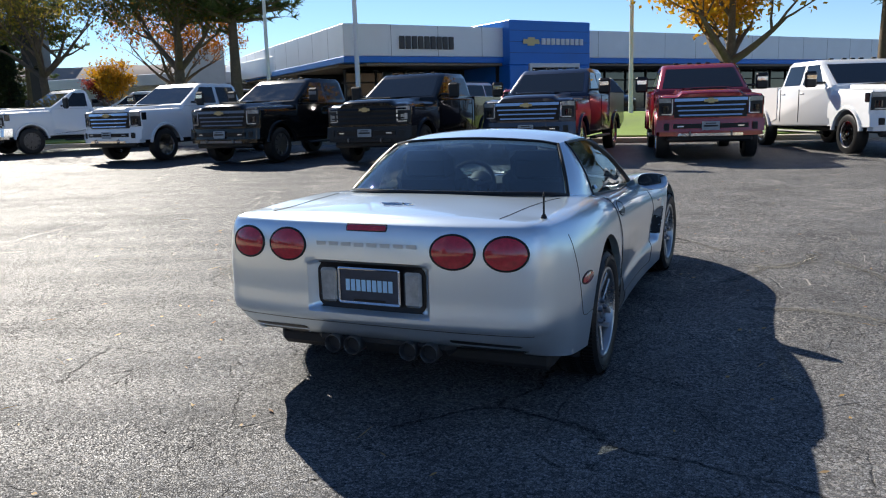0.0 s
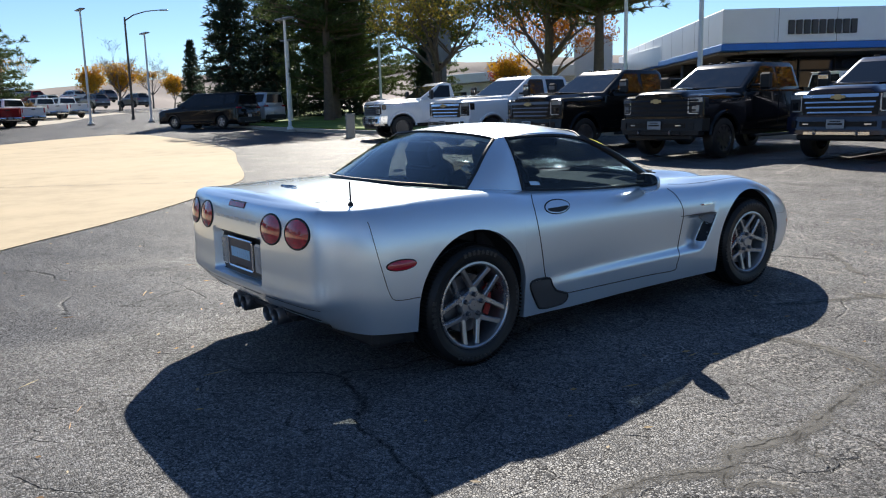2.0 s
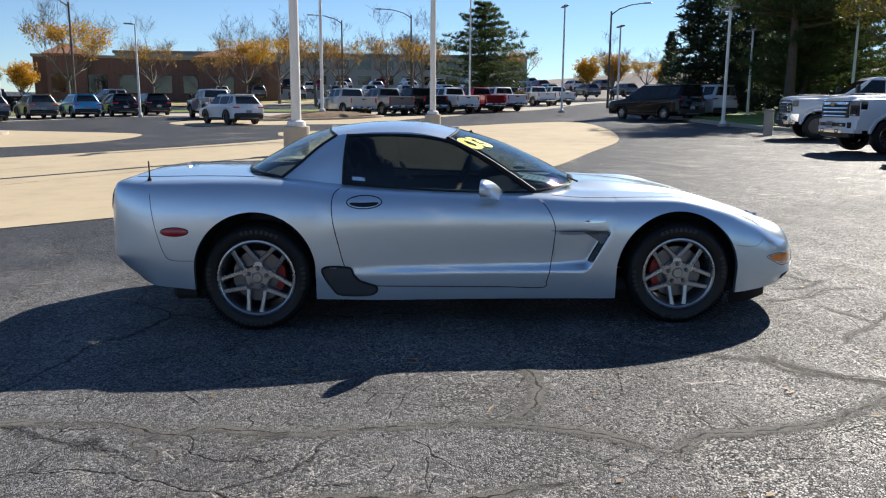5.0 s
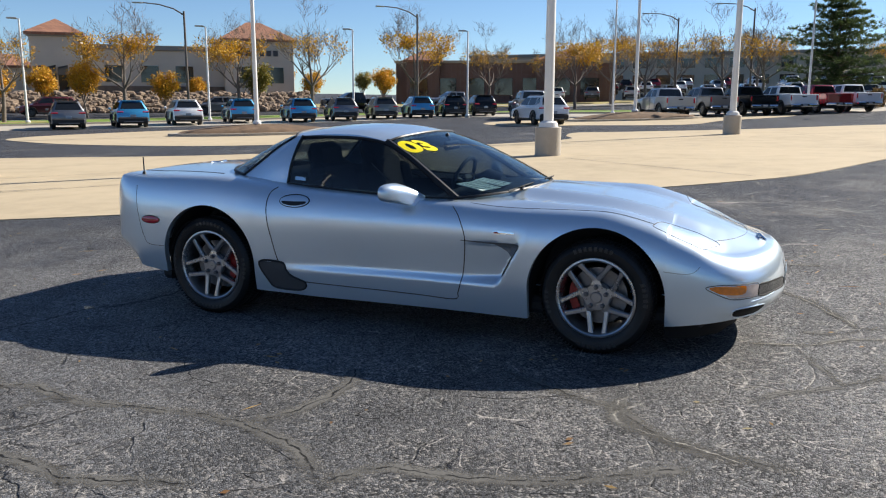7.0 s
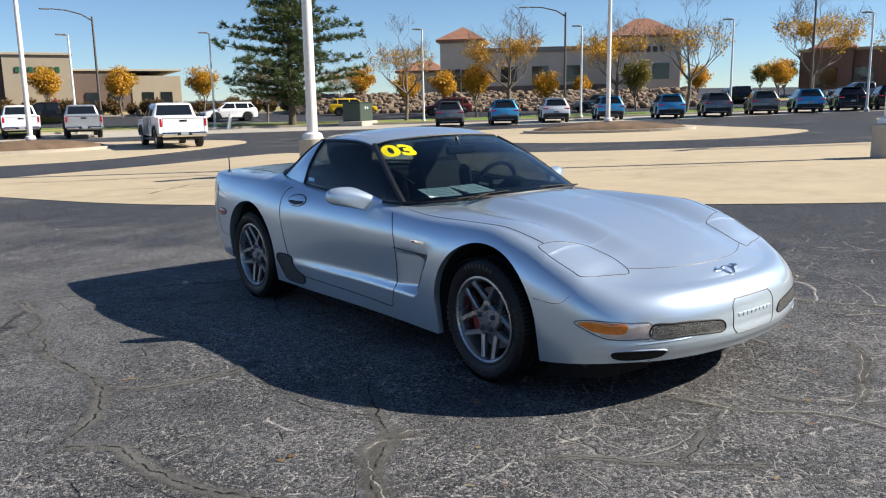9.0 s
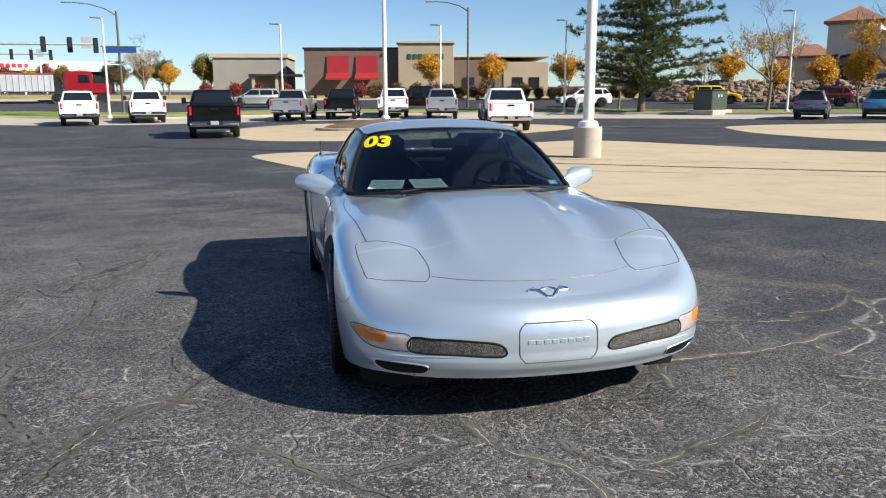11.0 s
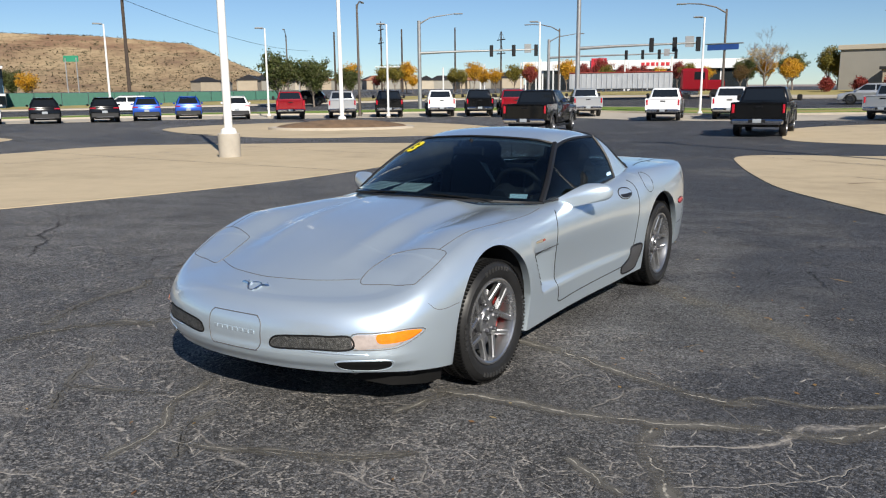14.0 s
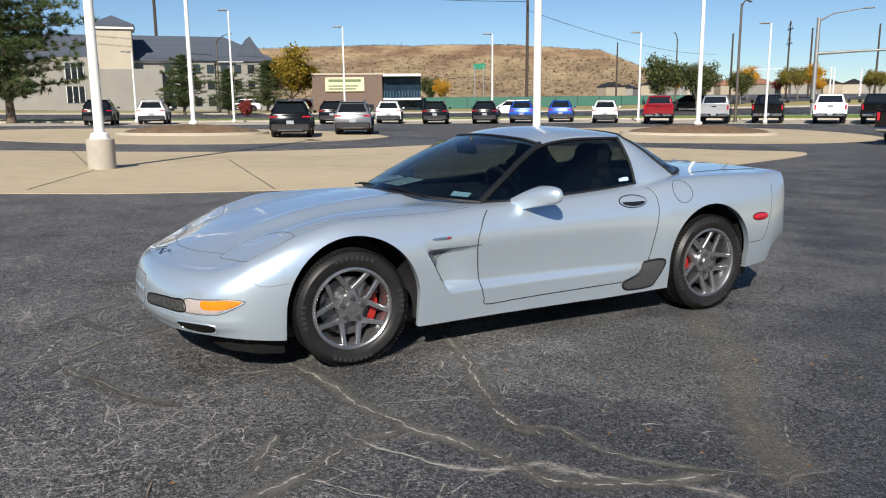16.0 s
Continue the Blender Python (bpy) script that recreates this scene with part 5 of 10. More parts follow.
    disc.lathe([(0.08, h - 0.10), (0.162, h - 0.10), (0.162, h - 0.13), (0.08, h - 0.13)], 48)
    disc.lathe([(0.0, h - 0.075), (0.08, h - 0.08), (0.08, h - 0.14), (0, h - 0.14)], 24)
    return t.mesh("tyre", [RUBBER, AIR_DAM]), r.mesh("rim", RIM, 30), nut.mesh("wheel_nut", STEEL), disc.mesh("brake_disc", STEEL), bar.mesh("sidewall_bar", LETTER_RUBBER)


FRONT_SET, REAR_SET = build_wheel(0.322, 0.262, 0.2235), build_wheel(0.333, 0.285, 0.2365)
for nm, cx, cy, r, ms, w in (("wheel", 0.775, 1.318, 0.322, FRONT_SET, 0.262), ("wheel", -0.775, 1.318, 0.322, FRONT_SET, 0.262), ("wheel", 0.785, -1.334, 0.333, REAR_SET, 0.285), ("wheel", -0.785, -1.334, 0.333, REAR_SET, 0.285)):
    s = 1 if cx > 0 else -1
    hub = new(nm)
    hub.parent = car
    hub.empty_display_size = 0.1
    # the wheel's face looks outwards and one spoke pair points up
    out = Matrix(((0, 0, s, 0), (-s, 0, 0, 0), (0, -1, 0, 0), (0, 0, 0, 1))) if s > 0 else Matrix(((0, 0, -1, 0), (1, 0, 0, 0), (0, -1, 0, 0), (0, 0, 0, 1)))
    flip = Matrix.Rotation(math.pi, 4, "Z")
    steer = Matrix.Rotation(radians(-2.5 if cy > 0 else 0), 4, "Z")
    hub.matrix_basis = Matrix.Translation((cx, cy, r)) @ steer @ out @ flip @ Matrix.Rotation(radians({(1, 1): 3, (-1, 1): -2, (1, -1): -6, (-1, -1): 14}[(s, 1 if cy > 0 else -1)]), 4, "Z")
    for k in range(5):
        a0 = math.pi / 2 + 2 * math.pi * k / 5
        part("wheel_nut", ms[2], None, hub).matrix_basis = Matrix.Translation((0.058 * math.cos(a0), 0.058 * math.sin(a0), w / 2 - 0.039))
    for me, lab in zip((ms[0], ms[1], ms[3]), ("black low-profile tyre", "silver alloy rim with five split spokes", "steel brake disc")):
        part(me.name.split(".")[0], me, None, hub, lab)
    for mid_a, count in ((math.pi / 2, 8), (-math.pi / 2, 8), (0.1, 5), (math.pi + 0.1, 5)):
        for k in range(count):
            part("sidewall_bar", ms[4], None, hub).matrix_basis = Matrix.Rotation(mid_a + (k - (count - 1) / 2) * 0.105, 4, "Z")
    mb = MB()
    rows = []
    for a in np.linspace(-34, 34, 9):
        a2 = radians(a)
        rows.append([(0.125 * math.cos(a2), 0.125 * math.sin(a2), w / 2 - 0.085), (0.168 * math.cos(a2), 0.168 * math.sin(a2), w / 2 - 0.085), (0.172 * math.cos(a2), 0.172 * math.sin(a2), w / 2 - 0.095), (0.172 * math.cos(a2), 0.172 * math.sin(a2), w / 2 - 0.15)])
    mb.grid(rows)
    cal = part("brake_caliper", mb, RED_CALIPER, car, "red brake caliper")
    # behind the axle at the front, ahead of it at the rear
    ang = 180 if cy > 0 else 0
    cal.matrix_basis = Matrix.Translation((cx, cy, r)) @ Matrix.Rotation(radians(90 * s), 4, "Y") @ Matrix.Rotation(radians(-90 if cy > 0 else 90), 4, "Z")
    # liner of the wheel house
    yc, zc, ra = FRONT_ARCH if cy > 0 else REAR_ARCH
    lin = MB()
    rr = ra + 0.004
    prof = [(yc + rr * math.cos(t), zc + rr * math.sin(t)) for t in np.linspace(0, math.pi, 25)]
    prof = [(yc + rr, 0.2)] + prof + [(yc - rr, 0.2)]
    xo = 0.865
    lin.grid([[(s * x, y, z) for y, z in prof] for x in (xo, 0.52)])
    lin.add([(s * 0.52, y, z) for y, z in prof], [tuple(range(len(prof)))])
    part("wheel_liner", lin, INTERIOR, car, "black wheel house liner")

# underside and air dam
mb = MB()
mb.box((0, 0.0, 0.22), (1.55, 3.8, 0.10), 0.03)
mb.box((0, -1.85, 0.36), (1.25, 0.45, 0.12), 0.03)
mb.box((0, 1.95, 0.26), (1.25, 0.36, 0.10), 0.03)
part("underbody", mb, INTERIOR, car, "black underside")
for s in (1, -1):
    mb = MB()
    mb.grid([[(s * 0.80, 1.68, 0.20), (s * 0.79, 1.68, 0.10)], [(s * 0.79, 1.80, 0.205), (s * 0.78, 1.80, 0.11)], [(s * 0.70, 1.95, 0.21), (s * 0.69, 1.95, 0.13)], [(s * 0.5, 2.05, 0.20), (s * 0.5, 2.04, 0.16)]])
    part("air_dam", mb, AIR_DAM, car, "black plastic air dam")

# panel gaps
# grey for the shade painted into the body-coloured wing recess
RECESS_SHADE = surface("outlet_grey", (0.15, 0.16, 0.17), 0.5, vary=0.2, relief=0.0)
DUCT = surface("sunlit_duct_plastic", (0.05, 0.05, 0.053), 0.55, vary=0.2, relief=0.05)
GAP = surface("shut_line_grey", (0.09, 0.09, 0.095), 0.5, vary=0.1, relief=0.0)
for s in (1, -1):
    side = lambda y, z, lift=0.0, s=s: on_side(y, z, s, lift)
    seam("door_gap", [(-0.815, 0.875), (-0.848, 0.845), (-0.860, 0.772), (-0.851, 0.668), (-0.821, 0.526), (-0.796, 0.42), (-0.763, 0.345), (-0.694, 0.289), (-0.606, 0.268), (-0.3, 0.258), (0.2, 0.246), (0.455, 0.240), (0.478, 0.28), (0.499, 0.352), (0.516, 0.462), (0.528, 0.608), (0.511, 0.681), (0.472, 0.755), (0.43, 0.795)], side, n=110)
    seam("bumper_gap", [(-1.965, 0.86), (-1.95, 0.74), (-1.925, 0.62), (-1.885, 0.49), (-1.84, 0.455), (-1.71, 0.45)], side, r=0.002, n=40)
    seam("bumper_gap", [(1.675, 0.50), (1.78, 0.49), (1.83, 0.50), (1.86, 0.53)], side, GAP, r=0.0013, n=24)
    patch("side_scoop", [(-0.925, 0.386), (-0.85, 0.388), (-0.765, 0.388), (-0.735, 0.345), (-0.70, 0.305), (-0.64, 0.280), (-0.595, 0.262), (-0.60, 0.225), (-0.66, 0.208), (-0.74, 0.206), (-0.81, 0.215), (-0.86, 0.25), (-0.90, 0.32)], side, DUCT, car, 0.004, "black brake duct scoop in the sill")
    seam("scoop_trim", [(-0.925, 0.386), (-0.765, 0.388), (-0.735, 0.345), (-0.70, 0.305), (-0.64, 0.280), (-0.595, 0.262), (-0.60, 0.225), (-0.66, 0.208), (-0.81, 0.215), (-0.86, 0.25)], side, BLACK_PLASTIC, 0.008, 60, True)
    ell = lambda cy, cz, a, b: [(cy + a * math.cos(t), cz + b * math.sin(t)) for t in np.linspace(0, 2 * math.pi, 20, endpoint=False)]
    patch("side_marker", ell(-1.815, 0.632, 0.083, 0.024), side, LAMP_RED, car, 0.006, "red oval side marker lamp", dome=0.006)
    seam("marker_trim", ell(-1.815, 0.632, 0.085, 0.026), side, BLACK_PLASTIC, 0.004, 48, True)
    patch("door_handle", ell(-0.66, 0.795, 0.105, 0.036), side, SILVER, car, 0.004, "oval flush door handle", dome=0.004)
    seam("handle_trim", ell(-0.66, 0.795, 0.107, 0.038), side, BLACK_PLASTIC, 0.0045, 60, True)
    patch("handle_recess", [(-0.745, 0.793), (-0.66, 0.793), (-0.575, 0.793), (-0.59, 0.776), (-0.66, 0.766), (-0.73, 0.776)], side, BLACK_PLASTIC, car, 0.0095, "dark pull of the door handle", dome=0.0)
    patch("wing_badge", [(0.71, 0.668), (0.74, 0.672), (0.83, 0.668), (0.83, 0.658), (0.74, 0.655), (0.71, 0.659)], side, CHROME, car, 0.004, "small chrome and red wing badge", n=36, rings=3)
    patch("badge_stripe", [(0.715, 0.666), (0.735, 0.668), (0.738, 0.659), (0.715, 0.661)], side, RED_CALIPER, car, 0.006, n=24, rings=2)
    # shade under the recess lip, laid on as a thin grey patch
    patch("wing_vent", [(0.52, 0.602), (0.62, 0.603), (0.74, 0.602), (0.84, 0.600), (0.862, 0.592), (0.852, 0.565), (0.832, 0.525), (0.822, 0.522), (0.826, 0.555), (0.818, 0.578), (0.775, 0.590), (0.64, 0.598)], side, RECESS_SHADE, car, 0.003, "grey painted shade along the edge of the wing recess", n=90, rings=3)
    patch("vent_opening", [(0.766, 0.405), (0.790, 0.445), (0.817, 0.495), (0.845, 0.545), (0.870, 0.590), (0.848, 0.592), (0.820, 0.545), (0.792, 0.495), (0.765, 0.445), (0.745, 0.405)], side, BLACK_PLASTIC, car, 0.003, "black mouth of the air outlet", n=96, rings=6)
    seam("vent_gap", [(0.50, 0.604), (0.62, 0.603), (0.76, 0.600)], side, r=0.002, n=24)
fuel = lambda y, z, lift=0.0: on_side(y, z, -1, lift)
seam("fuel_flap_gap", [(-1.08 + 0.078 * math.cos(t), 0.84 + 0.072 * math.sin(t)) for t in np.linspace(0, 2 * math.pi, 16, endpoint=False)], fuel, r=0.002, closed=True)
top = lambda x, y, lift=0.0: on_top(x, y, lift)
front = lambda x, z, lift=0.0: on_end(x, z, 1, lift)
back = lambda x, z, lift=0.0: on_end(x, z, -1, lift)
seam("bonnet_gap", [(-0.475, 1.905), (-0.25, 2.012), (0, 2.052), (0.25, 2.012), (0.475, 1.905)], top, GAP, r=0.0022)
for s in (1, -1):
    seam("bonnet_gap", [(s * 0.735, 1.60), (s * 0.76, 1.35), (s * 0.775, 1.05), (s * 0.772, 0.75), (s * 0.752, 0.52)], top, GAP, r=0.0022)
    seam("headlamp_gap", [(s * 0.498, 1.70), (s * 0.508, 1.675), (s * 0.538, 1.657), (s * 0.65, 1.622), (s * 0.752, 1.597), (s * 0.780, 1.608), (s * 0.789, 1.640), (s * 0.784, 1.72), (s * 0.772, 1.81), (s * 0.764, 1.85), (s * 0.742, 1.864), (s * 0.635, 1.886), (s * 0.52, 1.928), (s * 0.493, 1.920), (s * 0.480, 1.89), (s * 0.478, 1.82)], top, GAP, r=0.0024, n=90, closed=True)
seam("boot_gap", [(-0.60, -2.12), (-0.61, -1.85), (-0.64, -1.52), (-0.67, -1.36)], top, r=0.0028)
seam("boot_gap", [(0.60, -2.12), (0.61, -1.85), (0.64, -1.52), (0.67, -1.36)], top, r=0.0028)
for x0, x1, y0 in ((-0.52, 0.04, 0.725), (0.02, 0.52, 0.725)):
    mb = MB()
    L = [(x, y0 - 0.30 * (x * x) * 0.55, 0.882 - 0.03 * abs(x)) for x in np.linspace(x0, x1, 12)]
    mb.tube(L, 0.005, 6)
    mb.tube([(x, y + 0.010, z + 0.008) for x, y, z in L[3:9]], 0.004, 6)
    mb.tube([(L[6][0], L[6][1], L[6][2] + 0.006), (x1 - 0.08, y0 + 0.02, 0.868)], 0.006, 6)
    part("wiper", mb, AIR_DAM, car, "black wiper resting under the windscreen")
LAMP_PINK = surface("pinkish_clear_lamp", (0.70, 0.60, 0.56), 0.10, 0.45, vary=0.15, scale=30, relief=0.0, coat=1.0)
# nose: plate panel, grilles, lamps, lower ducts
mesh_mat = surface("black_mesh", (0.085, 0.085, 0.082), 0.5, 0.5, vary=0.85, scale=60, fine=230, relief=1.0, depth=0.004)
PANEL = rrect(-0.172, 0.172, 0.303, 0.468, 0.045)
seam("panel_gap", PANEL, front, GAP, r=0.0028, n=90, closed=True)
for k in range(8):
    mb = MB()
    cx = -0.122 + k * 0.035
    p, n = on_end(cx, 0.390, 1, 0.002)
    mb.box((0, 0, 0), (0.026, 0.0026, 0.018), 0.001, at=Matrix.Translation(p))
    part("embossed_bar", mb, SILVER, body, "embossed bar in the front panel")
for s in (1, -1):
    GR = [(s * 0.61, 0.405), (s * 0.52, 0.405), (s * 0.43, 0.403), (s * 0.288, 0.392), (s * 0.243, 0.378), (s * 0.226, 0.352), (s * 0.236, 0.336), (s * 0.284, 0.333), (s * 0.434, 0.341), (s * 0.61, 0.347)]
    patch("grille_mesh", GR, front, mesh_mat, car, 0.002, "dark mesh grille opening in the nose")
    seam("grille_trim", GR, front, AIR_DAM, 0.005, 80, True)
    patch("turn_lamp", [(s * 0.715, 0.415), (s * 0.765, 0.421), (s * 0.806, 0.425), (s * 0.838, 0.418), (s * 0.830, 0.398), (s * 0.798, 0.376), (s * 0.725, 0.374)], front, LAMP_AMBER, car, 0.005, "amber turn lamp", dome=0.003)
    patch("fog_lamp", [(s * 0.625, 0.410), (s * 0.69, 0.416), (s * 0.75, 0.410), (s * 0.80, 0.39), (s * 0.775, 0.356), (s * 0.70, 0.350), (s * 0.63, 0.352)], front, LAMP_PINK, car, 0.0025, "clear pinkish front lamp beside the amber one", dome=0.002)
    seam("lamp_trim", [(s * 0.619, 0.415), (s * 0.70, 0.422), (s * 0.765, 0.427), (s * 0.815, 0.430), (s * 0.846, 0.418), (s * 0.828, 0.388), (s * 0.79, 0.356), (s * 0.75, 0.345), (s * 0.65, 0.345), (s * 0.618, 0.352)], front, GAP, 0.0028, 80, True)
    DU = [(s * 0.752, 0.282), (s * 0.69, 0.289), (s * 0.56, 0.284), (s * 0.54, 0.268), (s * 0.555, 0.249), (s * 0.62, 0.242), (s * 0.70, 0.242), (s * 0.742, 0.256)]
    patch("lower_duct", [(x, 0.264 + (z - 0.264) * 1.12) for x, z in DU], front, AIR_DAM, car, 0.003, "dark lower air duct")
    seam("duct_trim", [(x * 1.008, 0.264 + (z - 0.264) * 1.22) for x, z in DU], front, SILVER, 0.0040, 60, True)
# crossed-flag emblems as plain shapes
for cy, pr in ((2.135, top), (-1.93, top)):
    mb = MB()
    for q in (-1, 1):
        pts = [pr(q * 0.012, cy + 0.03)[0], pr(q * 0.045, cy - 0.005)[0], pr(q * 0.085, cy - 0.012)[0], pr(q * 0.06, cy - 0.03)[0]]
        mb.tube([p + Vector((0, 0, 0.004)) for p in pts], [0.004, 0.008, 0.010, 0.003], 6)
    mb.tube([pr(0.04 * math.cos(t), cy + 0.028 * math.sin(t))[0] + Vector((0, 0, 0.004)) for t in np.linspace(0, 2 * math.pi, 18, endpoint=False)], 0.003, 6, closed=True)
    part("emblem", mb, CHROME, car, "small chrome winged emblem")
# tail: lamps, high brake lamp, plate, reversing lamps, bars, slots, pipes
for cx, cz, a, b in ((-0.668, 0.811, 0.096, 0.073), (-0.428, 0.812, 0.102, 0.075), (0.428, 0.812, 0.102, 0.075), (0.668, 0.811, 0.096, 0.073)):
    el = [(cx + a * math.cos(t), cz + b * math.sin(t)) for t in np.linspace(0, 2 * math.pi, 24, endpoint=False)]
    lamp = patch("tail_lamp", [(cx + (x - cx) * 0.97, cz + (z - cz) * 0.97) for x, z in el], back, LAMP_RED, car, 0.004, "round red tail lamp", dome=0.012, rings=8)
    seam("lamp_bezel", el, back, BLACK_PLASTIC, 0.0065, 60, True)
patch("brake_lamp", rrect(-0.100, 0.100, 0.893, 0.916, 0.010), back, LAMP_RED, car, 0.004, "slim red high brake lamp", n=48, rings=3)
seam("brake_lamp_trim", rrect(-0.104, 0.104, 0.890, 0.919, 0.012), back, BLACK_PLASTIC, 0.003, 60, True)
for k in range(8):
    mb = MB()
    cx = -0.235 + k * 0.067
    p, n = on_end(cx, 0.826, -1, 0.001)
    mb.box((0, 0, 0), (0.052, 0.0022, 0.026), 0.001, at=Matrix.Translation(p) @ pose(0, 0, 0, 6, 0, 0))
    part("embossed_bar", mb, SILVER, body, "embossed bar across the tail")
_py = on_end(0, 0.61, -1)[0].y
patch("plate_recess", rrect(-0.284, 0.284, 0.512, 0.730, 0.045), back, BLACK_PLASTIC, car, 0.002, "black plate recess", n=72)
mb = MB()
mb.box((0, _py - 0.016, 0.627), (0.310, 0.008, 0.158), 0.004)
plate = part("number_plate", mb, surface("plate_blue_black", (0.03, 0.045, 0.07), 0.4, vary=0.3, scale=15, relief=0), car, "dark dealer plate with pale blue bars")
mb = MB()
mb.tube([(x, _py - 0.021, z) for x, z in rrect(-0.158, 0.158, 0.546, 0.709, 0.008)], 0.0065, 6, closed=True)
part("plate_frame", mb, CHROME, plate, "chrome plate frame")
LAMP_SMOKE = surface("smoky_clear_lamp", (0.40, 0.45, 0.48), 0.15, 0.5, vary=0.25, scale=22, relief=0.0, coat=1.0)
LAMP_GREY = surface("grey_clear_lamp", (0.26, 0.29, 0.31), 0.12, 0.3, vary=0.2, scale=25, relief=0.0, coat=1.0)
PRINT = surface("pale_blue_print", (0.42, 0.68, 0.88), 0.5, relief=0)
for k in range(9):
    mb = MB()
    mb.box((-0.112 + k * 0.028, _py - 0.022, 0.630), (0.022, 0.003, 0.055), 0.001)
    part("plate_bar", mb, PRINT, plate, "pale blue bar")
mb = MB()
mb.box((0, _py - 0.022, 0.558), (0.17, 0.003, 0.012), 0.001)
part("plate_bar", mb, BLACK_PLASTIC, plate)
for s in (1, -1):
    mb = MB()
    mb.box((s * 0.221, _py - 0.008, 0.622), (0.088, 0.03, 0.165), 0.012)
    part("reversing_lamp", mb, LAMP_SMOKE, car, "clear reversing lamp beside the plate")
    for k in range(2):
        zz = 0.384 - 0.040 * k
        SL = [(s * 0.705, zz - 0.004), (s * 0.56, zz + 0.003), (s * (0.395 + 0.03 * k), zz + 0.009), (s * (0.385 + 0.03 * k), zz - 0.002), (s * (0.40 + 0.03 * k), zz - 0.012), (s * 0.56, zz - 0.016), (s * 0.69, zz - 0.021)]
        patch("tail_slot", SL, back, BLACK_PLASTIC, car, 0.003, "dark slot in the rear bumper", n=48, rings=2)
        seam("slot_trim", [(s * 0.70, zz - 0.022), (s * 0.56, zz - 0.018), (s * (0.40 + 0.03 * k), zz - 0.013), (s * (0.385 + 0.03 * k), zz - 0.004)], back, SILVER, 0.0035, 40)
seam("bumper_step", [(-0.78, 0.44), (-0.5, 0.442), (0, 0.444), (0.5, 0.442), (0.78, 0.44)], back, BLACK_PLASTIC, 0.002, 60)
for cx in (-0.25, -0.143, 0.158, 0.266):
    mb = MB()
    mb.lathe([(0.041, -0.004), (0.0435, 0.0), (0.046, -0.004), (0.046, -0.03), (0.042, -0.24), (0.028, -0.24), (0.039, -0.02)], 28, at=pose(cx, -2.205, 0.308, 90, 0, 0), closed=True)
    mb.lathe([(0, -0.035), (0.0385, -0.035)], 20, 1, at=pose(cx, -2.205, 0.308, 90, 0, 0))
    part("exhaust_tip", mb, [STEEL, INTERIOR], car, "round steel exhaust tip")
mb = MB()
mb.box((0, -2.05, 0.33), (0.75, 0.22, 0.10), 0.04)
part("exhaust_box", mb, INTERIOR, car, "dark silencer under the tail")
# aerial
mb = MB()
_ab = on_top(0.765, -1.992)[0]
mb.lathe([(0.016, 0.0), (0.012, 0.012), (0.005, 0.022), (0.0045, 0.118), (0.0, 0.12)], 12, at=Matrix.Translation(_ab))
part("aerial", mb, BLACK_PLASTIC, car, "short black aerial")
# door mirrors
for s in (1, -1):
    mb = MB()
    rows = []
    for t in np.linspace(0, 1, 17):
        # a teardrop from the glass forwards to the stalk on the door
        k = t ** 1.9
        sc = (1 - 0.58 * k) * (0.94 + 0.06 * min(1, t * 8))
        cx, cy, cz = 0.935 - 0.215 * k, 0.06 + 0.165 * t, 0.880 - 0.088 * k
        rows.append([(s * (cx + 0.106 * sc * math.copysign(abs(math.cos(a)) ** 0.75, math.cos(a))), cy - 0.02 * math.cos(a), cz + 0.057 * sc * math.copysign(abs(math.sin(a)) ** 0.75, math.sin(a))) for a in np.linspace(0, 2 * math.pi, 32, endpoint=False)])
    if s < 0:
        rows = [r[::-1] for r in rows]
    mb.grid(rows, closed=True)
    mb.f.append(tuple(range(32)))
    mb.m.append(1)
    part("door_mirror", mb, [SILVER, MIRROR], car, "silver rounded door mirror", smooth=60)

# ---------- parked vehicles ----------
PAINTS = {
    "white": paint("white_paint", (0.78, 0.79, 0.80), 0.0, 0.35),
    "black": paint("black_paint", (0.003, 0.0033, 0.0038), 0.0, 0.18, 0.5),
    "navy": paint("navy_paint", (0.006, 0.011, 0.034), 0.3, 0.28, 0.7),
    "red": paint("red_paint", (0.27, 0.004, 0.010), 0.25, 0.24),
    "silver": paint("light_silver_paint", (0.48, 0.49, 0.50), 0.6, 0.32),
    "grey": paint("grey_paint", (0.17, 0.175, 0.185), 0.5, 0.32),
    "green_grey": paint("green_grey_paint", (0.20, 0.21, 0.18), 0.3, 0.35),
    "blue": paint("blue_paint", (0.010, 0.07, 0.40), 0.3, 0.28),
    "sky_blue": paint("bright_blue_paint", (0.05, 0.32, 0.58), 0.3, 0.3),
    "yellow": paint("yellow_paint", (0.75, 0.48, 0.01), 0.0, 0.3),
    "maroon": paint("maroon_paint", (0.11, 0.012, 0.016), 0.3, 0.3),
}
CLADDING = surface("grey_cladding", (0.018, 0.018, 0.019), 0.6, vary=0.15, relief=0.1)
GRILLE_BLACK = surface("black_grille", (0.007, 0.007, 0.008), 0.4, vary=0.3, scale=30, relief=0.4, spec=0.3)
GOLD = surface("gold_badge", (0.46, 0.37, 0.19), 0.35, 0.5, vary=0.08, relief=0.0)
PLATE = surface("dealer_plate", (0.30, 0.33, 0.36), 0.5, vary=0.2, scale=8, relief=0.0)


def arc_pts(yc, zc, r, a0, a1, n=11):
    return [(yc + r * math.cos(radians(a)), zc + r * math.sin(radians(a))) for a in np.linspace(a0, a1, n)]


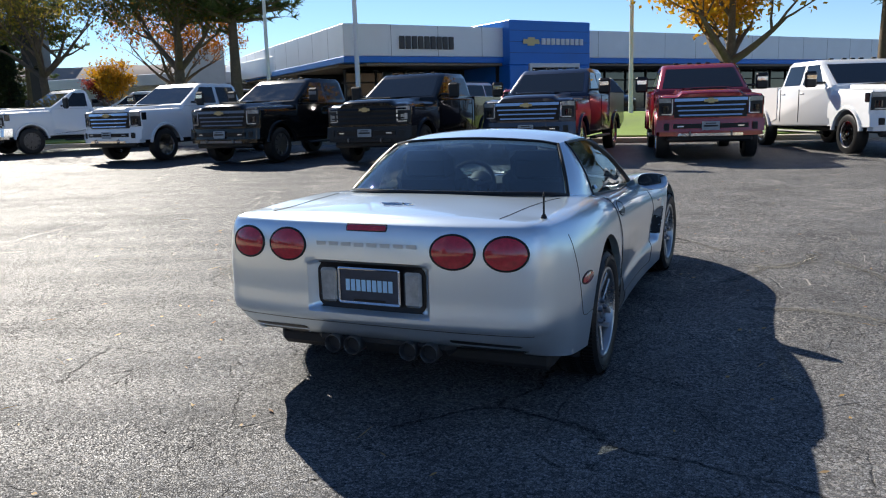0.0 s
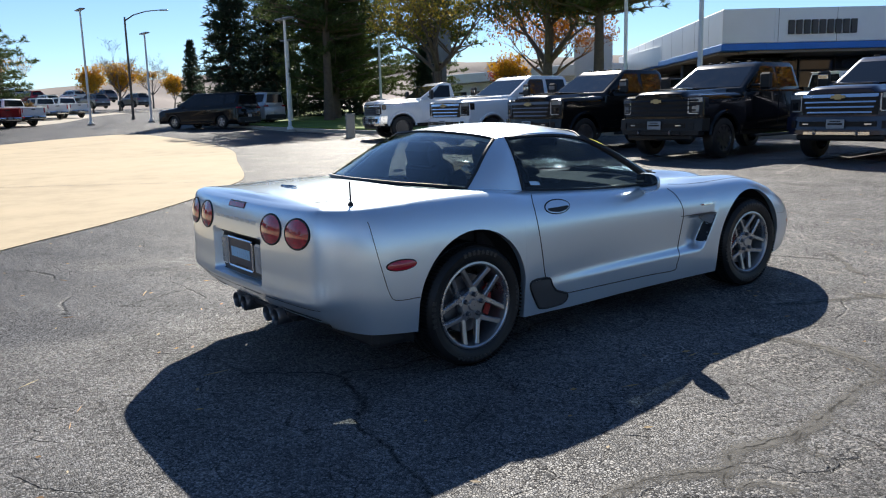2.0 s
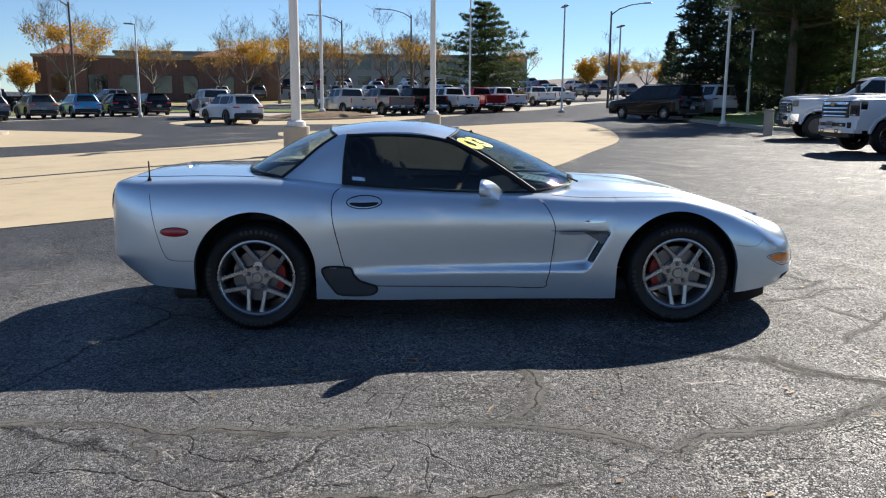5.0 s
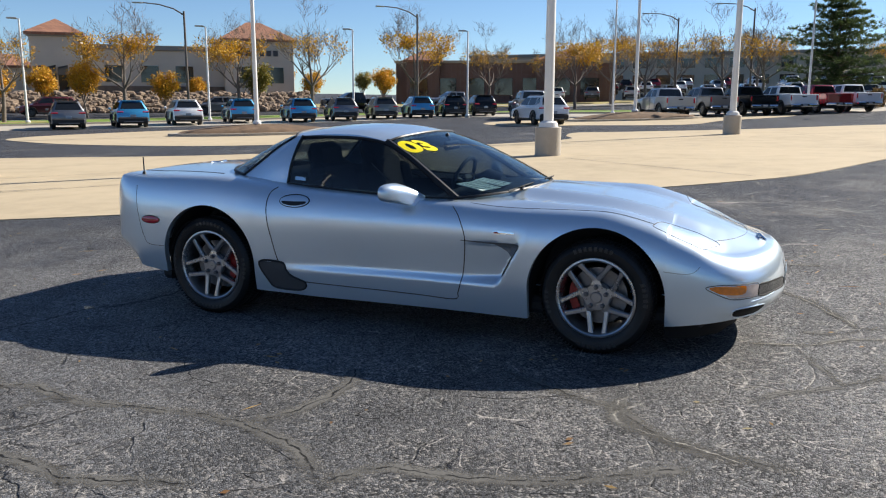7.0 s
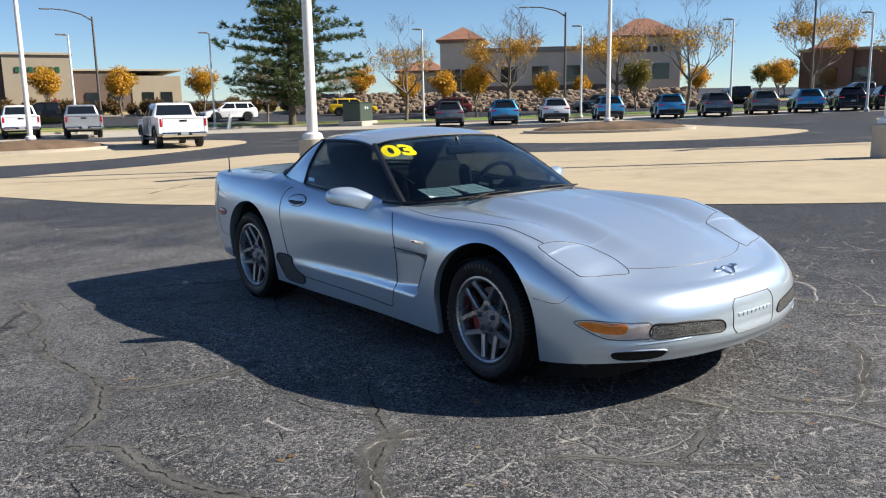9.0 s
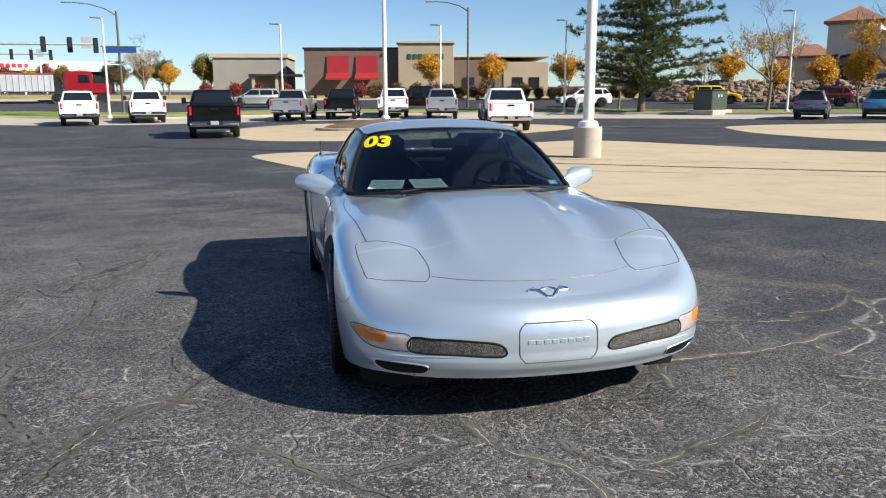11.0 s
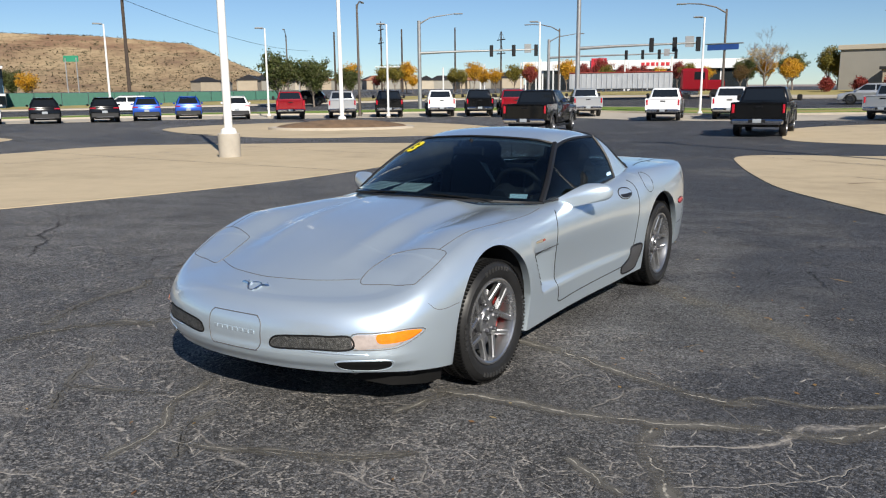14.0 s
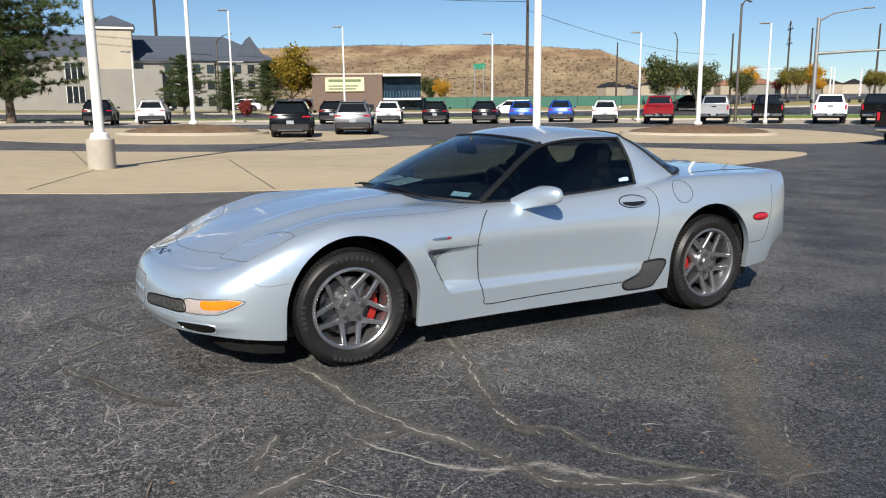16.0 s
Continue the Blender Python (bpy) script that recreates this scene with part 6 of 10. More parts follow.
def slab(mb, poly, w, r=0.05, mat=0, taper=None, inset=1.0):
    """A side outline drawn across the car, with rounded flanks: three rings a side."""
    P = np.array(poly, float)
    k = len(P)
    d = np.roll(P, -1, 0) - np.roll(P, 1, 0)
    n = np.stack([d[:, 1], -d[:, 0]], 1)
    n /= np.linalg.norm(n, axis=1)[:, None] + 1e-9
    area = 0.5 * np.sum(P[:, 0] * np.roll(P[:, 1], -1) - np.roll(P[:, 0], -1) * P[:, 1])
    if area < 0:
        n = -n
    rings = []
    for x, off in ((-w, r), (-w + 0.3 * r, 0.3 * r), (-w + r, 0.0), (w - r, 0.0), (w - 0.3 * r, 0.3 * r), (w, r)):
        q = P - n * off * inset
        rings.append([((x * (taper(z) if taper else 1.0)), y, z) for y, z in q])
    o = len(mb.v)
    mb.grid(rings, mat, closed=True)
    for base, rev in ((0, False), (5 * k, True)):
        f = tuple(range(o + base, o + base + k))
        mb.f.append(f[::-1] if rev else f)
        mb.m.append(mat)


def rounded_ring(w, y0, y1, z, r, n=4):
    out = []
    for cx, cy, a0 in ((w - r, y1 - r, 0), (-w + r, y1 - r, 90), (-w + r, y0 + r, 180), (w - r, y0 + r, 270)):
        for q in range(n):
            a = radians(a0 + q * 90 / (n - 1))
            out.append((cx + r * math.cos(a), cy + r * math.sin(a), z))
    return out


def quad_pane(name, q, mat, parent, out, margin=0.05, label="", thick=0.012, n=1):
    """A pane within four corners, standing a little proud; split into n side by side."""
    q = [Vector(p) for p in q]
    o = Vector(out) * 0.006
    mb = MB()

    def at(u, v):
        return q[0] * (1 - u) * (1 - v) + q[1] * u * (1 - v) + q[2] * u * v + q[3] * (1 - u) * v

    fs = [at(margin, margin), at(1 - margin, margin), at(1 - margin, 1 - margin * 1.2), at(margin, 1 - margin * 1.2)]
    mb.add([p + o for p in fs] + [p - o * (thick / 0.006) for p in fs], [(0, 1, 2, 3), (4, 7, 6, 5), (0, 4, 5, 1), (1, 5, 6, 2), (2, 6, 7, 3), (3, 7, 4, 0)])
    return part(name, mb, mat, parent, label, 0)


def road_wheels(root, wb, track, r, w, rim_mat, spokes=6):
    h = w / 2
    t, m = MB(), MB()
    t.lathe([(r * 0.62, h - 0.03), (r * 0.68, h - 0.004), (r * 0.85, h), (r * 0.96, h - 0.02), (r, h - 0.05), (r, -h + 0.05), (r * 0.96, -h + 0.02), (r * 0.62, -h)], 28)
    R = r * 0.64
    m.lathe([(R, h - 0.02), (R * 0.94, h - 0.018), (R * 0.88, h - 0.05), (R * 0.86, -h)], 28)
    m.lathe([(0, h - 0.02), (R * 0.2, h - 0.025), (R * 0.26, h - 0.06)], 16)
    for k in range(spokes):
        a = 2 * math.pi * k / spokes
        c, s = math.cos(a), math.sin(a)
        wd = R * 0.17
        pts = [(R * 0.15, -wd * 0.9), (R * 0.92, -wd * 1.2), (R * 0.92, wd * 1.2), (R * 0.15, wd * 0.9)]
        m.add([(x * c - y * s, x * s + y * c, h - 0.03) for x, y in pts] + [(x * c - y * s, x * s + y * c, h - 0.07) for x, y in pts], [(0, 1, 2, 3), (0, 4, 5, 1), (2, 6, 7, 3)])
    m.lathe([(0, h - 0.10), (R * 0.86, h - 0.10)], 20, 1)
    tm, rm = t.mesh("tyre", RUBBER), m.mesh("rim", [rim_mat, INTERIOR], 30)
    for sx in (1, -1):
        for y in (wb / 2, -wb / 2):
            hub = new("wheel")
            hub.empty_display_size = 0.1
            hub.parent = root
            hub.matrix_basis = pose(sx * (track / 2), y, r, 0, 90 * sx, 0)
            part("tyre", tm, None, hub)
            part("rim", rm, None, hub)


def bowtie(mb, w, h, at):
    s = w / 2
    pts = [(-s, -h * 0.28), (-s * 0.42, -h * 0.28), (-s * 0.36, -h / 2), (s * 0.46, -h / 2), (s * 0.40, -h * 0.28), (s, -h * 0.28), (s * 0.92, h * 0.28), (s * 0.42, h * 0.28), (s * 0.36, h / 2), (-s * 0.46, h / 2), (-s * 0.40, h * 0.28), (-s * 0.92, h * 0.28)]
    mb.prism(pts, 0, 0.012, 2, at=at)


def make_pickup(name, label, hd=False, cab="crew", front_kind="bars", group="", bumper=None):
    root = thing(name, label, "pickup truck", group)
    wb = 4.0 if hd else 3.74
    W, H, belt, rail = (1.03, 2.04, 1.42, 1.46) if hd else (1.00, 1.94, 1.31, 1.33)
    r = 0.42 if hd else 0.41
    yf, yr = wb / 2 + 0.93, -wb / 2 - (1.35 if hd else 1.20)
    if cab == "reg":
        cab_back = wb / 2 - 2.15
    else:
        cab_back = wb / 2 - 3.10
    cowl = wb / 2 - 0.72
    ar = r + 0.10
    lowz = 0.52 if hd else 0.46
    poly = [(yf - 0.06, lowz + 0.08), (yf, 0.80), (yf, belt - 0.26), (yf - 0.05, belt - 0.13), (yf - 0.20, belt - 0.07), (cowl + 0.5, belt + 0.0), (cowl, belt + 0.03), (cab_back, belt), (cab_back, 0.95), (yr + 0.02, 0.95), (yr + 0.02, lowz + 0.2), (-wb / 2 - ar - 0.02, lowz + 0.12)]
    poly += arc_pts(-wb / 2, r, ar, 168, 12)
    poly += [(-wb / 2 + ar + 0.06, lowz)] + [(wb / 2 - ar - 0.06, lowz)] + arc_pts(wb / 2, r, ar, 168, 12)
    mb = MB()
    body = [(cowl + 0.05, lowz + 0.05), (cowl + 0.05, belt - 0.06), (cowl, belt + 0.0)] + poly[7:]
    body = [p for p in body if p[0] < cowl + 0.06 and not (p[0] > wb / 2 - ar - 0.05 and p[1] < belt - 0.1 and p[0] > cowl - 0.3 and p[1] > lowz + 0.06)]
    slab(mb, body, W - 0.004, 0.05)
    part("body", mb, PAINTS["white"], root)

    def front(x):
        return yf - 0.15 * (abs(x) / W) ** 4

    # bonnet and wings: sections from the windscreen to the nose
    mb = MB()
    rows = []
    arch = [wb / 2 + ar * math.cos(a) for a in np.linspace(0, math.pi, 19)]
    ys = sorted([cowl - 0.04, cowl + 0.06, yf - 0.30, yf - 0.20, yf - 0.12, yf - 0.06, yf - 0.025, yf] + [y for y in arch if cowl < y < yf - 0.32] + list(np.arange(cowl + 0.15, yf - 0.32, 0.12)))
    for y in ys:
        u = (y - cowl) / (yf - cowl)
        e = max(0.0, (y - (yf - 0.22)) / 0.22)
        drop = 0.055 * e ** 2.5
        zl = lowz + 0.05
        if abs(y - wb / 2) < ar:
            zl = max(zl, r + math.sqrt(ar * ar - (y - wb / 2) ** 2))
        zs, ze, zd = belt - 0.17 - 0.02 * u, belt - 0.05 - 0.045 * u - drop, belt + 0.035 - 0.055 * u - drop
        wn = W * (1 - 0.03 * max(0, zs - 0.9))
        half = [(W - 0.015, zl), (W, zl + (zs - zl) * 0.35), (W * 0.998, zl + (zs - zl) * 0.7), (wn * 0.995, zs - 0.03), (wn * 0.985, zs + 0.03), (wn * 0.955, zs + 0.075), (wn * 0.91, ze - 0.012), (wn * 0.85, ze), (wn * 0.66, ze - 0.006), (wn * 0.61, ze + 0.012), (wn * 0.565, zd - 0.016), (wn * 0.52, zd), (wn * 0.27, zd + 0.010), (0, zd + 0.014)]
        line = [(x, z) for x, z in half] + [(-x, z) for x, z in half[-2::-1]]
        rows.append([(x, y - 0.15 * (abs(x) / W) ** 4 * u ** 3, z) for x, z in line])
    mb.grid(rows)
    last = rows[-1]
    k = len(last)
    mb.grid([last, [(x * 0.995, y + 0.012, z - 0.02) for x, y, z in last], [(x * 0.99, front(x) + 0.005, min(z - 0.02, 0.80)) for x, y, z in last]])
    part("bonnet", mb, PAINTS["white"], root, smooth=30)

    def strip(mb, x0, x1, z0, z1, off, thick=0.04, mat=0, n=9, lean=0.0):
        """A piece that follows the curve of the nose."""
        A, B = [], []
        for x in np.linspace(x0, x1, n):
            y = front(x) + off
            A.append([(x, y - thick, z0), (x, y, z0), (x, y - lean, z1), (x, y - lean - thick, z1)])
        mb.grid(A, mat, closed=True)
        for q in (A[0], A[-1]):
            mb.add(q, [(0, 1, 2, 3)], mat)
    # load bed
    for s in (1, -1):
        mb = MB()
        side = [(cab_back - 0.03, 0.7), (cab_back - 0.03, rail), (yr + 0.04, rail), (yr, rail - 0.05), (yr, 0.66), (-wb / 2 - ar - 0.02, 0.62)] + arc_pts(-wb / 2, r, ar, 160, 20) + [(-wb / 2 + ar + 0.04, 0.62)]
        P = [(y, z) for y, z in side]
        k = len(P)
        xo, xi = s * (W + 0.005), s * (W - 0.13)
        mb.add([(xo, y, z) for y, z in P] + [(xi, y, z) for y, z in P], [tuple(range(k)), tuple(range(k, 2 * k))[::-1]] + [(i, (i + 1) % k, k + (i + 1) % k, k + i) for i in range(k)])
        part("bed_side", mb, PAINTS["white"], root)
        mb = MB()
        mb.tube([(s * (W + 0.012), y, z) for y, z in arc_pts(-wb / 2, r, ar + 0.02, 170, 10, 17)], 0.045, 6)
        part("wheel_arch", mb, PAINTS["white"] if hd else CLADDING, root)
        mb = MB()
        mb.tube([(s * (W - 0.005), y, z) for y, z in arc_pts(wb / 2, r, ar + 0.02, 172, 8, 17)], 0.045, 6)
        part("wheel_arch", mb, PAINTS["white"] if hd else CLADDING, root)
    mb = MB()
    mb.box((0, yr + 0.05, (0.72 + rail) / 2), (2 * W - 0.31, 0.09, rail - 0.72), 0.025)
    mb.box((0, yr + 0.012, rail - 0.035), (2 * W - 0.33, 0.06, 0.06), 0.02)
    mb.box((0, yr + 0.0, rail - 0.16), (0.30, 0.03, 0.07), 0.01, 1)
    tg = part("tailgate", mb, [PAINTS["white"], GRILLE_BLACK], root)
    for s in (1, -1):
        mb = MB()
        mb.box((s * (W - 0.085), yr + 0.02, rail - 0.23), (0.115, 0.07, 0.36), 0.03)
        part("tail_lamp", mb, LAMP_RED, root, "red tail lamp")
    mb = MB()
    mb.box((0, yr - 0.05, 0.60), (2 * W - 0.12, 0.22, 0.20), 0.06)
    mb.box((0, yr - 0.165, 0.63), (0.62, 0.02, 0.12), 0.01, 1)
    part("rear_bumper", mb, [bumper or CHROME, BLACK_PLASTIC], root)
    mb = MB()
    mb.box((0, yr - 0.175, 0.64), (0.31, 0.012, 0.15), 0.01)
    part("number_plate", mb, PLATE, root)
    # glass house
    wl, wr = W * 0.945, W * (0.80 if hd else 0.765)
    fr, rr = cowl - 0.86, cab_back + 0.10
    rings = [rounded_ring(wl, cab_back, cowl + 0.02, belt - 0.05, 0.10), rounded_ring(wl, cab_back, cowl + 0.0, belt + 0.03, 0.10), rounded_ring(wr + 0.015, rr - 0.02, fr + 0.10, H - 0.10, 0.12), rounded_ring(wr - 0.03, rr + 0.05, fr - 0.02, H - 0.02, 0.14), rounded_ring(wr - 0.28, rr + 0.3, fr - 0.3, H, 0.14)]
    mb = MB()
    mb.grid(rings, closed=True)
    k = len(rings[0])
    mb.f.append(tuple(range(4 * k, 5 * k)))
    mb.m.append(0)
    part("cab", mb, PAINTS["white"], root, smooth=40)
    zb, zt = belt + 0.05, H - 0.11

    def edge(z, lo, hi):
        t = (z - belt - 0.03) / (H - 0.10 - belt - 0.03)
        return lo + (hi - lo) * t

    def X(z):
        return edge(z, wl, wr + 0.015)

    def YF(z):
        return edge(z, cowl, fr + 0.10)

    def YB(z):
        return edge(z, cab_back, rr - 0.02)

    quad_pane("windscreen", [(-X(zb) + 0.08, YF(zb), zb), (X(zb) - 0.08, YF(zb), zb), (X(zt) - 0.08, YF(zt), zt), (-X(zt) + 0.08, YF(zt), zt)], DARK_GLASS, root, (0, 0.75, 0.6), 0.02)
    quad_pane("rear_window", [(-X(zb) + 0.12, YB(zb), zb + 0.03), (X(zb) - 0.12, YB(zb), zb + 0.03), (X(zt) - 0.08, YB(zt), zt + 0.02), (-X(zt) + 0.08, YB(zt), zt + 0.02)], DARK_GLASS, root, (0, -1, 0.2), 0.02)
    for s in (1, -1):
        cuts = [(YF(zb) - 0.34, YF(zt) - 0.08, YF(zb) - 1.20, YF(zb) - 1.20)] if cab == "reg" else [(YF(zb) - 0.34, YF(zt) - 0.06, YF(zb) - 1.28, YF(zb) - 1.28), (YF(zb) - 1.38, YF(zb) - 1.38, YB(zb) + 0.16, YB(zt) + 0.16)]
        for a, a2, b, b2 in cuts:
            quad_pane("side_window", [(s * X(zb), a, zb), (s * X(zb), b, zb), (s * X(zt), b2, zt), (s * X(zt), a2, zt)], DARK_GLASS, root, (s, 0, 0.25), 0.02)
            mb = MB()
            mb.box((s * (W - 0.005), b + 0.10, belt - 0.13), (0.03, 0.20, 0.035), 0.01)
            part("door_handle", mb, PAINTS["white"], root)
            mb = MB()
            mb.tube([(s * (W + 0.001), b - 0.03, belt - 0.02), (s * (W + 0.001), b - 0.03, lowz + 0.12)], 0.006, 4)
            part("door_gap", mb, BLACK_PLASTIC, root)
        mb = MB()
        big = 1.35 if hd else 1.0
        mb.box((s * (W + 0.19 * big), YF(zb) - 0.30, belt + 0.17), (0.20 * big, 0.10, 0.26 * big), 0.04)
        mb.box((s * (W + 0.05), YF(zb) - 0.30, belt + 0.09), (0.26, 0.05, 0.05), 0.015)
        mb.box((s * (W + 0.19 * big), YF(zb) - 0.255, belt + 0.22), (0.16 * big, 0.02, 0.10), 0.01, 1)
        part("door_mirror", mb, [BLACK_PLASTIC, CHROME if front_kind == "bars" else BLACK_PLASTIC], root, "large towing mirror" if hd else "")
        mb = MB()
        mb.box((s * (W - 0.02), (cab_back + cowl) / 2 - 0.1, lowz - 0.10), (0.16, cowl - cab_back - 0.5, 0.06), 0.02)
        part("side_step", mb, BLACK_PLASTIC, root)
    # front
    gb, gt = (0.87, belt - 0.145) if hd else (0.80, belt - 0.15)
    gw = 0.70 if front_kind == "bars" else 0.93
    mb = MB()
    strip(mb, -gw, gw, gb, gt, 0.012, 0.05, n=15)
    part("grille", mb, GRILLE_BLACK, root)
    nb = 3
    for k in range(nb):
        z = gb + 0.03 + (gt - gb - 0.12) * k / nb
        mb = MB()
        w_ = gw - 0.10 + 0.03 * k if front_kind == "bars" else gw - 0.04
        strip(mb, -w_, w_, z, z + 0.030, 0.045, 0.05, n=15, lean=0.010)
        part("grille_bar", mb, CHROME if front_kind == "bars" else GRILLE_BLACK, root)
    mb = MB()
    strip(mb, -gw, gw, gt - 0.085, gt - 0.025 if front_kind == "bars" else gt - 0.05, 0.055, 0.06, n=15, lean=0.015)
    part("grille_bar", mb, CHROME if front_kind == "bars" else PAINTS["white"], root)
    mb = MB()
    bowtie(mb, 0.27, 0.095, pose(0, yf + 0.075, gt - 0.075, 90, 0, 180))
    part("badge", mb, GOLD, root, "plain gold badge")
    for s in (1, -1):
        a, b = (0.715, W - 0.03)
        mb = MB()
        strip(mb, s * (a + 0.05), s * (b + 0.002), gt - 0.105, gt - 0.015, 0.026, 0.05, 0)
        part("headlamp", mb, LAMP_GREY, root, "grey-clear upper headlamp")
        mb = MB()
        strip(mb, s * (a - 0.005), s * b, gt - 0.36, gt - 0.005, 0.020, 0.05, 0)
        part("lamp_housing", mb, BLACK_PLASTIC, root)
        mb = MB()
        strip(mb, s * (a + 0.012), s * (a + 0.035), gt - 0.33, gt - 0.03, 0.030, 0.03, 0)
        strip(mb, s * (a + 0.035), s * (b - 0.06), gt - 0.345, gt - 0.325, 0.030, 0.03, 0)
        part("running_lamp", mb, LAMP_CLEAR, root, "pale bent running lamp")
        mb = MB()
        strip(mb, s * (a + 0.10), s * (b - 0.05), gt - 0.30, gt - 0.17, 0.026, 0.03, 0)
        part("lower_lamp", mb, DARK_GLASS if front_kind == "bars" else LAMP_GREY, root)
        mb = MB()
        mb.box((s * (W - 0.010), yf - 0.22, gt - 0.11), (0.03, 0.16, 0.19), 0.012, 0)
        part("side_lamp", mb, DARK_GLASS, root)
        mb = MB()
        strip(mb, s * 0.52, s * 0.64, 0.685, 0.71, 0.118, 0.03)
        part("fog_lamp", mb, LAMP_CLEAR, root)
        mb = MB()
        strip(mb, s * 0.80, s * 0.90, 0.62, 0.76, 0.106, 0.02)
        part("bumper_vent", mb, BLACK_PLASTIC, root)
        mb = MB()
        mb.tube([(s * 0.40, yf + 0.08, 0.50), (s * 0.40, yf + 0.15, 0.52), (s * 0.40, yf + 0.15, 0.57), (s * 0.40, yf + 0.08, 0.59)], 0.016, 6)
        part("tow_hook", mb, STEEL if hd else BLACK_PLASTIC, root)
    mb = MB()
    strip(mb, -W - 0.012, W + 0.012, 0.585, gb - 0.035, 0.10, 0.26, n=17, lean=0.03)
    strip(mb, -W + 0.05, W - 0.05, 0.50, 0.60, 0.085, 0.2, n=17)
    strip(mb, -0.72, 0.72, 0.655, 0.745, 0.108, 0.03, 1, n=13)
    part("front_bumper", mb, [bumper or CHROME, GRILLE_BLACK], root)
    mb = MB()
    strip(mb, -0.62, 0.62, 0.50, 0.555, 0.115, 0.06, n=13)
    part("skid_plate", mb, CHROME if front_kind == "bars" else BLACK_PLASTIC, root)
    mb = MB()
    mb.box((0, yf - 0.08, 0.45), (2 * W - 0.4, 0.14, 0.14), 0.04)
    part("air_dam", mb, BLACK_PLASTIC, root)
    mb = MB()
    mb.box((0, yf + 0.128, 0.70), (0.34, 0.014, 0.17), 0.01)
    mb.box((0, yf + 0.136, 0.70), (0.27, 0.006, 0.035), 0.0, 1)
    mb.box((0, yf + 0.136, 0.75), (0.20, 0.006, 0.018), 0.0, 1)
    part("front_plate", mb, [PLATE, BLACK_PLASTIC], root, "grey dealer plate with a dark bar")
    if hd:
        mb = MB()
        zd = belt - 0.005
        sc = [(yf - 0.50, zd - 0.03), (yf - 0.52, zd + 0.055), (yf - 0.60, zd + 0.062), (cowl + 0.22, zd + 0.055), (cowl + 0.10, zd + 0.0)]
        mb.grid([[(x * (1.0 if i in (0, 4) else 0.93), y, z - 0.012 * (abs(x) / 0.46) ** 4) for i, (y, z) in enumerate(sc)] for x in (-0.50, -0.46, -0.3, 0, 0.3, 0.46, 0.50)])
        part("bonnet_scoop", mb, PAINTS["white"], root)
        mb = MB()
        mb.box((0, yf - 0.508, zd + 0.018), (0.74, 0.03, 0.048), 0.012)
        part("scoop_mouth", mb, GRILLE_BLACK, root, "black scoop mouth")
        for x in (-0.5, -0.2, 0, 0.2, 0.5):
            mb = MB()
            mb.box((x, fr - 0.12, H + 0.005), (0.10, 0.08, 0.035), 0.012)
            part("roof_lamp", mb, BLACK_PLASTIC, root)
    mb = MB()
    mb.box((0, 0, lowz - 0.02), (1.5, wb + 1.6, 0.12), 0.03)
    part("chassis", mb, INTERIOR, root)
    road_wheels(root, wb, 2 * W - 0.30, r, 0.28, (CHROME if hd else RIM) if front_kind == "bars" else DARK_RIM, 6 if not hd else 10)
    return root


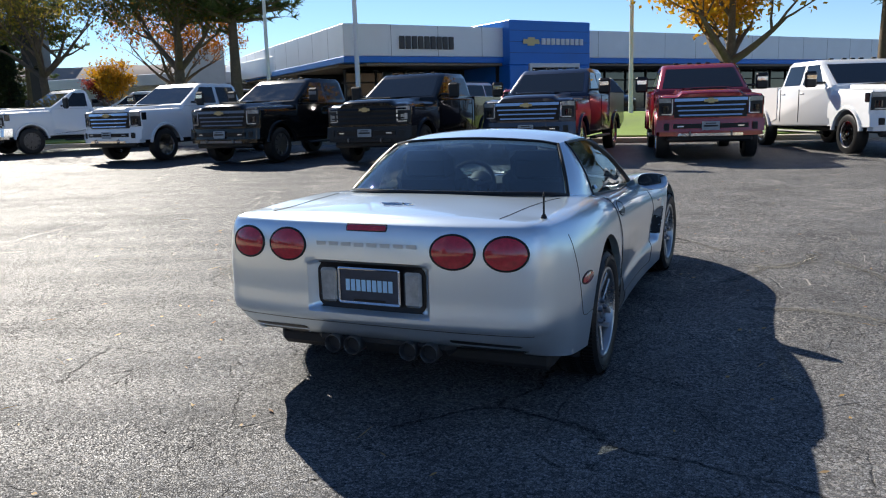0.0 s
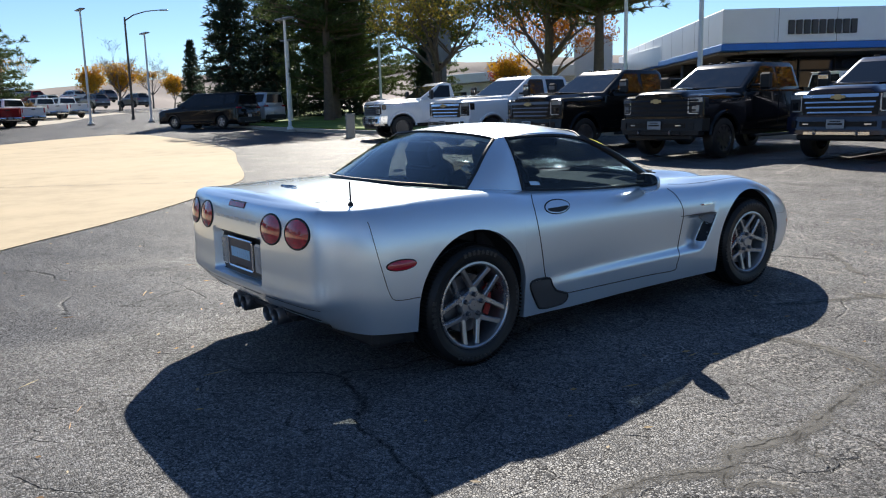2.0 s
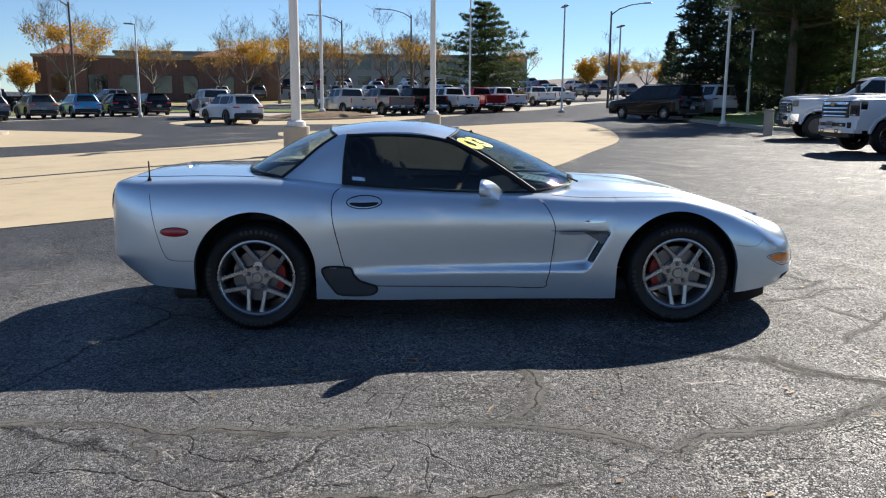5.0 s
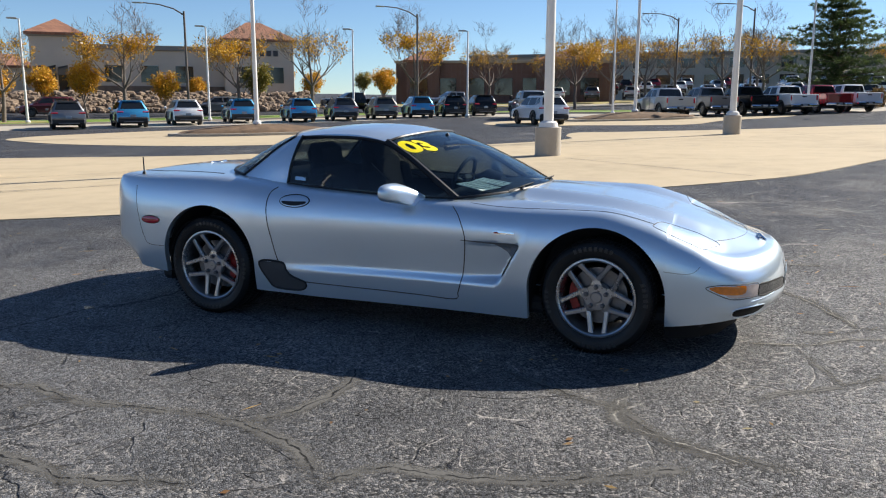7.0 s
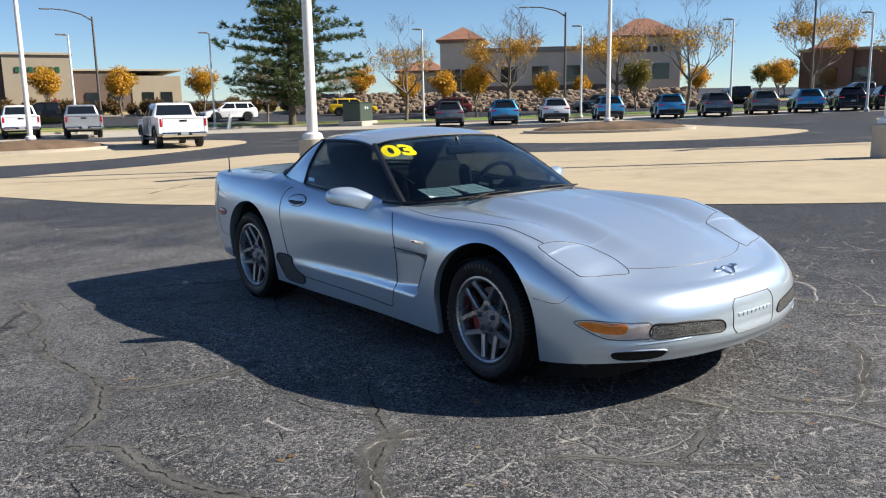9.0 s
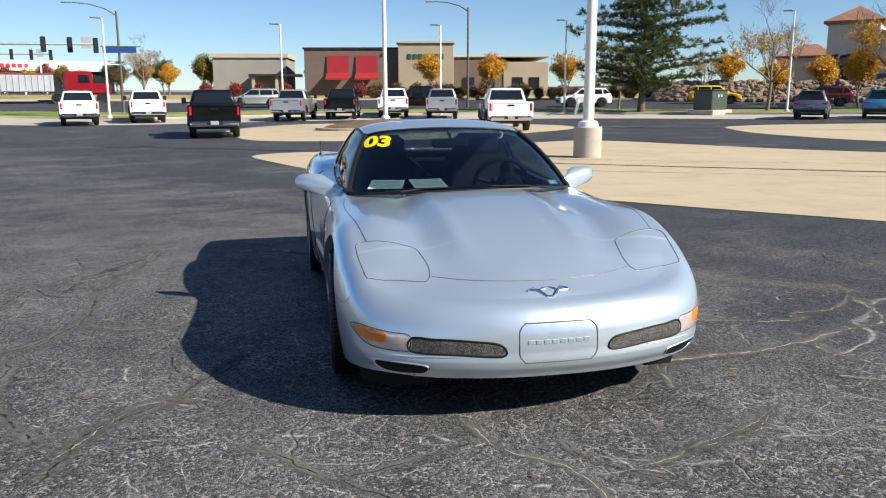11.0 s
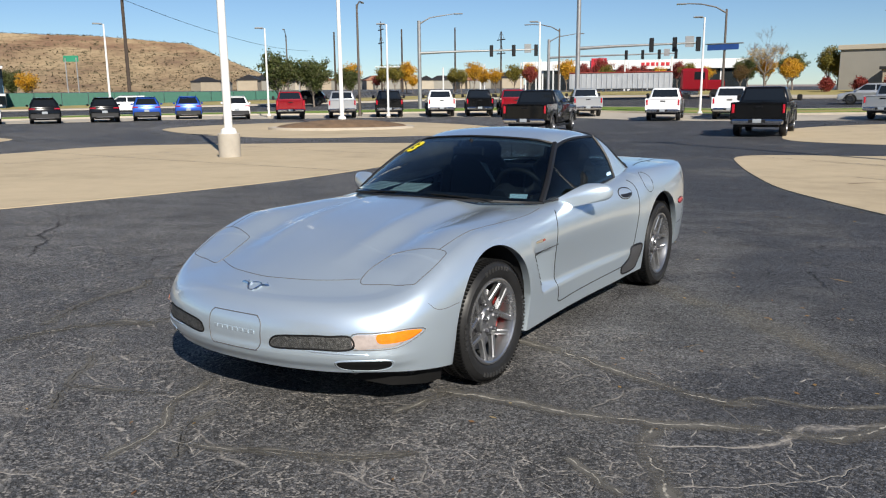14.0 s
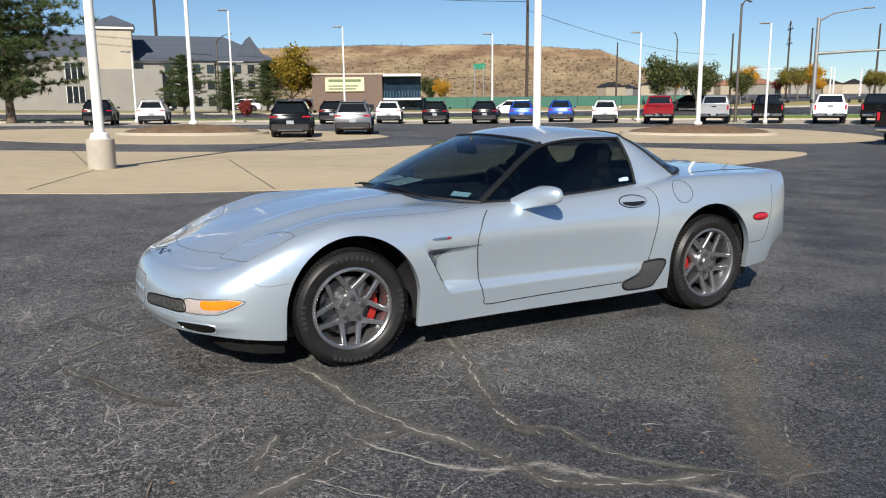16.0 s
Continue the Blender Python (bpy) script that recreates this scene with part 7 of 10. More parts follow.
def make_crossover(name, label, L=4.6, W=0.92, H=1.64, group="", dark=True, kind_word="crossover", boxy=0.0):
    root = thing(name, label, kind_word, group)
    wb, r = L * 0.59, 0.36
    yf, yr = L * 0.5 - 0.02, -L * 0.5
    belt = H * 0.62
    ar = r + 0.07
    cowl = yf - L * 0.24
    lowz = 0.26
    poly = [(yf - 0.05, lowz + 0.04), (yf, 0.5), (yf - 0.02, belt - 0.30), (yf - 0.16, belt - 0.16), (cowl, belt + 0.0), (yr + 0.10, belt + 0.05), (yr + 0.02, belt - 0.06), (yr, 0.6), (yr + 0.03, lowz + 0.08)]
    poly += [(-wb / 2 - ar - 0.02, lowz + 0.04)] + arc_pts(-wb / 2, r, ar, 170, 10) + [(-wb / 2 + ar + 0.03, lowz), (wb / 2 - ar - 0.03, lowz)] + arc_pts(wb / 2, r, ar, 170, 10)
    mb = MB()
    slab(mb, poly, W, 0.09, taper=lambda z: 1 - 0.05 * max(0, (z - 0.7)))
    part("body", mb, PAINTS["white"], root)
    fr, rr = cowl - L * 0.17, yr + 0.46 - 0.31 * boxy
    wl, wr = W * 0.94, W * (0.70 + 0.03 * boxy)
    rings = [rounded_ring(wl, yr + 0.06, cowl + 0.06, belt - 0.03, 0.12), rounded_ring(wl - 0.01, yr + 0.07, cowl + 0.02, belt + 0.05, 0.12), rounded_ring(wr, rr, fr, H - 0.10, 0.14), rounded_ring(wr - 0.05, rr + 0.04, fr - 0.10, H - 0.02, 0.14), rounded_ring(wr - 0.25, rr + 0.3, fr - 0.35, H, 0.14)]
    mb = MB()
    mb.grid(rings, closed=True)
    k = len(rings[0])
    mb.f.append(tuple(range(4 * k, 5 * k)))
    mb.m.append(0)
    part("cab", mb, PAINTS["white"], root, smooth=40)
    zb, zt = belt + 0.08, H - 0.12

    def lerp(z, a, b):
        return a + (b - a) * (z - belt - 0.05) / (H - 0.15 - belt)

    def X(z):
        return lerp(z, wl - 0.01, wr)

    def YF(z):
        return lerp(z, cowl + 0.02, fr)

    def YB(z):
        return lerp(z, yr + 0.07, rr)

    quad_pane("windscreen", [(-X(zb) + 0.07, YF(zb), zb), (X(zb) - 0.07, YF(zb), zb), (X(zt) - 0.07, YF(zt), zt), (-X(zt) + 0.07, YF(zt), zt)], DARK_GLASS, root, (0, 0.6, 0.8), 0.02)
    quad_pane("rear_window", [(-X(zb) + 0.12, YB(zb), zb + 0.02), (X(zb) - 0.12, YB(zb), zb + 0.02), (X(zt) - 0.09, YB(zt), zt), (-X(zt) + 0.09, YB(zt), zt)], DARK_GLASS, root, (0, -0.9, 0.4), 0.02)
    for s in (1, -1):
        f0, b0, f1, b1 = YF(zb) - 0.25, YB(zb) + 0.14, YF(zt) - 0.05, YB(zt) + 0.10
        m0, m1 = f0 + (b0 - f0) * 0.42, f0 + (b0 - f0) * 0.80
        for a, a2, b in ((f0, f1, m0 + 0.02), (m0 - 0.04, m0 - 0.04, m1 + 0.02)):
            quad_pane("side_window", [(s * X(zb), a, zb), (s * X(zb), b, zb), (s * X(zt), b, zt), (s * X(zt), a2, zt)], DARK_GLASS, root, (s, 0, 0.3), 0.015)
        quad_pane("quarter_window", [(s * X(zb), m1 - 0.04, zb), (s * X(zb), b0, zb + 0.1), (s * X(zt), b1, zt), (s * X(zt), m1 - 0.04, zt)], DARK_GLASS, root, (s, 0, 0.3), 0.02)
        mb = MB()
        mb.box((s * (W + 0.08), f0 + 0.02, belt + 0.10), (0.17, 0.12, 0.13), 0.04)
        part("door_mirror", mb, PAINTS["white"], root)
        mb = MB()
        mb.box((s * (W - 0.20), yr + 0.055, belt - 0.08), (0.38, 0.14, 0.075), 0.03)
        part("tail_lamp", mb, LAMP_RED, root, "red tail lamp")
        mb = MB()
        mb.box((s * (W - 0.22), yf - 0.08, belt - 0.26), (0.36, 0.18, 0.09), 0.03)
        part("headlamp", mb, LAMP_CLEAR, root)
        mb = MB()
        for yy in (wb / 2, -wb / 2):
            mb.tube([(s * (W - 0.004), y, z) for y, z in arc_pts(yy, r, ar + 0.012, 176, 4, 15)], 0.035, 6)
        mb.box((s * (W - 0.03), 0, lowz + 0.07), (0.08, wb - 2 * ar, 0.14), 0.03)
        part("cladding", mb, CLADDING if dark else PAINTS["white"], root, "dark lower cladding" if dark else "")
        for yy in (m0, m1):
            mb = MB()
            mb.box((s * (W - 0.012), yy + 0.09, belt - 0.10), (0.03, 0.17, 0.03), 0.01)
            part("door_handle", mb, PAINTS["white"], root)
        mb = MB()
        mb.tube([(s * (wr - 0.08), fr - 0.25, H - 0.005), (s * (wr - 0.08), fr - 0.4, H + 0.035), (s * (wr - 0.08), rr + 0.45, H + 0.035), (s * (wr - 0.08), rr + 0.3, H - 0.005)], 0.016, 6)
        part("roof_rail", mb, BLACK_PLASTIC, root)
    mb = MB()
    mb.box((0, yr + 0.03, 0.46), (2 * W - 0.12, 0.19, 0.34), 0.07)
    mb.box((0, yr - 0.05, 0.36), (1.1, 0.06, 0.07), 0.02, 1)
    part("rear_bumper", mb, [CLADDING, STEEL], root)
    mb = MB()
    mb.box((0, yr - 0.012, 0.70), (0.33, 0.014, 0.16), 0.01)
    part("number_plate", mb, PLATE, root)
    mb = MB()
    mb.box((0, rr + 0.02, H - 0.03), (2 * wr - 0.16, 0.22, 0.035), 0.012)
    part("roof_spoiler", mb, PAINTS["white"], root)
    mb = MB()
    mb.box((0, yf - 0.02, 0.50), (1.30, 0.08, 0.26), 0.05)
    part("grille", mb, GRILLE_BLACK, root)
    mb = MB()
    mb.box((0, 0, lowz + 0.02), (1.3, L - 0.8, 0.10), 0.03)
    part("underbody", mb, INTERIOR, root)
    road_wheels(root, wb, 2 * W - 0.26, r, 0.24, DARK_RIM if dark else RIM, 5)
    return root


def dress(root, colour, label=None):
    """Give a vehicle its own paint."""
    for ob in root.children_recursive:
        if ob.type == "MESH":
            for slot in ob.material_slots:
                if slot.material and slot.material.name == "white_paint":
                    slot.link = "OBJECT"
                    slot.material = PAINTS[colour]
    if label:
        root["label"] = label
    return root


def stand(root, x, y, dx, dy, lift=0.0):
    root.matrix_basis = pose(x, y, gz(x, y) + lift, 0, 0, yaw_of(dx, dy))


def another(root, x, y, dx, dy, colour, label, lift=0.0):
    ob = copy_thing(root, pose(x, y, gz(x, y) + lift, 0, 0, yaw_of(dx, dy)))
    for o in ob.children_recursive:
        if o.type == "MESH":
            for slot in o.material_slots:
                if slot.material and slot.material.name.endswith("_paint") and slot.link == "OBJECT" or (slot.material and slot.material.name == "white_paint"):
                    slot.link = "OBJECT"
                    slot.material = PAINTS[colour]
    ob["label"] = label
    return ob


# heavy trucks in front of the showroom
def by_axle(x, y, dx, dy, wb):
    n = math.hypot(dx, dy)
    return x - dx / n * wb / 2, y - dy / n * wb / 2


G1 = "trucks in front of the showroom"
hd = make_pickup("pickup_truck", "white heavy-duty crew-cab pickup with chrome grille bars", True, "crew", "bars", G1, PAINTS["white"])
stand(hd, *by_axle(-14.3, 11.0, -0.05, -1, 4.0), -0.05, -1)
hd_dark = make_pickup("pickup_truck", "black heavy-duty crew-cab pickup with a black grille", True, "crew", "dark", G1, BLACK_PLASTIC)
dress(hd_dark, "black")
stand(hd_dark, *by_axle(-6.75, 10.9, 0.02, -1, 4.0), 0.02, -1)
_k = another(hd, *by_axle(-10.55, 10.8, -0.03, -1, 4.0), -0.03, -1, "black", "black heavy-duty crew-cab pickup with dark chrome grille bars")
for _o in _k.children_recursive:
    for _s in _o.material_slots if _o.type == "MESH" else []:
        if _s.material in (CHROME, RIM):
            _s.link, _s.material = "OBJECT", (STEEL if _s.material == CHROME else DARK_RIM)
another(hd, *by_axle(-3.45, 12.0, 0.03, -1, 4.0), 0.03, -1, "navy", "navy blue heavy-duty crew-cab pickup with chrome grille bars")
another(hd, *by_axle(0.1, 12.4, 0.20, -0.98, 4.0), 0.20, -0.98, "red", "dark red heavy-duty crew-cab pickup with chrome grille bars")
another(hd, *by_axle(3.75, 13.8, 0.45, -0.9, 4.0), 0.45, -0.9, "white", "white heavy-duty extended-cab pickup with alloy wheels, parked at an angle")
hd_reg = make_pickup("pickup_truck", "white regular-cab work truck with a dark grille", True, "reg", "dark", G1, CHROME)
stand(hd_reg, *by_axle(-21.2, 12.8, -0.25, -0.97, 4.0), -0.25, -0.97)

# pickups and crossovers round the lot, tails towards the middle
G2, G3 = "pickups parked round the lot", "crossovers parked round the lot"
p0 = make_pickup("pickup_truck", "white crew-cab pickup seen from behind, parked by the lawn", False, "crew", "bars", G2, CHROME)
stand(p0, -9.2, -32.2, -0.156, -0.988)
for x, y, c, d, nm in ((4.2, -30.6, "black", (0.10, -1), "black crew-cab pickup with a chrome rear bumper"), (13.9, -29.4, "black", (0.19, -0.98), "black crew-cab pickup parked on the concrete apron"),
                       (13.1, -45.2, "white", (0.25, -1), "white crew-cab pickup backed from the lawn"), (9.7, -47.6, "white", (0.2, -1), "white crew-cab pickup beside a lamp pole"),
                       (0.5, -47.8, "silver", (-0.2, -1), "silver crew-cab pickup parked by the lawn"), (-2.7, -49.2, "black", (-0.15, -1), "black crew-cab pickup parked by the lawn"),
                       (-6.3, -50.5, "white", (-0.15, -1), "white crew-cab pickup parked by the lawn"), (-9.2, -47.7, "silver", (-0.2, -1), "pale silver crew-cab pickup parked by the lawn"),
                       (20.8, -50.2, "silver", (0.5, -0.9), "silver crew-cab pickup parked by the lawn"), (25.7, -48.3, "red", (0.55, -0.85), "bright red crew-cab pickup parked by the lawn"),
                       (28.7, -48.4, "black", (0.55, -0.85), "dark blue-black crew-cab pickup parked by the lawn"), (31.3, -46.9, "white", (0.6, -0.8), "white crew-cab pickup parked by the lawn"),
                       (34.5, -44.7, "black", (0.62, -0.8), "black crew-cab pickup parked by the lawn"), (36.8, -41.9, "silver", (0.65, -0.76), "silver crew-cab pickup parked by the lawn"),
                       (39.3, -38.9, "red", (0.7, -0.7), "red crew-cab pickup parked by the lawn")):
    another(p0, x, y, d[0], d[1], c, nm)
for x, y, c in ((-51.2, -6.0, "silver"), (-53.2, -3.5, "grey"), (-54.6, -1.1, "black"), (-56.2, 1.3, "white"), (-58.4, 3.5, "red"), (-61.0, 5.5, "white"), (-73.5, 7.6, "silver"), (-76.5, 10.7, "white"), (-80.0, 13.3, "white"), (-49.1, -14.8, "silver")):
    another(p0, x, y, -0.86, -0.5 if x > -70 else -0.3, c, c.replace("grey", "dark grey") + " crew-cab pickup parked at the edge of the lot")
c0 = make_crossover("crossover", "grey crossover with dark cladding, parked by the lawn", group=G3)
dress(c0, "grey")
stand(c0, -29.8, -37.6, -0.62, -0.78)
for x, y, c, d in ((-33.1, -36.0, "sky_blue", (-0.62, -0.78)), (-36.8, -34.9, "white", (-0.65, -0.76)), (-40.7, -33.4, "sky_blue", (-0.68, -0.73)), (-43.1, -30.1, "sky_blue", (-0.72, -0.7)), (-46.1, -28.4, "grey", (-0.75, -0.66)),
                   (-49.4, -26.8, "green_grey", (-0.78, -0.62)), (-51.9, -24.9, "sky_blue", (-0.8, -0.6)), (-54.3, -23.1, "black", (-0.82, -0.57)), (-56.6, -21.4, "black", (-0.84, -0.54)), (-39.8, -11.3, "white", (-0.78, -0.62)),
                   (50.7, -18.0, "black", (0.9, -0.4)), (50.0, -22.2, "white", (0.88, -0.46)), (47.9, -25.0, "black", (0.86, -0.5)), (46.8, -28.6, "black", (0.84, -0.54)), (46.2, -31.6, "blue", (0.8, -0.6)), (45.9, -35.0, "blue", (0.78, -0.63)), (42.3, -36.4, "white", (0.75, -0.66)),
                   (31.9, -8.9, "black", (0.93, -0.36)), (33.8, -12.8, "grey", (0.9, -0.42)), (52.8, -2.5, "black", (0.97, -0.2)), (53.7, -6.0, "white", (0.96, -0.25))):
    another(c0, x, y, d[0], d[1], c, {"sky_blue": "bright blue", "green_grey": "grey-green"}.get(c, c) + " crossover with dark cladding, parked by the lawn" if abs(x) > 42 or y < -30 else {"sky_blue": "bright blue"}.get(c, c) + " crossover parked on the concrete apron")
# large black SUV and its pale neighbour by the pines
suv = make_crossover("suv", "black full-size SUV parked beside the lawn under pines", 5.8, 1.03, 1.95, "", False, "suv", 1.3)
dress(suv, "black")
stand(suv, -40.6, 13.0, -0.80, -0.42, 0.02)
another(suv, -43.2, 15.8, -0.80, -0.42, "silver", "pale silver SUV parked beside a black one", 0.02)
for x, y, d, c, lab in ((-27.4, 25.1, (-0.9, -0.4), "white", "white SUV parked behind the lawn"), (-25.7, 27.7, (-0.9, -0.4), "grey", "grey SUV parked behind the lawn"), (-24.1, 30.1, (-0.9, -0.4), "black", "black SUV parked behind the lawn"),
                        (-13.0, 32.6, (0.2, 1), "white", "white SUV parked at the showroom entrance"), (-7.0, 33.5, (0.5, -0.9), "black", "black van parked before the showroom"), (5.2, 38.5, (-0.9, -0.5), "black", "dark SUV parked before the showroom")):
    another(suv, x, y, d[0], d[1], c, lab, 0.15)
another(c0, -10.2, 31.0, 0.3, -0.95, "red", "red crossover parked before the showroom", 0.1)
# street traffic, standing
for x, y, d, c, lab in ((-24.4, -61.3, (1, -0.1), "white", "white crossover on the street"), (-42.2, -53.8, (0.85, -0.5), "maroon", "dark red crossover on the street"), (-54.2, -46.3, (0.8, -0.6), "grey", "dark crossover on the street"),
                        (3.7, -66.5, (1, 0.05), "silver", "pale crossover on the street"), (98.8, -23.7, (0.3, 0.95), "white", "white van on the street"), (61.4, -40.4, (0.6, 0.8), "white", "white pickup-sized van on the street"), (-37.2, -61.9, (-0.9, 0.45), "yellow", "yellow crossover on the street"), (58.0, -60.6, (0.8, 0.6), "black", "dark crossover on the street")):
    another(c0, x, y, d[0], d[1], c, lab)
for x, y, d, c, lab in ((-9.6, -60.4, (0.98, -0.15), "black", "dark pickup on the street"), (-62.1, -36.8, (0.75, -0.65), "black", "black pickup beyond the row of crossovers"), (-70.1, -29.7, (0.7, -0.7), "grey", "dark grey pickup beyond the row of crossovers")):
    another(p0, x, y, d[0], d[1], c, lab)
# crowded far lot on the slope to the west
random.seed(5)
for k in range(34):
    a = k % 12
    b = k // 12
    x, y = -96 - 11 * b + random.uniform(-1.5, 1.5), -26 + a * 4.6 + random.uniform(-0.5, 0.5)
    another(c0, x, y, -0.95, -0.25, random.choice(["white", "silver", "white", "grey", "black", "red", "silver", "white"]), "car in a crowded far lot", 0.5 + 0.5 * b)

# ---------- lamp poles ----------
def pole_thing(x, y, h, r0, r1, base_r, base_h, label, group, heads=1, turn=0.0, mat=None, cross=0.0):
    root = thing("lamp_pole", label, "lamp pole", group, m=pose(x, y, gz(x, y), 0, 0, turn))
    mat = mat or WHITE_POLE
    if base_h:
        mb = MB()
        mb.lathe([(0, base_h), (base_r - 0.02, base_h), (base_r, base_h - 0.02), (base_r, -0.3)], 40)
        part("footing", mb, POST_CONC, root, "round concrete footing")
    mb = MB()
    mb.lathe([(0.0, 0.15), (r0 * 1.25, 0.15), (r0 * 1.75, 0.11), (r0 * 1.95, 0.0), (0, 0)], 20, at=Matrix.Translation((0, 0, base_h)))
    part("base_cover", mb, mat, root)
    mb = MB()
    mb.lathe([(r0, base_h), (r1, h), (0, h)], 16)
    part("shaft", mb, mat, root)
    mb = MB()
    mb.box((r0 * 1.02, 0, base_h + 0.55), (0.02, 0.09, 0.16), 0.005)
    part("access_cover", mb, mat, root)
    for k in range(heads):
        a = k * 2 * math.pi / heads
        mb = MB()
        mb.box((0.42 * math.cos(a), 0.42 * math.sin(a), h + 0.03), (0.62, 0.36, 0.09), 0.03)
        mb.box((0.15 * math.cos(a), 0.15 * math.sin(a), h - 0.01), (0.30, 0.06, 0.06), 0.01)
        part("lamp_head", mb, GALV, root, "flat grey lamp head")
    if cross:
        mb = MB()
        mb.tube([(-0.9, 0, cross), (0.9, 0, cross)], 0.03, 6)
        part("cross_bar", mb, mat, root)
    return root


GP, GQ = "white lamp poles on concrete footings", "slim white lamp poles round the lot"
for x, y, fr, fh in ((-15.47, -3.7, 0.345, 0.77), (-29.0, 0.02, 0.345, 0.77), (-6.22, -13.4, 0.345, 0.77), (14.2, -10.45, 0.30, 0.66), (15.2, 1.07, 0.31, 0.70)):
    pole_thing(x, y, 10.6, 0.135 if x < 0 else 0.115, 0.09, fr, fh, "white steel lamp pole on a round concrete footing", GP, 2)
for x, y, *_ in ISLES:
    pole_thing(x, y, 10.4, 0.115, 0.08, 0.2, 0.52, "white steel lamp pole in a mulched island", GP, 2)
for x, y, h in ((32.6, -42.1, 6.6), (23.1, -47.5, 6.6), (12.6, -51.1, 6.5), (1.3, -52.6, 6.3), (-9.9, -51.9, 6.3), (55.5, -11.9, 8.1), (53.0, -19.8, 7.1), (47.9, -29.9, 6.6), (41.3, -38.7, 6.5), (-33.2, -45.1, 6.9), (-41.7, -36.8, 6.7), (-47.9, -28.3, 6.6), (-51.8, -20.6, 6.4), (-19.2, -51.6, 6.7),
                (-56.1, -10.4, 8.7), (-56.5, 3.1, 9.2), (56.8, -5.2, 5.0)):
    pole_thing(x, y, h, 0.085, 0.055, 0.15, 0.12, "slim white lamp pole with a flat lamp head", GQ, 1, turn=yaw_of(-x, -y), cross=h * 0.55 if x in (32.6, 12.6, 55.5) else 0.0)
for x, y, h in ((-18.0, 22.2, 9.5), (-11.5, 18.1, 9.5), (-3.8, 25.1, 9.5), (-32.2, 13.9, 5.4), (-43.5, 19.6, 5.2), (-38.6, 23.4, 6.2), (-51.7, 24.2, 7.0), (-55.5, 10.1, 7.8), (-56.5, 14.6, 6.4)):
    pole_thing(x, y, h, 0.085, 0.06, 0.25, 0.3 if h > 9 else 0.12, "white lamp pole on the showroom lawn", GQ, 2 if h < 9 else 1)


def street_light(x, y, h, tx, ty, reach=3.0, mat=None, label="weathered brown street light with a curved arm"):
    root = thing("street_light", label, "street light", "curved-arm street lights", m=pose(x, y, gz(x, y), 0, 0, math.degrees(math.atan2(ty, tx))))
    mb = MB()
    mb.lathe([(0.14, 0), (0.13, 0.3), (0.11, 0.32), (0.075, h), (0, h)], 12)
    part("shaft", mb, mat or BRONZE_POLE, root)
    mb = MB()
    mb.tube([(0, 0, h - 0.3), (reach * 0.25, 0, h + 0.15), (reach * 0.6, 0, h + 0.42), (reach, 0, h + 0.5)], [0.06, 0.05, 0.045, 0.04], 8)
    part("arm", mb, mat or BRONZE_POLE, root)
    mb = MB()
    mb.box((reach + 0.3, 0, h + 0.48), (0.75, 0.28, 0.10), 0.04)
    part("lamp_head", mb, GALV, root)
    return root


for x, y, h, tx, ty in ((13.2, -59.1, 7.5, 1, 0.3), (33.3, -72.6, 7.4, 1, 0.3), (-14.5, -63.3, 8.4, 1, -0.2), (36.4, -43.5, 8.3, 0.5, -0.8), (-44.7, -41.3, 8.2, 0.7, -0.7), (-58.1, -27.8, 8.5, 0.7, -0.7), (-78.0, -1.8, 9.2, 0.2, -1), (-82.0, -9.3, 9.0, 0.2, -1), (67.8, -68.3, 8, -0.5, 0.6), (86.6, -18.0, 8, -0.9, -0.2), (-66.0, 16.0, 8.4, 0.6, 0.8)):
    street_light(x, y, h, tx, ty)


def signal_mast(x, y, h, ax, ay, arm_z, n, lamp_dir):
    L = math.hypot(ax - x, ay - y)
    root = thing("traffic_signal", "grey traffic signal mast with a long arm and black signal heads", "traffic signal", "traffic signals", m=pose(x, y, gz(x, y), 0, 0, math.degrees(math.atan2(ay - y, ax - x))))
    mb = MB()
    mb.lathe([(0.20, 0), (0.18, 0.4), (0.15, h), (0, h)], 14)
    part("mast", mb, GALV, root)
    mb = MB()
    mb.tube([(0, 0, arm_z - 0.1), (L * 0.3, 0, arm_z), (L, 0, arm_z + 0.1)], [0.13, 0.10, 0.06], 10)
    part("arm", mb, GALV, root)
    mb = MB()
    mb.tube([(0, 0, h - 0.3), (lamp_dir * 1.0, 0, h + 0.25), (lamp_dir * 3.2, 0, h + 0.55)], [0.07, 0.05, 0.04], 8)
    mb.box((lamp_dir * 3.5, 0, h + 0.53), (0.8, 0.3, 0.1), 0.04)
    part("street_lamp_arm", mb, GALV, root)
    for k in range(n):
        q = L * (0.62 + 0.38 * k / max(1, n - 1))
        hd_ = MB()
        hd_.box((q, 0, arm_z + 0.02), (0.32, 0.26, 1.0), 0.04)
        for j in range(3):
            hd_.lathe([(0.11, 0), (0.12, 0.16), (0.10, 0.16), (0.09, 0.0)], 12, at=pose(q, 0.13, arm_z + 0.32 - 0.30 * j, -90, 0, 0))
        part("signal_head", hd_, BLACK_PLASTIC, root, "black three-lamp signal head")
    mb = MB()
    mb.box((L * 0.93, 0, arm_z + 0.20), (0.6, 0.03, 0.75), 0.01)
    part("sign_panel", mb, surface("grey_sign_back", (0.25, 0.26, 0.27), 0.5, relief=0), root)
    return root


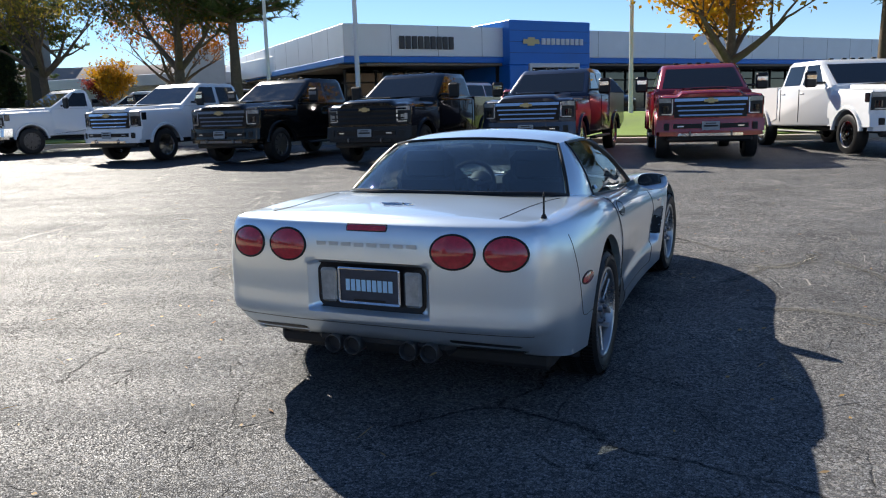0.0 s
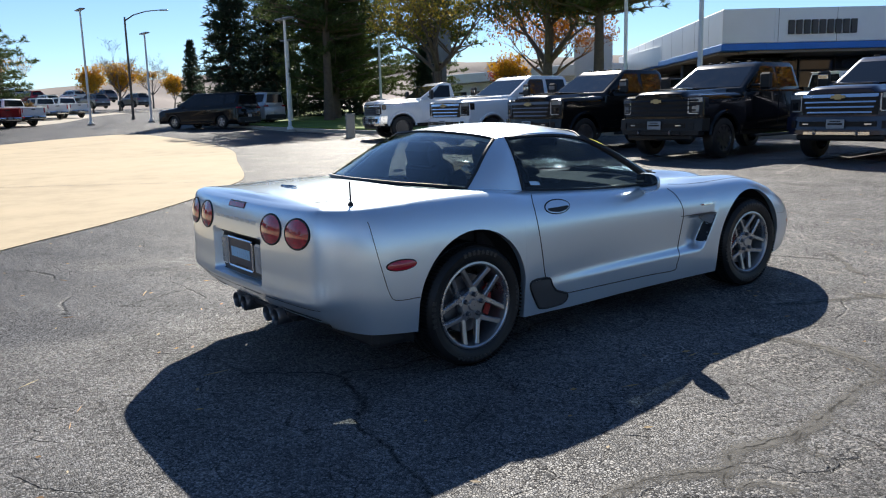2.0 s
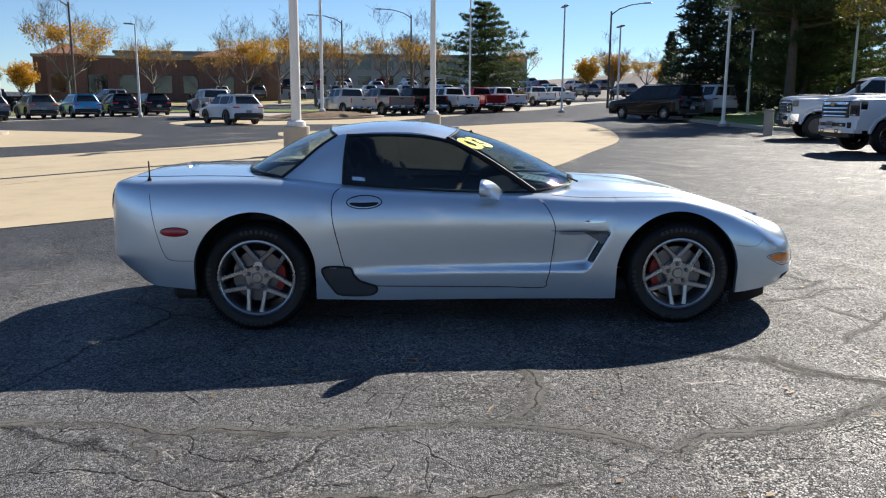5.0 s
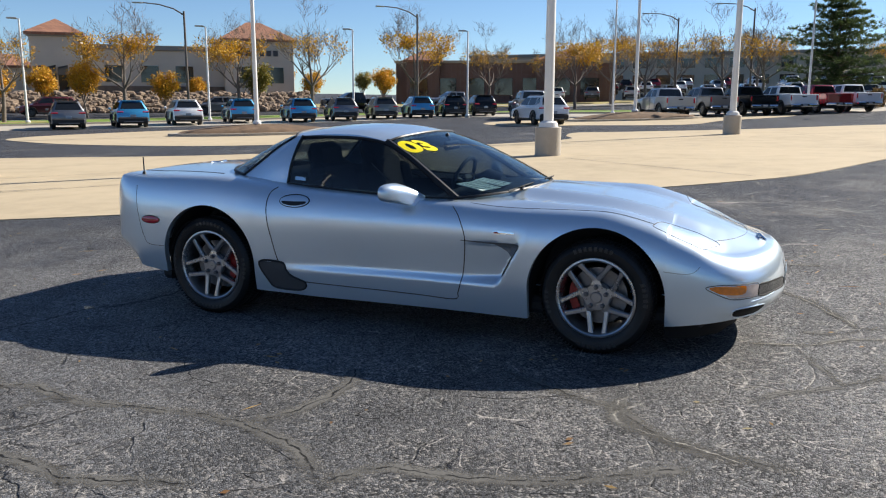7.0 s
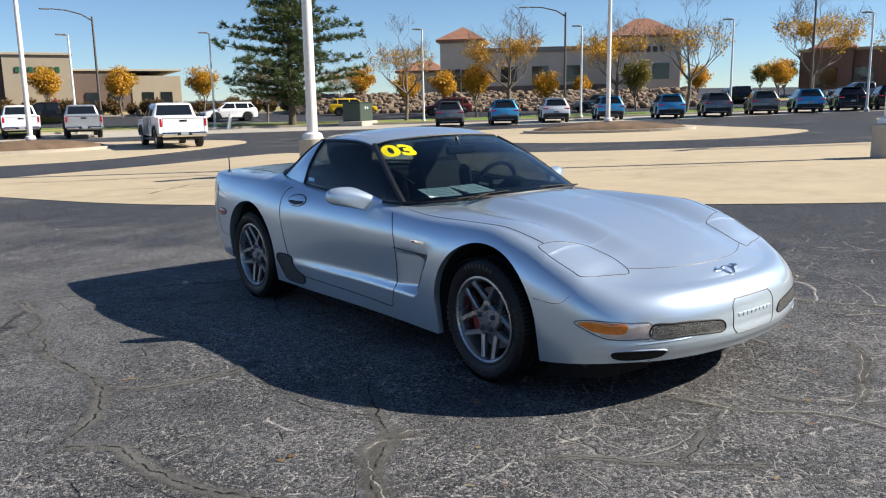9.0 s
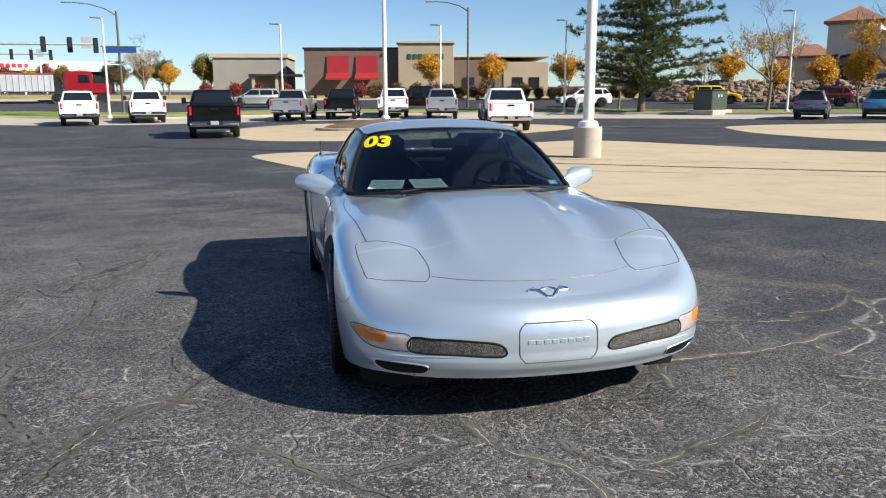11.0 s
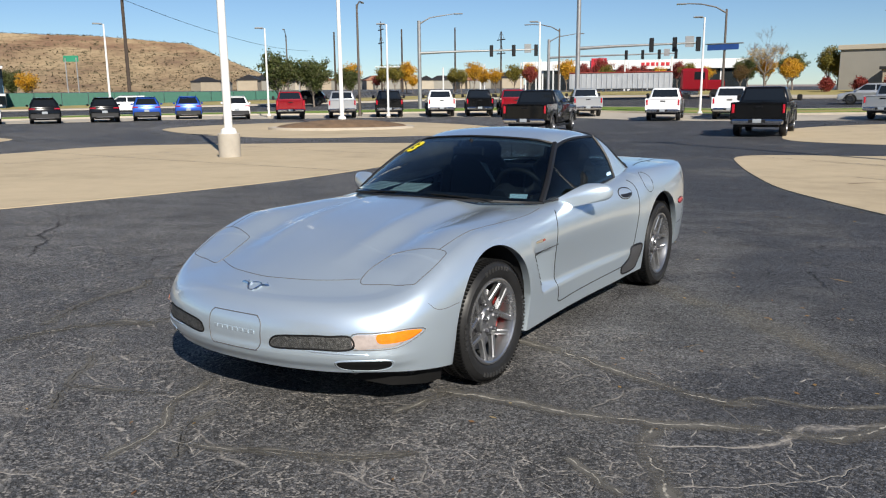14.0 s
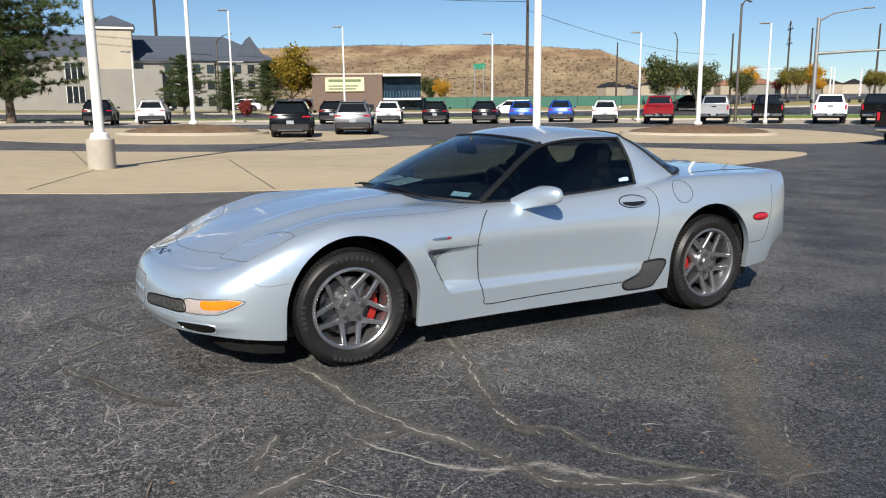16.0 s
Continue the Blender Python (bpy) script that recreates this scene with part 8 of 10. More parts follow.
signal_mast(38.6, -54.8, 7.8, 29.6, -59.9, 5.1, 3, 1)
signal_mast(21.6, -50.8, 8.7, 13.6, -53.4, 4.9, 3, 1)
signal_mast(37.1, -78.0, 6.5, 24.0, -82.0, 4.6, 4, 1)
_r = thing("street_sign", "blue street name sign hung from a signal arm", "street sign", m=pose(12.7, -56.6, 0, 0, 0, -15))
_m = MB()
_m.box((0, 0, 4.5), (2.5, 0.04, 0.42), 0.01)
part("panel", _m, surface("blue_sign", (0.03, 0.09, 0.32), 0.5, relief=0), _r)
_m = MB()
_m.tube([(-1.6, 0, 4.72), (1.4, 0, 4.76)], 0.05, 6)
_m.tube([(0.5, -2.5, 4.76), (0.5, 0, 4.76)], 0.05, 6)
part("arm", _m, GALV, _r)

WOOD_POLE = surface("dark_wood_pole", (0.055, 0.04, 0.03), 0.85, vary=0.3, relief=0.4)
for x, y, h, c in ((94.4, -64.8, 17.5, True), (126.6, -18.1, 27.0, False), (82.6, -106.6, 11.5, True), (71.3, -97.1, 9.5, False), (75.8, -86.5, 9.0, False), (66.9, -105.5, 10, False), (97.9, -84.8, 9, False), (62.5, -112.7, 9.5, True)):
    _r = thing("utility_pole", "tall dark utility pole with cross arms" if c else "tall dark utility pole", "utility pole", "utility poles", m=pose(x, y, gz(x, y), 0, 0, -35))
    _m = MB()
    _m.lathe([(0.26 if h > 15 else 0.16, 0), (0.2 if h > 15 else 0.11, h), (0, h)], 10)
    part("shaft", _m, WOOD_POLE, _r)
    if c:
        for z in (h - 1.2, h - 3.4):
            _m = MB()
            _m.box((0, 0, z), (3.0, 0.12, 0.14), 0.02)
            _m.tube([(-1.2, 0, z), (0, 0, z + 1.4), (1.2, 0, z)], 0.03, 5)
            part("cross_arm", _m, WOOD_POLE, _r)
for k, (a, b) in enumerate((((94.4, -64.8, 16.4), (100.9, 6.8, 20)), ((94.4, -64.8, 15.4), (100.9, 6.8, 19)), ((94.4, -64.8, 14.2), (153.7, -166.6, 13)))):
    _m = MB()
    A_, B_ = Vector(a), Vector(b)
    _m.tube([A_.lerp(B_, t) - Vector((0, 0, 1.6 * 4 * t * (1 - t))) for t in np.linspace(0, 1, 20)], 0.035, 4)
    tagged(part("power_line", _m, BLACK_PLASTIC), "thin dark overhead power line", "power line", "power lines")

# ---------- buildings ----------
FASCIA = surface("grey_white_panels", (0.76, 0.77, 0.78), 0.45, 0.2, vary=0.06, scale=0.5, relief=0.02)
BLUE_PANEL = surface("blue_panels", (0.014, 0.16, 0.55), 0.4, 0.1, vary=0.12, scale=0.5, relief=0.02)
SOFFIT = surface("tan_soffit", (0.25, 0.20, 0.15), 0.8, vary=0.1, relief=0.05)
DARK_METAL = surface("dark_bronze_metal", (0.035, 0.032, 0.03), 0.5, 0.3, vary=0.15, relief=0.02)
WHITE_TRIM = surface("white_trim", (0.72, 0.72, 0.70), 0.5, vary=0.05, relief=0.02)
DARK_LETTER = surface("dark_grey_letters", (0.06, 0.055, 0.055), 0.5, vary=0.1, relief=0.0)
BROWN_BRICK = masonry("brown_brick", (0.16, 0.10, 0.075), (0.13, 0.085, 0.065), (0.20, 0.17, 0.15), 0.4, 0.1)
RED_BRICK = masonry("red_brown_brick", (0.17, 0.085, 0.06), (0.14, 0.07, 0.05), (0.2, 0.16, 0.14), 0.4, 0.1)
TAN_STUCCO = surface("tan_stucco", (0.36, 0.30, 0.22), 0.9, vary=0.1, scale=0.4, fine=15, relief=0.15)
GREY_STUCCO = surface("grey_stucco", (0.27, 0.255, 0.22), 0.9, vary=0.1, scale=0.4, fine=15, relief=0.15)
CREAM_STUCCO = surface("cream_stucco", (0.44, 0.385, 0.30), 0.9, vary=0.1, scale=0.4, fine=15, relief=0.15)
TILE_ROOF = masonry("clay_tiles", (0.36, 0.17, 0.10), (0.27, 0.125, 0.08), (0.16, 0.075, 0.05), 0.3, 0.35)
BLUE_ROOF = masonry("blue_grey_shingles", (0.085, 0.10, 0.13), (0.07, 0.085, 0.115), (0.05, 0.06, 0.08), 0.9, 0.25)
RED_CLOTH = surface("red_awning_cloth", (0.30, 0.012, 0.02), 0.7, vary=0.12, relief=0.05)
ROCK = surface("brown_rock", (0.20, 0.145, 0.10), 0.9, vary=0.4, scale=1.5, fine=12, relief=0.7, depth=0.04)


def local(p0, p1, z=0.0):
    """Frame of a facade: x along it from p0 to p1 as its front shows it, y out of it."""
    d = Vector((p1[0] - p0[0], p1[1] - p0[1], 0))
    L = d.length
    d.normalize()
    out = Vector((d.y, -d.x, 0))
    m = Matrix(((d.x, out.x, 0, p0[0]), (d.y, out.y, 0, p0[1]), (0, 0, 1, z), (0, 0, 0, 1)))
    return m, L


def bpart(name, root, mat, *boxes, at=None, r=0.02, label=""):
    mb = MB()
    for (x0, x1), (y0, y1), (z0, z1) in boxes:
        mb.box(((x0 + x1) / 2, (y0 + y1) / 2, (z0 + z1) / 2), (abs(x1 - x0), abs(y1 - y0), abs(z1 - z0)), r, at=at)
    return part(name, mb, mat, root, label)


def hip_roof(name, root, x0, x1, y0, y1, z0, z1, mat, at=None, ridge=0.0, over=0.4):
    mb = MB()
    a, b, c, d = x0 - over, x1 + over, y0 - over, y1 + over
    cx, cy, h = (a + b) / 2, (c + d) / 2, ridge / 2
    mb.add([(a, c, z0), (b, c, z0), (b, d, z0), (a, d, z0), (cx - h, cy, z1), (cx + h, cy, z1), (a, c, z0 - 0.25), (b, c, z0 - 0.25), (b, d, z0 - 0.25), (a, d, z0 - 0.25)],
           [(0, 1, 5, 4), (1, 2, 5), (2, 3, 4, 5), (3, 0, 4), (6, 7, 1, 0), (7, 8, 2, 1), (8, 9, 3, 2), (9, 6, 0, 3), (9, 8, 7, 6)], 0, at)
    return part(name, mb, mat, root, smooth=0)


def showroom():
    root = thing("showroom", "low car showroom with grey-white fascia, blue stripe and blue entrance tower", "showroom")
    C, Lf, R = (-20.5, 34.1), (-43.3, 53.6), (12.4, 80.0)
    zg = 0.45
    for p0, p1, wing in ((Lf, C, 0), (C, R, 1)):
        m, L = local(p0, p1, zg)
        bpart("fascia", root, FASCIA, ((0, L + (1.2 if wing == 0 else 0)), (-1.4, 1.2), (3.85, 5.55)), at=m, r=0.03)
        bpart("blue_stripe", root, BLUE_PANEL, ((0, L + (1.24 if wing == 0 else 0)), (-1.0, 1.24), (3.5, 3.84)), at=m)
        bpart("soffit", root, SOFFIT, ((0, L), (-3.2, 1.1), (3.35, 3.495)), at=m)
        bpart("sill_wall", root, SOFFIT, ((0, L - 2), (-3.4, -3.0), (-0.6, 0.5)), at=m)
        bpart("roof", root, FASCIA, ((0, L), (-26 if wing else -11, -1.5), (3.6, 4.9)), at=m)
        bpart("inner_wall", root, INTERIOR, ((0, L), (-9.5, -9.0), (-0.6, 3.5)), at=m)
        n = int(L / 2.1)
        for k in range(n):
            x0 = 0.6 + k * (L - 3.4) / n
            x1 = 0.6 + (k + 1) * (L - 3.4) / n
            bpart("window_pane", root, SHOP_GLASS, ((x0 + 0.05, x1 - 0.05), (-3.22, -3.18), (0.5, 2.55)), ((x0 + 0.05, x1 - 0.05), (-3.22, -3.18), (2.65, 3.33)), at=m, r=0.0)
            bpart("mullion", root, DARK_METAL, ((x0 - 0.05, x0 + 0.05), (-3.3, -3.08), (0.3, 3.35)), at=m, r=0.01)
        bpart("transom", root, DARK_METAL, ((0.4, L - 2.6), (-3.28, -3.10), (2.55, 2.65)), at=m, r=0.01)
        for k in range(int(L / 3.0)):
            bpart("panel_joint", root, DARK_METAL, ((k * 3.0 + 1.5, k * 3.0 + 1.52), (1.18, 1.204), (3.86, 5.54)), at=m, r=0)
    m, L = local(C, R, zg)
    # blue tower with its portal
    x0, x1 = 9.0, 15.2
    bpart("entrance_tower", root, BLUE_PANEL, ((x0, x1), (-4, 1.9), (3.35, 5.95)), at=m, r=0.04)
    bpart("tower_pier", root, BLUE_PANEL, ((x0, x0 + 1.4), (-4, 1.9), (-0.6, 3.35)), at=m, r=0.04)
    bpart("tower_pier", root, BLUE_PANEL, ((x1 - 0.9, x1), (-4, 1.9), (-0.6, 3.35)), at=m, r=0.04)
    for z in (4.05, 4.7, 5.35):
        bpart("panel_joint", root, DARK_METAL, ((x0 + 0.02, x1 - 0.02), (1.88, 1.904), (z, z + 0.02)), at=m, r=0)
    for q in (((x0 + 1.4, x1 - 0.9), (1.7, 2.0), (3.2, 3.45)), ((x0 + 1.4, x0 + 1.6), (1.7, 2.0), (-0.6, 3.2)), ((x1 - 1.1, x1 - 0.9), (1.7, 2.0), (-0.6, 3.2))):
        bpart("portal_frame", root, WHITE_TRIM, q, at=m)
    bpart("portal_glass", root, SHOP_GLASS, ((x0 + 1.7, x1 - 1.2), (0.2, 0.25), (-0.5, 3.3)), at=m, r=0)
    mb = MB()
    bowtie(mb, 1.25, 0.48, m @ pose(x0 + 1.55, 1.96, 4.72, 90, 0, 180))
    part("sign_badge", mb, GOLD, root, "plain gold badge on the blue tower")
    for k in range(9):
        bpart("sign_bar", root, WHITE_TRIM, ((x0 + 2.35 + k * 0.37, x0 + 2.62 + k * 0.37), (1.9, 1.98), (4.55, 4.92)), at=m, r=0.01)
    for k in range(9):
        bpart("sign_bar", root, DARK_LETTER, ((2.0 + k * 0.40, 2.30 + k * 0.40), (1.19, 1.32), (4.25, 4.95)), at=m, r=0.02)
    # blank white slab by the left wing
    bpart("white_slab", root, WHITE_TRIM, ((-1.35, 1.35), (-0.7, 0.7), (-0.6, 5.8)), at=pose(-36.4, 40.4, zg, 0, 0, 40), r=0.05)
    return root


showroom()
_r = thing("service_wing", "low white service wing with a sloping roof beside the showroom", "building")
_m, _L = local((-65.9, 46.1), (-39.9, 44.1), 0.4)
bpart("wall", _r, WHITE_TRIM, ((0, _L), (-12, 0), (-0.6, 3.4)), at=_m, r=0.05)
bpart("roof_edge", _r, FASCIA, ((-0.5, _L + 0.5), (-12.5, 0.8), (3.4, 4.3)), at=_m, r=0.05)
for k in range(6):
    bpart("window_pane", _r, SHOP_GLASS, ((2 + k * 3.8, 4.6 + k * 3.8), (-0.02, 0.03), (0.9, 2.6)), at=_m, r=0)
for k in range(5):
    bpart("sign_bar", _r, DARK_LETTER, ((14 + k * 0.7, 14.5 + k * 0.7), (0.8, 0.9), (3.6, 4.1)), at=_m, r=0.02)
_r = thing("roadside_sign", "dark square roadside sign with a plain gold badge", "sign", m=pose(-34.0, 24.6, gz(-34.0, 24.6), 0, 0, -55))
bpart("post", _r, DARK_METAL, ((-0.45, 0.45), (-0.3, 0.3), (-0.2, 3.4)))
bpart("panel", _r, DARK_METAL, ((-1.3, 1.3), (-0.35, 0.35), (3.4, 5.4)), r=0.06)
_m = MB()
bowtie(_m, 1.3, 0.5, pose(0, -0.36, 4.5, 90, 0, 0))
part("badge", _m, GOLD, _r)


def restaurant():
    root = thing("restaurant", "brown brick restaurant with red awnings and a tan entrance tower", "restaurant")
    m, L = local((-1.1, -87.5), (-28.2, -82.6), -0.05)
    # as the front shows it, x runs from the camera's left to its right
    bpart("brick_wall", root, BROWN_BRICK, ((0, 10.6), (-16, 0), (-2, 6.3)), at=m, r=0.03)
    bpart("coping", root, DARK_METAL, ((-0.15, 10.7), (-16.1, 0.15), (6.3, 6.5)), at=m)
    bpart("entrance_tower", root, TAN_STUCCO, ((10.6, 16.8), (-10, 0.8), (-2, 6.9)), at=m, r=0.03)
    bpart("tower_cap", root, CREAM_STUCCO, ((10.4, 17.0), (-10.2, 1.0), (6.9, 7.15)), at=m)
    bpart("side_wall", root, BROWN_BRICK, ((16.8, 22.5), (-14, -0.3), (-2, 5.4)), at=m, r=0.03)
    bpart("side_wall", root, TAN_STUCCO, ((22.5, 27.6), (-14, -0.2), (-2, 4.9)), at=m, r=0.03)
    bpart("coping", root, CREAM_STUCCO, ((16.8, 27.7), (-14.1, -0.1), (5.4, 5.6)), at=m)
    for x0 in (2.55, 5.8):
        mb = MB()
        mb.add([(x0, 0.1, 5.6), (x0 + 2.45, 0.1, 5.6), (x0 + 2.45, 0.25, 3.7), (x0, 0.25, 3.7), (x0 - 0.1, 1.1, 3.1), (x0 + 2.55, 1.1, 3.1), (x0 - 0.1, 1.1, 2.9), (x0 + 2.55, 1.1, 2.9)], [(0, 1, 2, 3), (3, 2, 5, 4), (4, 5, 7, 6)], 0, m)
        part("awning", mb, RED_CLOTH, root, "red cloth awning")
        bpart("window_pane", root, SHOP_GLASS, ((x0 + 0.2, x0 + 2.4), (0.0, 0.05), (0.1, 1.8)), at=m, r=0)
    for k in range(7):
        bpart("sign_bar", root, surface("dark_green_letters", (0.02, 0.10, 0.05), 0.5, relief=0), ((11.7 + k * 0.6, 12.1 + k * 0.6), (0.8, 0.9), (5.2, 5.75)), at=m, r=0.02)
    bpart("sign_bar", root, RED_CLOTH, ((12.8, 14.8), (0.8, 0.9), (4.75, 5.0)), at=m)
    for x0 in (18.0, 20.3, 23.5, 25.4):
        bpart("window_pane", root, SHOP_GLASS, ((x0, x0 + 1.2), (-0.28, -0.15), (1.8, 3.2)), at=m, r=0)
    m2, L2 = local((9.3, -92.1), (-1.2, -91.0), 0.35)
    bpart("rear_block", root, GREY_STUCCO, ((0, 8.5), (-10, 0), (-2, 5.1)), at=m2, r=0.03)
    bpart("rear_coping", root, CREAM_STUCCO, ((-0.2, 8.7), (-10.2, 0.2), (5.1, 5.6)), at=m2)
    bpart("porch_roof", root, DARK_METAL, ((4.5, 10.3), (0, 3.2), (2.9, 3.2)), at=m2)
    for x in (4.8, 7.4):
        bpart("porch_post", root, TAN_STUCCO, ((x, x + 0.35), (2.6, 2.95), (-2, 2.9)), at=m2)


restaurant()


MARKET_STUCCO = surface("pale_market_stucco", (0.60, 0.53, 0.42), 0.9, vary=0.1, scale=0.4, fine=15, relief=0.15)


def market():
    root = thing("market_building", "cream stucco market hall with clay-tiled corner towers", "market hall")
    m, L = local((-49.8, -71.8), (-71.7, -49.7), 2.0)
    bpart("wall", root, MARKET_STUCCO, ((9.4, 24), (-18, 0), (-2, 4.9)), at=m, r=0.04)
    bpart("cornice", root, GREY_STUCCO, ((9.4, 24), (-18.2, 0.25), (4.9, 5.4)), at=m)
    bpart("stone_base", root, ROCK, ((9.4, 24), (-1, 0.12), (-2, 1.2)), at=m)
    bpart("tower", root, MARKET_STUCCO, ((4.7, 9.4), (-5, 0.6), (-2, 6.3)), at=m, r=0.04)
    bpart("cornice", root, GREY_STUCCO, ((4.5, 9.6), (-5.2, 0.8), (6.0, 6.4)), at=m)
    hip_roof("tile_roof", root, 4.7, 9.4, -5, 0.6, 6.4, 8.0, TILE_ROOF, m)
    bpart("side_block", root, MARKET_STUCCO, ((-1.5, 4.0), (-14, -7), (-2, 3.4)), at=m, r=0.04)
    hip_roof("tile_roof", root, -1.5, 4.0, -14, -7, 3.4, 4.8, TILE_ROOF, m, 1.5)
    bpart("tower", root, MARKET_STUCCO, ((23.5, 31), (-7, 1.0), (-2, 6.2)), at=m, r=0.04)
    hip_roof("tile_roof", root, 23.5, 31, -7, 1.0, 6.3, 8.4, TILE_ROOF, m, 1.5)
    for k in range(4):
        mb = MB()
        x0 = 4.9 + k * 1.12
        mb.add([(x0, 0.65, 3.0), (x0 + 0.95, 0.65, 3.2), (x0 + 0.95, 1.7, 2.2), (x0, 1.7, 2.2)], [(0, 1, 2, 3)], 0, m)
        part("awning", mb, DARK_METAL, root, "dark sloping awning")
        bpart("window_pane", root, SHOP_GLASS, ((x0, x0 + 0.95), (0.6, 0.66), (-0.2, 2.4)), at=m, r=0)
    for x0 in (11.5, 15, 18.5, 25, 28):
        bpart("window_pane", root, SHOP_GLASS, ((x0, x0 + 1.8), (0.0, 0.09) if x0 < 22 else (1.0, 1.06), (1.6, 3.3)), at=m, r=0)
    for k in range(6):
        bpart("sign_bar", root, DARK_LETTER, ((25.0 + k * 0.75, 25.5 + k * 0.75), (1.0, 1.1), (4.5, 5.1)), at=m, r=0.02)


market()


def brown_shop():
    root = thing("brick_shop", "long red-brown brick shop with small hipped roofs", "shop")
    m, L = local((-93.2, -47.7), (-102.6, -19.7), 2.2)
    bpart("wall", root, RED_BRICK, ((0, L), (-14, 0), (-2, 4.6)), at=m, r=0.04)
    bpart("cornice", root, TAN_STUCCO, ((-0.2, L + 0.2), (-14.2, 0.2), (4.6, 4.95)), at=m)
    for x0, x1 in ((1.5, 6), (19, 27)):
        bpart("bay", root, RED_BRICK, ((x0, x1), (-4, 0.8), (-2, 5.0)), at=m, r=0.03)
        hip_roof("tile_roof", root, x0, x1, -4, 0.8, 5.0, 6.3, TILE_ROOF, m, 1.0)
    for k in range(7):
        bpart("window_pane", root, SHOP_GLASS, ((2 + k * 3.8, 4.4 + k * 3.8), (0.0, 0.9) if k in (0, 5, 6) else (0, 0.06), (0.4, 2.6)), at=m, r=0)


brown_shop()
_r = thing("office_block", "long tan two-storey block far behind bare trees", "office block")
_m, _L = local((-150.2, -59.5), (-158.0, 20.2), 5.0)
bpart("wall", _r, CREAM_STUCCO, ((0, _L), (-20, 0), (-6, 5.6)), at=_m, r=0.05)
bpart("roof_edge", _r, GREY_STUCCO, ((-0.3, _L + 0.3), (-20.3, 0.3), (5.6, 6.2)), at=_m)
for k in range(18):
    for z in (0.2, 3.2):
        bpart("window_pane", _r, SHOP_GLASS, ((2 + k * 4.4, 4.6 + k * 4.4), (0, 0.08), (z, z + 1.7)), at=_m, r=0)


def hotel():
    root = thing("hotel", "three-storey beige hotel with a blue-grey shingled roof and a square tower", "hotel")
    m, L = local((115.4, 8.1), (109.5, -30.9), 0.3)
    bpart("wall", root, GREY_STUCCO, ((0, L), (-13, 0), (-1, 7.0)), at=m, r=0.04)
    hip_roof("roof", root, 0, L, -13, 0, 7.0, 10.6, BLUE_ROOF, m, L - 12, 0.7)
    bpart("trim_band", root, WHITE_TRIM, ((-0.1, L + 0.1), (-0.1, 0.12), (6.5, 7.0)), at=m)
    bpart("tower", root, CREAM_STUCCO, ((16.2, 21.0), (-3, 2.2), (-1, 11.2)), at=m, r=0.05)
    bpart("tower_band", root, WHITE_TRIM, ((15.9, 21.3), (-3.3, 2.5), (10.7, 11.3)), at=m)
    hip_roof("tower_roof", root, 16.2, 21.0, -3, 2.2, 11.3, 12.7, BLUE_ROOF, m)
    bpart("front_wing", root, GREY_STUCCO, ((11.0, 16.2), (0, 3.2), (-1, 7.0)), at=m, r=0.05)
    bpart("front_wing", root, GREY_STUCCO, ((16.6, 24.5), (0, 2.4), (-1, 5.6)), at=m, r=0.05)
    for z in (1.2, 4.2):
        bpart("window_pane", root, SHOP_GLASS, ((12.6, 14.8), (3.2, 3.28), (z, z + 2.1)), at=m, r=0)
        for k in range(4):
            bpart("window_bar", root, WHITE_TRIM, ((12.6 + k * 0.73, 12.68 + k * 0.73), (3.28, 3.33), (z, z + 2.1)), at=m, r=0)
    for x0 in (27.2, 34.2):
        mb = MB()
        mb.add([(x0, 0.5, 6.9), (x0 + 4.6, 0.5, 6.9), (x0 + 2.3, 0.5, 10.2), (x0, -5, 6.9), (x0 + 4.6, -5, 6.9), (x0 + 2.3, -5, 10.2)], [(0, 1, 2), (0, 2, 5, 3), (1, 4, 5, 2)], 0, m)
        part("gable", mb, BLUE_ROOF, root, smooth=0)
        bpart("gable_wall", root, GREY_STUCCO, ((x0 + 0.3, x0 + 4.3), (0, 0.42), (-1, 7.0)), at=m, r=0.03)
    for k in range(8):
        for z in (0.6, 2.9, 5.1):
            x0 = 24.9 + k * 1.85
            bpart("window_pane", root, SHOP_GLASS, ((x0, x0 + 0.95), (0.3, 0.48), (z, z + 1.2)), at=m, r=0)


hotel()


